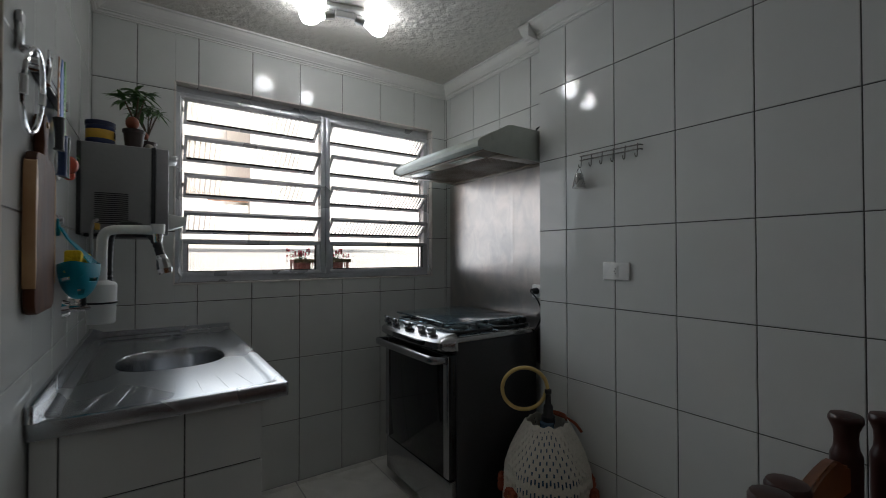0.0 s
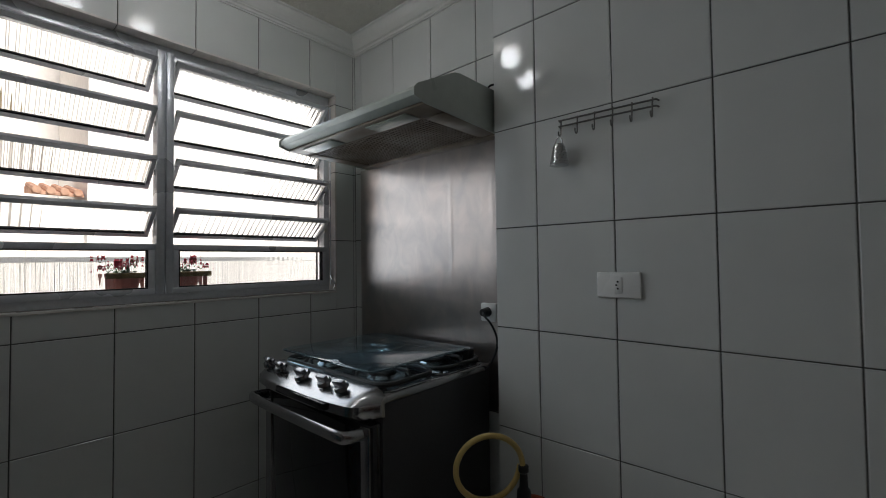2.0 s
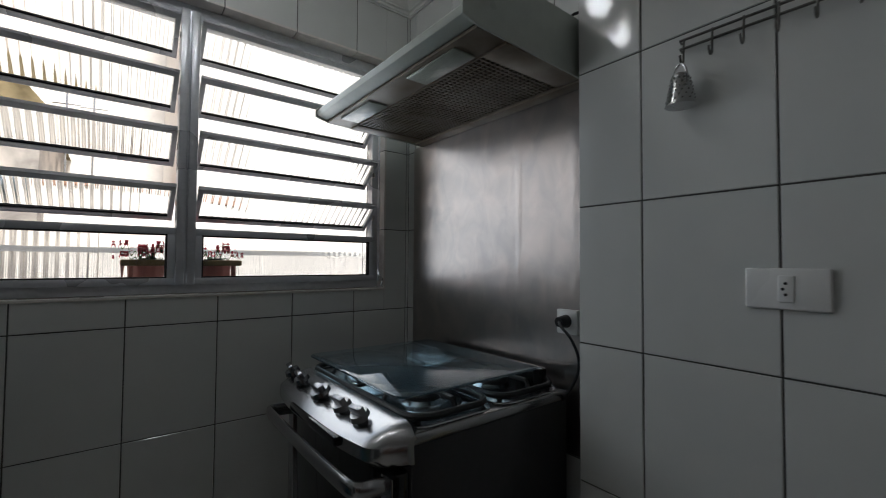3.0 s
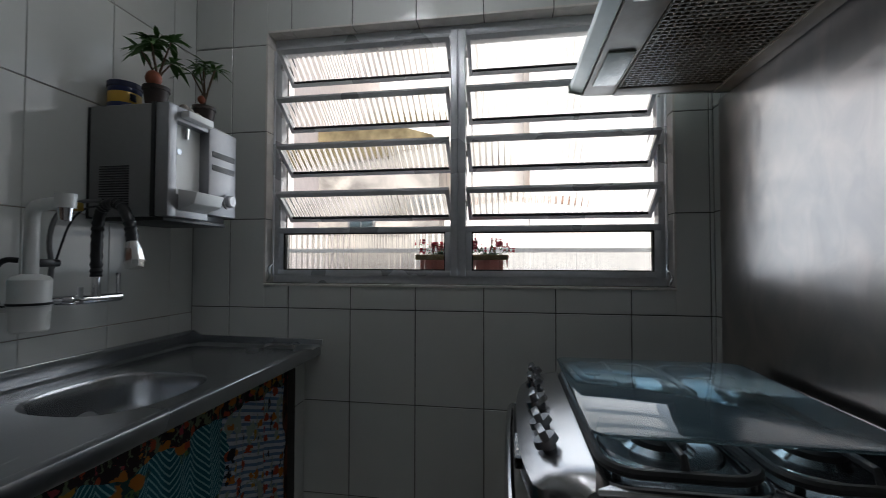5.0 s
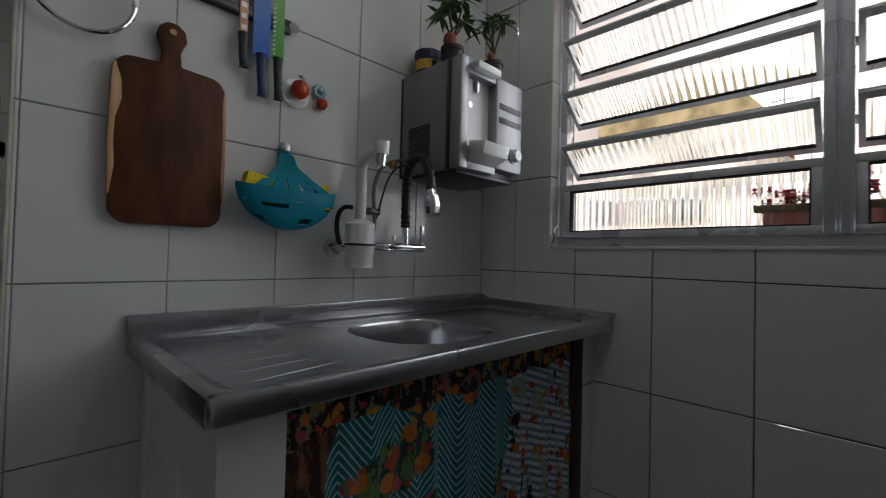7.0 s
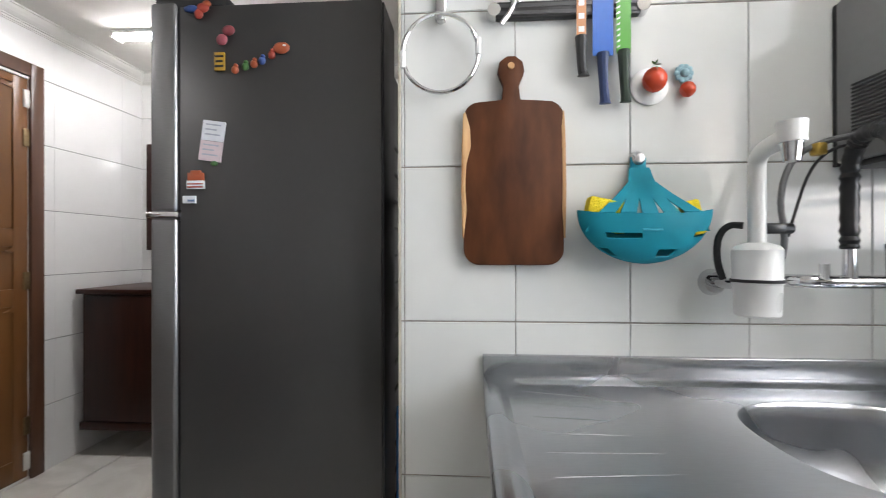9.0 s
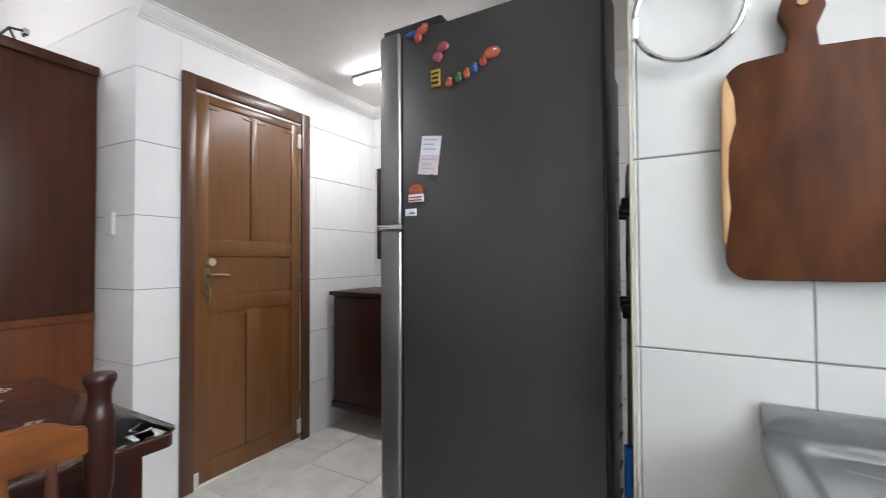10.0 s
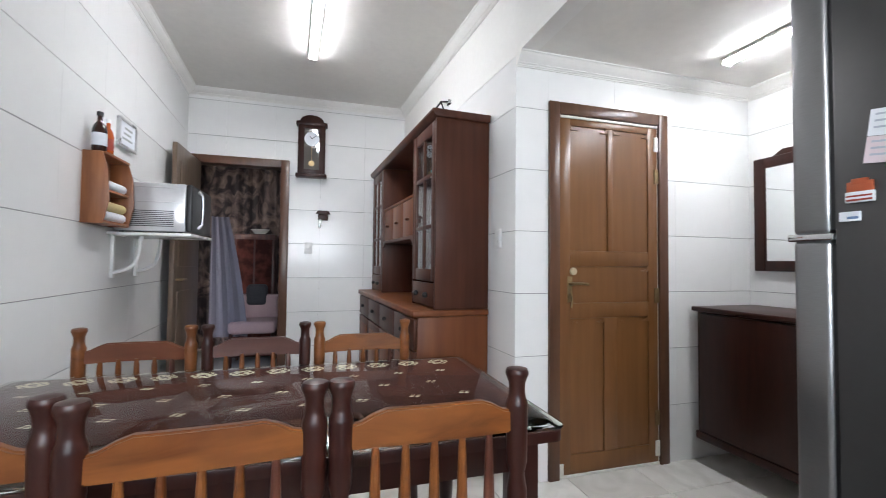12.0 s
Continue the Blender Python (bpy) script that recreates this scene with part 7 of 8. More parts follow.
for ya, yb in ((Y - 0.478, Y - 0.022), (Y - LEN + 0.022, Y - LEN + 0.478)):
    for z in (1.085, 1.42, 1.74):
        q = bm_new()
        box(q, X + 0.012, ya, z, X + D2 - 0.03, yb, z + 0.018)
        part("shelf", q, M_HUTCH, ht)
    q = bm_new()
    box(q, X + D2 - 0.02, ya + 0.004, 0.935, X + D2, yb - 0.004, 1.080, 0.004)
    d = part("small_drawer", q, M_HUTCH, ht)
    for dy in (0.13, 0.33):
        q = bm_new()
        ball(q, (X + D2 + 0.016, ya + dy, 1.005), 0.018)
        sub("knob", q, M_BLACK, d)
    q = bm_new()
    x0, x1, z0, z1 = X + D2 - 0.02, X + D2, 1.092, 2.075
    box(q, x0, ya + 0.003, z0, x1, ya + 0.065, z1, 0.003)
    box(q, x0, yb - 0.065, z0, x1, yb - 0.003, z1, 0.003)
    box(q, x0, ya + 0.065, z0, x1, yb - 0.065, z0 + 0.075, 0.003)
    box(q, x0, ya + 0.065, z1 - 0.075, x1, yb - 0.065, z1, 0.003)
    for z in (1.42, 1.74):
        box(q, x0, ya + 0.065, z, x1, yb - 0.065, z + 0.024, 0.002)
    box(q, x0, (ya + yb) / 2 - 0.012, z0 + 0.075, x1, (ya + yb) / 2 + 0.012, z1 - 0.075, 0.002)
    d = part("glazed_door", q, M_HUTCH, ht)
    q = bm_new()
    box(q, x0 + 0.008, ya + 0.06, z0 + 0.07, x0 + 0.011, yb - 0.06, z1 - 0.07)
    g = sub("pane", q, glass("cabinet_glass", (0.95, 0.97, 0.97), 0.0), d)
    g.visible_shadow = False
    for z in (1.105, 1.44, 1.76):
        for k in range(4):
            q = bm_new()
            yy = ya + 0.08 + k * 0.10
            lathe(q, (X + 0.22, yy, z), [(0.024, 0), (0.026, 0.002), (0.030, 0.09 + 0.02 * (k % 2)), (0.028, 0.09 + 0.02 * (k % 2)), (0.023, 0.006)], 12, cap=False)
            cup = tagged(single("cup", q, M_WHITE_P if (k + round(z * 10)) % 3 else paint("cup_teal", (0.10, 0.42, 0.46)), "white porcelain cup on a hutch shelf", "cup", "cups in the hutch"))
            cup.data.transform(Matrix.Translation((-X, -Y, 0)))
            cup.matrix_basis = pose(X, Y, 0, 0, 0, 3.3)
ya, yb = Y - LEN + 0.50, Y - 0.50
for z, m in ((1.40, M_HUTCH), (1.70, M_HUTCH_L)):
    q = bm_new()
    box(q, X + 0.012, ya, z - 0.022, X + D2 - 0.012, yb, z, 0.003)
    part("shelf", q, m, ht)
for k in range(3):
    w = (yb - ya) / 3
    q = bm_new()
    box(q, X + D2 - 0.035, ya + k * w + 0.004, 1.405, X + D2 - 0.015, ya + (k + 1) * w - 0.004, 1.674, 0.004)
    d = part("middle_drawer", q, M_HUTCH_L, ht)
    q = bm_new()
    ball(q, (X + D2 - 0.004, ya + (k + 0.5) * w, 1.53), 0.017, 1, 1.6, 0.8)
    sub("knob", q, M_HUTCH, d)
q = bm_new()
prism(q, [(ya, 1.340), (ya + 0.08, 1.378), (yb - 0.08, 1.378), (yb, 1.340), (yb, 1.40), (ya, 1.40)], X + D2 - 0.02, X + D2 - 0.004, "x")
part("valance", q, M_HUTCH, ht, "carved valance")
dv = root("metal_stand", (0.205, -1.25, 2.130), "small black folding stand on top of the hutch", "stand")
q = bm_new()
tube(q, [(0.255, -1.27, 2.134), (0.215, -1.24, 2.192), (0.160, -1.24, 2.200), (0.165, -1.26, 2.180)], 0.006, 8)
part("arm", q, M_BLACK, dv)
q = bm_new()
tube(q, [(0.215, -1.24, 2.192), (0.185, -1.255, 2.134)], 0.005, 8)
part("leg", q, M_BLACK, dv)
q = bm_new()
box(q, 0.150, -1.262, 2.186, 0.172, -1.232, 2.212, 0.003)
part("clamp", q, M_STEEL, dv)
sc = root("light_switch", (-0.116, -1.12, 1.30), "white wall switch beside the hutch", "switch")
q = bm_new()
box(q, -0.118, -1.135, 1.30, -0.100, -1.06, 1.41, 0.003)
part("plate", q, M_WHITE_P, sc)

# ---- far wall: clock, key holder, switch, doorway ----
ck = root("wall_clock", (0.985, YF, 2.06), "dark wooden pendulum wall clock with a glazed front", "clock")
cx0, cx1 = 0.862, 1.128
q = bm_new()
box(q, cx0, YF, 2.10, cx1, YF + 0.10, 2.60, 0.008)
part("case", q, M_MAHO, ck)
q = bm_new()
prism(q, [(cx0 - 0.02, 2.595), (cx1 + 0.02, 2.595), (cx1 + 0.02, 2.625), (cx1 - 0.015, 2.63)] + [((cx0 + cx1) / 2 + 0.115 * math.cos(a), 2.63 + 0.065 * math.sin(a)) for a in [math.pi * k / 10 for k in range(11)]] + [(cx0 + 0.015, 2.63), (cx0 - 0.02, 2.625)], YF, YF + 0.11, "y", 0.004)
part("crest", q, M_MAHO, ck, "arched carved crest")
q = bm_new()
box(q, cx0 - 0.02, YF, 2.065, cx1 + 0.02, YF + 0.11, 2.10, 0.010)
part("base", q, M_MAHO, ck)
q = bm_new()
box(q, cx0 + 0.06, YF + 0.098, 2.14, cx1 - 0.06, YF + 0.103, 2.56)
part("front_glass", q, surface("dark_clock_glass", (0.10, 0.09, 0.08), 0.03, vary=0.05, grain=10, bump=0, spec=0.9), ck, "glossy glass front")
q = bm_new()
lathe(q, ((cx0 + cx1) / 2, YF + 0.103, 2.45), [(0.072, 0), (0.072, 0.003), (0.0, 0.003)], 28, "y", cap=False)
dial = part("dial", q, M_PAPER, ck, "pale round dial")
for a, l_ in ((1.0, 0.035), (2.4, 0.05)):
    q = bm_new()
    rod(q, ((cx0 + cx1) / 2, YF + 0.107, 2.45), ((cx0 + cx1) / 2 + l_ * math.cos(a), YF + 0.107, 2.45 + l_ * math.sin(a)), 0.003, seg=6)
    sub("clock_hand", q, M_BLACK, dial)
q = bm_new()
rod(q, ((cx0 + cx1) / 2, YF + 0.104, 2.37), ((cx0 + cx1) / 2, YF + 0.104, 2.22), 0.003, seg=6)
lathe(q, ((cx0 + cx1) / 2, YF + 0.103, 2.20), [(0.028, 0), (0.028, 0.004), (0.0, 0.005)], 18, "y", cap=False)
part("pendulum", q, M_BRASS, ck, "brass pendulum")
kh = root("key_holder", (0.87, YF, 1.64), "small dark wooden house-shaped key holder", "key holder")
q = bm_new()
box(q, 0.82, YF, 1.635, 0.92, YF + 0.02, 1.70, 0.004)
part("board", q, M_MAHO, kh)
q = bm_new()
prism(q, [(0.795, 1.70), (0.945, 1.70), (0.92, 1.735), (0.82, 1.735)], YF, YF + 0.035, "y", 0.003)
part("roof", q, M_MAHO, kh)
for x in (0.84, 0.87, 0.90):
    q = bm_new()
    tube(q, [(x, YF + 0.02, 1.65), (x, YF + 0.032, 1.645), (x, YF + 0.034, 1.655)], 0.002, 6)
    part("hook", q, M_BRASS, kh)
ky = root("keys", (0.87, YF + 0.03, 1.56), "bunch of steel keys hanging from the holder", "keys")
q = bm_new()
box(q, 0.888, YF + 0.028, 1.56, 0.908, YF + 0.031, 1.645, 0.001)
box(q, 0.893, YF + 0.032, 1.55, 0.915, YF + 0.035, 1.60, 0.001)
part("key", q, M_STEEL, ky)
sw = root("light_switch", (1.01, YF, 1.29), "white wall switch beside the doorway", "switch")
q = bm_new()
box(q, 0.972, YF, 1.285, 1.048, YF + 0.009, 1.402, 0.003)
part("plate", q, M_WHITE_P, sw)
q = bm_new()
box(q, 0.996, YF + 0.008, 1.325, 1.024, YF + 0.013, 1.362, 0.002)
part("rocker", q, M_WHITE_P, sw)

d2 = root("door_2", ((OX0 + OX1) / 2, YF, 0), "dark wooden doorway with its door standing open", "door", kind="structure")
for x0, z0, x1, z1 in ((OX0 - 0.078, 0, OX0 + 0.004, OZ + 0.075), (OX1 - 0.004, 0, OX1 + 0.06, OZ + 0.075), (OX0 + 0.004, OZ - 0.004, OX1 - 0.004, OZ + 0.075)):
    q = bm_new()
    box(q, x0, YF - 0.142, z0, x1, YF + 0.016, z1, 0.005)
    part("door_frame", q, M_FRAMEW, d2, "dark varnished door frame")
q = bm_new()
M_DOOR2 = two_tone("grey_brown_door", (0.10, 0.068, 0.046), (0.17, 0.12, 0.085), 0.35, 2.5, (10, 10, 0.8), "noise", 0.05, (0.3, 0.7))
box(q, 2.005, YF + 0.03, 0.01, 2.040, YF + 0.76, OZ - 0.01, 0.004)
lf2 = part("leaf", q, M_DOOR2, d2, "open wooden leaf")
for z0, z1 in ((0.15, 0.95), (1.15, 2.02)):
    q = bm_new()
    box(q, 1.999, YF + 0.12, z0, 2.007, YF + 0.67, z1, 0.004)
    sub("panel", q, M_DOOR2, lf2)
q = bm_new()
rod(q, (2.008, YF + 0.70, 1.05), (1.955, YF + 0.70, 1.05), 0.009, seg=10)
tube(q, [(1.957, YF + 0.70, 1.05), (1.955, YF + 0.66, 1.052), (1.955, YF + 0.60, 1.048)], 0.008, 8, 1)
sub("handle", q, M_BRASS, lf2)

# room beyond the doorway
M_DRAPE = two_tone("dark_flowered_drape", (0.040, 0.030, 0.032), (0.30, 0.22, 0.19), 0.85, 3.6, bump=0.2, contrast=(0.42, 0.66), distortion=1.6)
dp = root("drape", (1.6, -5.05, 0.1), "dark flowered drape hanging in the room beyond", "curtain")
q = bm_new()
g = []
for j in range(9):
    g.append([q.verts.new((0.75 + 1.7 * i / 90, -5.08 + 0.03 * math.sin(i * 0.9 + 0.6 * math.sin(i * 0.21)), 0.05 + 2.5 * j / 8)) for i in range(91)])
for j in range(8):
    for i in range(90):
        q.faces.new((g[j][i], g[j][i + 1], g[j + 1][i + 1], g[j + 1][i]))
r = bmesh.ops.extrude_face_region(q, geom=q.faces[:])
bmesh.ops.translate(q, verts=[v for v in r["geom"] if isinstance(v, bmesh.types.BMVert)], vec=(0, -0.004, 0))
bmesh.ops.recalc_face_normals(q, faces=q.faces)
part("cloth", q, M_DRAPE, dp)
M_LILAC = surface("pale_lilac_cloth", (0.19, 0.185, 0.23), 0.9, vary=0.08, grain=60, bump=0.3)
hc = root("hanging_cloth", (2.0, -4.05, 0.6), "pale lilac cloth hanging beside the doorway", "cloth")
q = bm_new()
g = []
for j in range(9):
    z = 0.35 + 1.35 * j / 8
    wd = 0.40 * (1 - 0.55 * (j / 8) ** 1.4)
    g.append([q.verts.new((2.06 - wd * i / 16, -4.05 + 0.02 * math.sin(i * 1.3), z)) for i in range(17)])
for j in range(8):
    for i in range(16):
        q.faces.new((g[j][i], g[j][i + 1], g[j + 1][i + 1], g[j + 1][i]))
r = bmesh.ops.extrude_face_region(q, geom=q.faces[:])
bmesh.ops.translate(q, verts=[v for v in r["geom"] if isinstance(v, bmesh.types.BMVert)], vec=(0, -0.006, 0))
bmesh.ops.recalc_face_normals(q, faces=q.faces)
part("cloth", q, M_LILAC, hc)
M_CABR = two_tone("dull_red_brown_front", (0.045, 0.010, 0.008), (0.12, 0.032, 0.024), 0.75, 9, (1, 1, 1), "noise", 0.2, (0.4, 0.62), spec=0.2)
rc = root("cabinet", (1.70, -4.75, 0), "dark red-brown cabinet in the room beyond", "cabinet")
q = bm_new()
box(q, 1.44, -4.98, 0.0, 1.92, -4.60, 1.55, 0.01)
part("body", q, two_tone("red_brown_cabinet", (0.06, 0.014, 0.010), (0.11, 0.030, 0.018), 0.35, 3, (8, 8, 1)), rc)
for y, x in ((0, 1.47), (1, 1.69)):
    q = bm_new()
    box(q, x, -4.602, 0.08, x + 0.20, -4.588, 1.48, 0.004)
    d = part("door", q, M_CABR, rc)
    q = bm_new()
    ball(q, (x + (0.18 if y == 0 else 0.02), -4.58, 0.85), 0.012)
    sub("knob", q, M_BRASS, d)
bo = root("bowl", (1.64, -4.78, 1.55), "pale bowl standing on the far cabinet", "bowl")
q = bm_new()
lathe(q, (1.64, -4.78, 1.55), [(0.05, 0), (0.06, 0.01), (0.12, 0.07), (0.115, 0.07), (0.05, 0.015)], 20, cap=False)
part("bowl", q, M_WHITE_P, bo)
ac = root("armchair", (1.60, -4.20, 0), "pale pink cushioned chair with a dark throw in the room beyond", "chair")
M_PINKC = surface("dusty_pink_fabric", (0.50, 0.36, 0.38), 0.9, vary=0.08, grain=90, bump=0.4)
q = bm_new()
box(q, 1.36, -4.45, 0.38, 1.86, -3.98, 0.52, 0.04, 3)
part("seat_cushion", q, M_PINKC, ac)
q = bm_new()
box(q, 1.36, -4.52, 0.42, 1.86, -4.40, 0.80, 0.04, 3)
part("backrest", q, M_PINKC, ac)
q = bm_new()
box(q, 1.50, -4.535, 0.66, 1.74, -4.38, 0.92, 0.05, 4)
part("throw", q, surface("dark_grey_throw", (0.06, 0.06, 0.07), 0.95, vary=0.2, grain=80, bump=0.5), ac, "dark grey throw")
for x in (1.39, 1.83):
    for y in (-4.46, -4.02):
        q = bm_new()
        rod(q, (x, y, 0), (x, y, 0.40), 0.018, 0.022)
        part("leg", q, M_WOODD, ac)

# ---- dining room's outer wall: microwave on brackets, bottle rack, picture ----
def ex(y):
    return EX0 + (EX1 - EX0) * (0.3 - y) / (0.3 - YF)


M_MW = surface("white_microwave_enamel", (0.66, 0.66, 0.67), 0.18, 0.35, vary=0.03, grain=40, bump=0.02)
mwx1 = ex(-1.8) - 0.03
mw = root("microwave", (1.75, -1.83, 1.365), "silver-white microwave oven on a wall bracket", "microwave")
q = bm_new()
box(q, mwx1 - 0.36, -2.06, 1.372, mwx1, -1.60, 1.655, 0.008, 3)
part("case", q, M_MW, mw)
q = bm_new()
box(q, mwx1 - 0.395, -2.06, 1.374, mwx1 - 0.36, -1.60, 1.653, 0.010, 3)
f_ = part("front", q, M_BLACK, mw, "black glass front")
q = bm_new()
tube(q, [(mwx1 - 0.40, -1.72, 1.40), (mwx1 - 0.425, -1.72, 1.43), (mwx1 - 0.425, -1.72, 1.60), (mwx1 - 0.40, -1.72, 1.63)], 0.009, 10, 1)
sub("handle", q, M_STEEL, f_)
for k in range(9):
    q = bm_new()
    box(q, mwx1 - 0.30, -1.601, 1.400 + k * 0.011, mwx1 - 0.03, -1.5985, 1.405 + k * 0.011)
    part("vent_slot", q, M_STOVE_SIDE, mw)
q = bm_new()
for z in (1.625, 1.54):
    box(q, mwx1 - 0.345, -1.6005, z, mwx1 - 0.015, -1.597, z + 0.008, 0.002)
part("pressed_rib", q, M_MW, mw)
for x in (mwx1 - 0.33, mwx1 - 0.03):
    for y in (-2.03, -1.63):
        q = bm_new()
        rod(q, (x, y, 1.362), (x, y, 1.374), 0.012)
        part("foot", q, M_BLACK, mw)
br = root("wall_bracket", (1.9, -1.83, 1.2), "white metal bracket shelf holding the microwave", "bracket")
q = bm_new()
box(q, mwx1 - 0.40, -2.07, 1.345, ex(-1.8), -1.57, 1.362, 0.003)
part("shelf", q, M_WHITE_P, br)
for y in (-1.64, -2.02):
    q = bm_new()
    box(q, ex(y) - 0.018, y - 0.014, 1.10, ex(y) - 0.001, y + 0.014, 1.345, 0.003)
    tube(q, [(ex(y) - 0.012, y, 1.13), (ex(y) - 0.08, y, 1.15), (ex(y) - 0.13, y, 1.19), (ex(y) - 0.15, y, 1.345)], 0.011, 8, 1)
    part("arm", q, M_WHITE_P, br)
M_RACK = two_tone("orange_brown_rack", (0.22, 0.075, 0.026), (0.34, 0.13, 0.05), 0.4, 3, (8, 8, 1), "noise", 0.05)
rk = root("wall_rack", (1.99, -1.42, 1.385), "orange-brown wooden wall rack holding rolled cloths and bottles", "rack")
rx1 = ex(-1.45) - 0.001
q = bm_new()
prism(q, [(rx1, 1.385), (rx1 - 0.10, 1.385), (rx1 - 0.125, 1.50), (rx1 - 0.115, 1.66), (rx1 - 0.09, 1.745), (rx1, 1.745)], -1.272, -1.258, "y", 0.003)
part("side", q, M_RACK, rk)
q = bm_new()
prism(q, [(rx1, 1.385), (rx1 - 0.10, 1.385), (rx1 - 0.125, 1.50), (rx1 - 0.115, 1.66), (rx1 - 0.09, 1.745), (rx1, 1.745)], -1.572, -1.558, "y", 0.003)
part("side", q, M_RACK, rk)
for z in (1.39, 1.55, 1.735):
    q = bm_new()
    box(q, rx1 - 0.10, -1.558, z, rx1, -1.272, z + 0.012)
    part("shelf", q, M_RACK, rk)
q = bm_new()
box(q, rx1 - 0.008, -1.558, 1.402, rx1, -1.272, 1.735)
part("back", q, M_RACK, rk)
for z, m, l_ in ((1.402, M_PAPER, "white rolled cloth in the wall rack"), (1.452, paint("straw_yellow", (0.60, 0.48, 0.22), 0.8), "straw yellow rolled cloth in the wall rack"), (1.562, M_PAPER, "white rolled cloth in the wall rack")):
    ro = root("cloth_roll", (rx1 - 0.07, -1.41, z), l_, "cloth", "rolled cloths")
    q = bm_new()
    lathe(q, (rx1 - 0.075, -1.535, z + 0.026), [(0.018, 0), (0.026, 0.008), (0.027, 0.12), (0.026, 0.23), (0.017, 0.24)], 14, "y")
    part("roll", q, m, ro)
for y, c, h, r_, l_ in ((-1.31, (0.035, 0.012, 0.008), 0.20, 0.032, "dark brown bottle on the wall rack"), (-1.40, (0.55, 0.12, 0.03), 0.19, 0.026, "orange bottle with a white cap on the wall rack")):
    bt = root("bottle", (rx1 - 0.055, y, 1.747), l_, "bottle", "bottles on the rack")
    q = bm_new()
    lathe(q, (rx1 - 0.055, y, 1.747), [(r_ * 0.9, 0), (r_, 0.006), (r_, h * 0.55), (r_ * 0.8, h * 0.68), (r_ * 0.38, h * 0.78), (r_ * 0.36, h * 0.92)], 18)
    part("bottle_body", q, surface("bottle_glass", c, 0.12, vary=0.05, grain=20, bump=0), bt)
    q = bm_new()
    lathe(q, (rx1 - 0.055, y, 1.747 + h * 0.92), [(r_ * 0.45, 0), (r_ * 0.45, h * 0.10), (r_ * 0.3, h * 0.11)], 14)
    part("cap", q, M_BLACK if c[0] < 0.1 else M_WHITE_P, bt)
    q = bm_new()
    lathe(q, (rx1 - 0.055, y, 1.747 + h * 0.15), [(r_ + 0.0006, 0), (r_ + 0.0006, h * 0.32)], 18, cap=False)
    part("bottle_label", q, M_PAPER if c[0] < 0.1 else M_RED, bt, "paper label")
pc = root("picture", (2.03, -1.78, 1.88), "small framed pale print on the tiles", "picture")
px1 = ex(-1.78) - 0.001
for y0, z0, y1, z1 in ((-1.905, 1.875, -1.655, 1.890), (-1.905, 2.030, -1.655, 2.045), (-1.905, 1.890, -1.890, 2.030), (-1.670, 1.890, -1.655, 2.030)):
    q = bm_new()
    box(q, px1 - 0.026, y0, z0, px1 - 0.004, y1, z1, 0.002)
    part("frame", q, M_STEEL, pc)
q = bm_new()
box(q, px1 - 0.016, -1.890, 1.890, px1 - 0.010, -1.670, 2.030)
part("print", q, M_PAPER, pc, "pale print")
q = bm_new()
for k_, (y0_, y1_) in enumerate(((-1.85, -1.71), (-1.83, -1.73), (-1.85, -1.74))):
    box(q, px1 - 0.0165, y0_, 1.925 + 0.032 * k_, px1 - 0.0155, y1_, 1.938 + 0.032 * k_)
part("motif", q, paint("grey_motif", (0.35, 0.37, 0.36), 0.8), pc, "grey motif")

# ---- wall and floor tiles ----
TILE_MESH = {}


def tile_mesh(key, rects, material, eu=0.0015):
    """Tile of one or more joined rectangles (u0, v0, u1, v1) in its own plane, face towards +z."""
    if key in TILE_MESH:
        return TILE_MESH[key]
    q = bm_new()
    for u0, v0, u1, v1 in rects:
        e = 0.0015
        lo = [q.verts.new(p) for p in ((u0, v0, 0), (u1, v0, 0), (u1, v1, 0), (u0, v1, 0))]
        mid = [q.verts.new((p.co.x, p.co.y, T - e)) for p in lo]
        ins = [q.verts.new((x, y, T)) for x, y in ((u0 + eu, v0 + e), (u1 - eu, v0 + e), (u1 - eu, v1 - e), (u0 + eu, v1 - e))]
        for a, b in ((lo, mid), (mid, ins)):
            for i in range(4):
                q.faces.new((a[i], a[(i + 1) % 4], b[(i + 1) % 4], b[i]))
        q.faces.new(ins)
    TILE_MESH[key] = mesh_of("tile", q, material, smooth=False)
    return TILE_MESH[key]


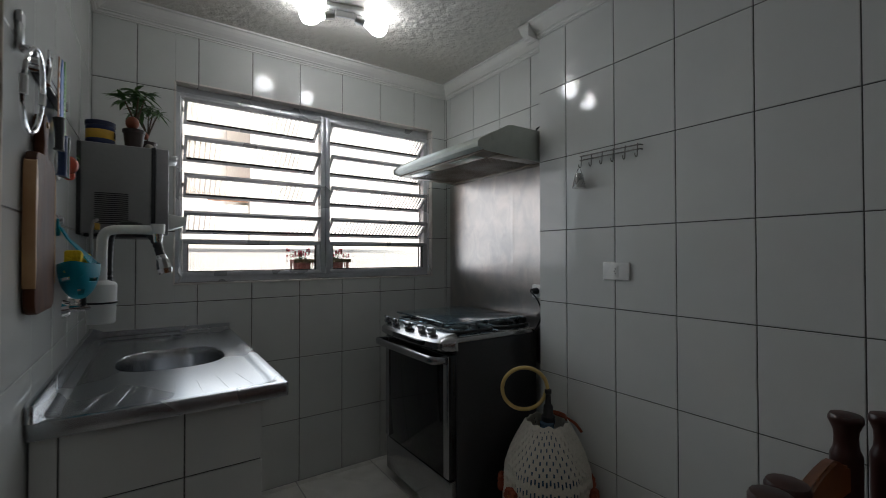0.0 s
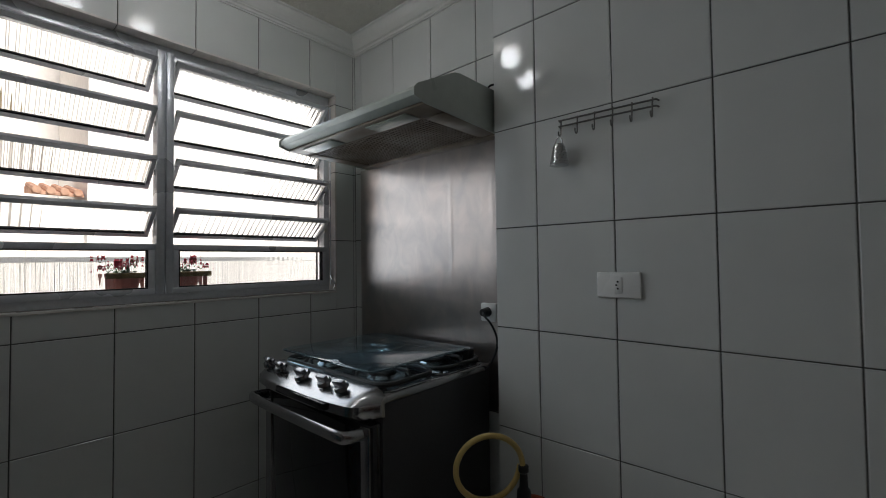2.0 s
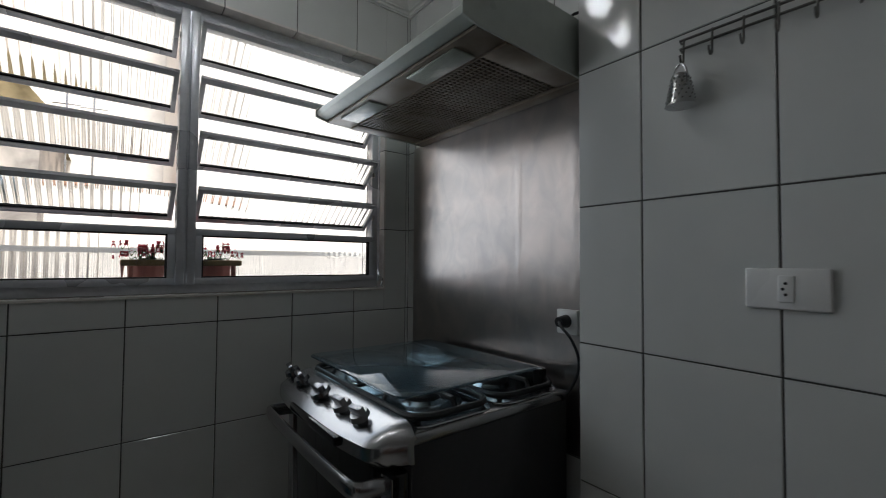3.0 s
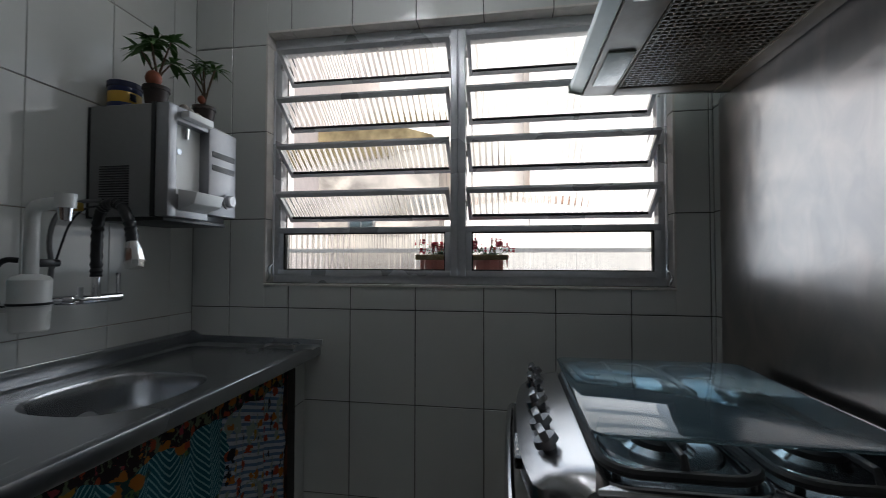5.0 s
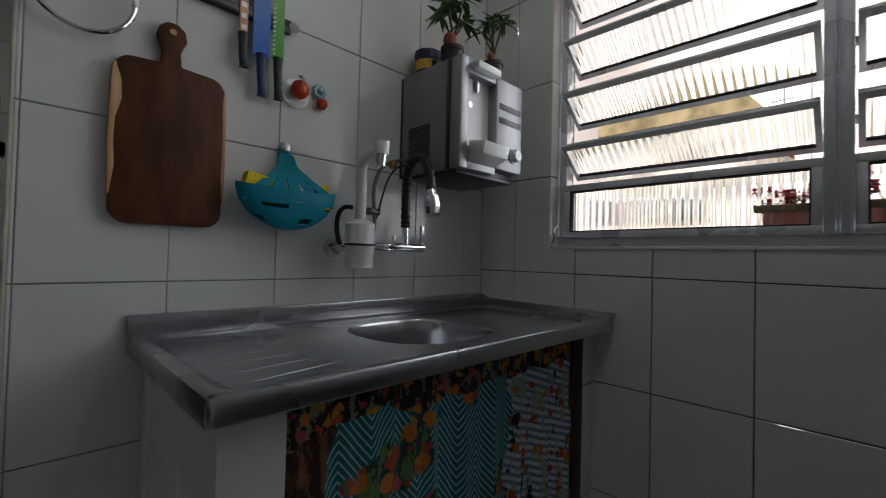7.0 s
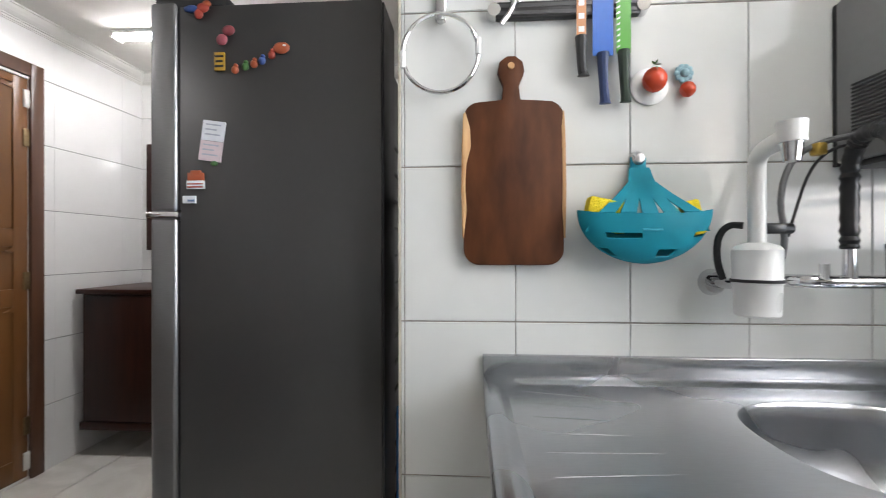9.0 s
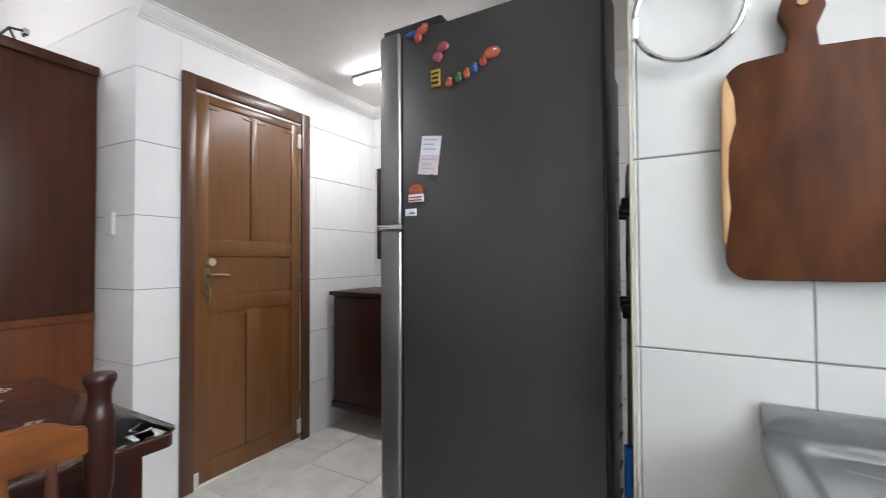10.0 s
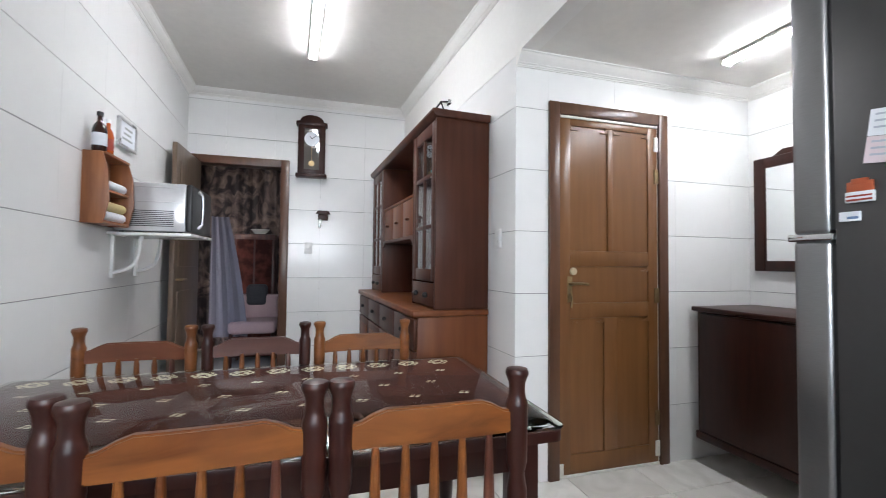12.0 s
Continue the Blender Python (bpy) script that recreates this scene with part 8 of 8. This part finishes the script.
def tiles(parent, origin, u_way, v_way, u0, u1, v0, v1, du, dv, pu, pv, material, gap=0.0035, gap_u=None, holes=()):
    """Lay tiles over a rectangle of a surface. origin: world point of (0, 0); pu, pv: where a joint lies; holes: rectangles left free."""
    u_way, v_way = Vector(u_way).normalized(), Vector(v_way).normalized()
    nrm = u_way.cross(v_way)
    basis = Matrix((u_way, v_way, nrm)).transposed().to_4x4()
    rnd = random.Random(parent.name)
    g = gap / 2
    gu = g if gap_u is None else gap_u / 2
    i0, j0 = math.floor((u0 - pu) / du), math.floor((v0 - pv) / dv)
    for i in range(i0, math.ceil((u1 - pu) / du)):
        for j in range(j0, math.ceil((v1 - pv) / dv)):
            a, b = max(pu + i * du + gu, u0), min(pu + (i + 1) * du - gu, u1)
            c, d = max(pv + j * dv + g, v0), min(pv + (j + 1) * dv - g, v1)
            if b - a < 0.006 or d - c < 0.006:
                continue
            rects = [(a, c, b, d)]
            for h in holes:
                nxt = []
                for r in rects:
                    if h[0] >= r[2] or h[2] <= r[0] or h[1] >= r[3] or h[3] <= r[1]:
                        nxt.append(r)
                        continue
                    x0, x1 = max(h[0], r[0]), min(h[2], r[2])
                    nxt += [q for q in ((r[0], r[1], x0, r[3]), (x1, r[1], r[2], r[3]), (x0, r[1], x1, h[1]), (x0, h[3], x1, r[3])) if q[2] - q[0] > 0.004 and q[3] - q[1] > 0.004]
                rects = nxt
            if not rects:
                continue
            cu, cv = (a + b) / 2, (c + d) / 2
            loc = [tuple(round(w, 4) for w in (r[0] - cu, r[1] - cv, r[2] - cu, r[3] - cv)) for r in rects]
            me = tile_mesh((material.name, *loc), loc, material, 0.0015 if gu > 0.0005 else 0.0002)
            lean = 0.12 if gu > 0.0005 else 0.03
            ob = new("tile", me)
            place = Vector(origin) + u_way * cu + v_way * cv + nrm * (-T + rnd.uniform(-0.0003, 0.0003) * (1 if gu > 0.0005 else 0.1))
            ob.parent = parent
            ob.matrix_basis = Matrix.Translation(place) @ basis @ pose(0, 0, 0, rnd.uniform(-lean, lean), rnd.uniform(-lean, lean), 0)


Z = (0, 0, 1)
# window wall: u runs to -x so that the face looks to -y
tiles(wall_north, (0, YW, 0), (1, 0, 0), Z, 0, XN, 0, ZK, 0.2515, 0.3465, 0.667, 1.039, M_TILE, holes=[(WX0, WZ0, WX1, WZ1)])
tiles(wall_sink, (XS, 0, 0), (0, 1, 0), Z, 1.213, YW, 0, ZK, 0.2475, 0.346, 1.468, 1.015, M_TILE, 0.003, 0.0016)
tiles(wall_east, (XR, 0, 0), (0, -1, 0), Z, -1.612, -0.30, 0, ZK, 0.2535, 0.3475, -1.193, 1.0405, M_TILE)
tiles(wall_niche, (XN, 0, 0), (0, -1, 0), Z, -YW, -1.612, 0, ZK, 0.2515, 0.3475, -2.52, 1.0405, M_TILE)
tiles(wall_door, (0, YD, 0), (-1, 0, 0), Z, -HX0, 1.844, 0, ZC, 0.45, 0.3475, 0.326, 1.0405, M_TILE_D, 0.003, 0.0004, holes=[(-DX1, 0, -DX0, DZ)])
tiles(wall_mirror, (-1.844, 0, 0), (0, 1, 0), Z, YD, 1.3, 0, ZC, 0.45, 0.3475, YD, 1.0405, M_TILE_D, 0.003, 0.0004)
tiles(wall_fridge, (0, 1.30, 0), (1, 0, 0), Z, -1.844, -0.13, 0, ZC, 0.45, 0.3475, -0.13, 1.0405, M_TILE_D, 0.003, 0.0004)
d = Vector((HX1 - HX0, YF - YD, 0))
tiles(wall_hutch, (HX0, YD, 0), -d, Z, -d.length, 0, 0, 2.37, 0.45, 0.3475, 0, 1.0405, M_TILE_D, 0.003, 0.0004)
d = Vector((EX1 - EX0, YF - 0.3, 0))
tiles(wall_dining, (EX0, 0.30, 0), d, Z, 0, d.length, 0, ZD, 0.45, 0.3475, 0, 1.0405, M_TILE_D, 0.003, 0.0004)
tiles(wall_far, (0, YF, 0), (1, 0, 0), Z, -0.0, 2.14, 0, ZD, 0.45, 0.3475, 0.9, 1.0405, M_TILE_D, 0.003, 0.0004, holes=[(OX0, 0, OX1, OZ)])
tiles(floor, (0, 0, 0), (1, 0, 0), (0, 1, 0), -1.844, 2.12, YF, YW, 0.45, 0.45, -0.9, -0.62, M_FLOOR, 0.004)
tiles(SUPPORT, (0, 1.430, 0), (1, 0, 0), Z, T, 0.490, 0, 0.864, 0.2475, 0.346, 0.30, 0.69, M_TILE)
tiles(SUPPORT, (0.490, 0, 0), (0, 1, 0), Z, 1.430, 1.530, 0, 0.864, 0.2475, 0.346, 1.43, 0.69, M_TILE)
tiles(SUPPORT_2, (0.490, 0, 0), (0, 1, 0), Z, 2.500, 2.568, 0, 0.864, 0.2475, 0.346, 2.50, 0.69, M_TILE)
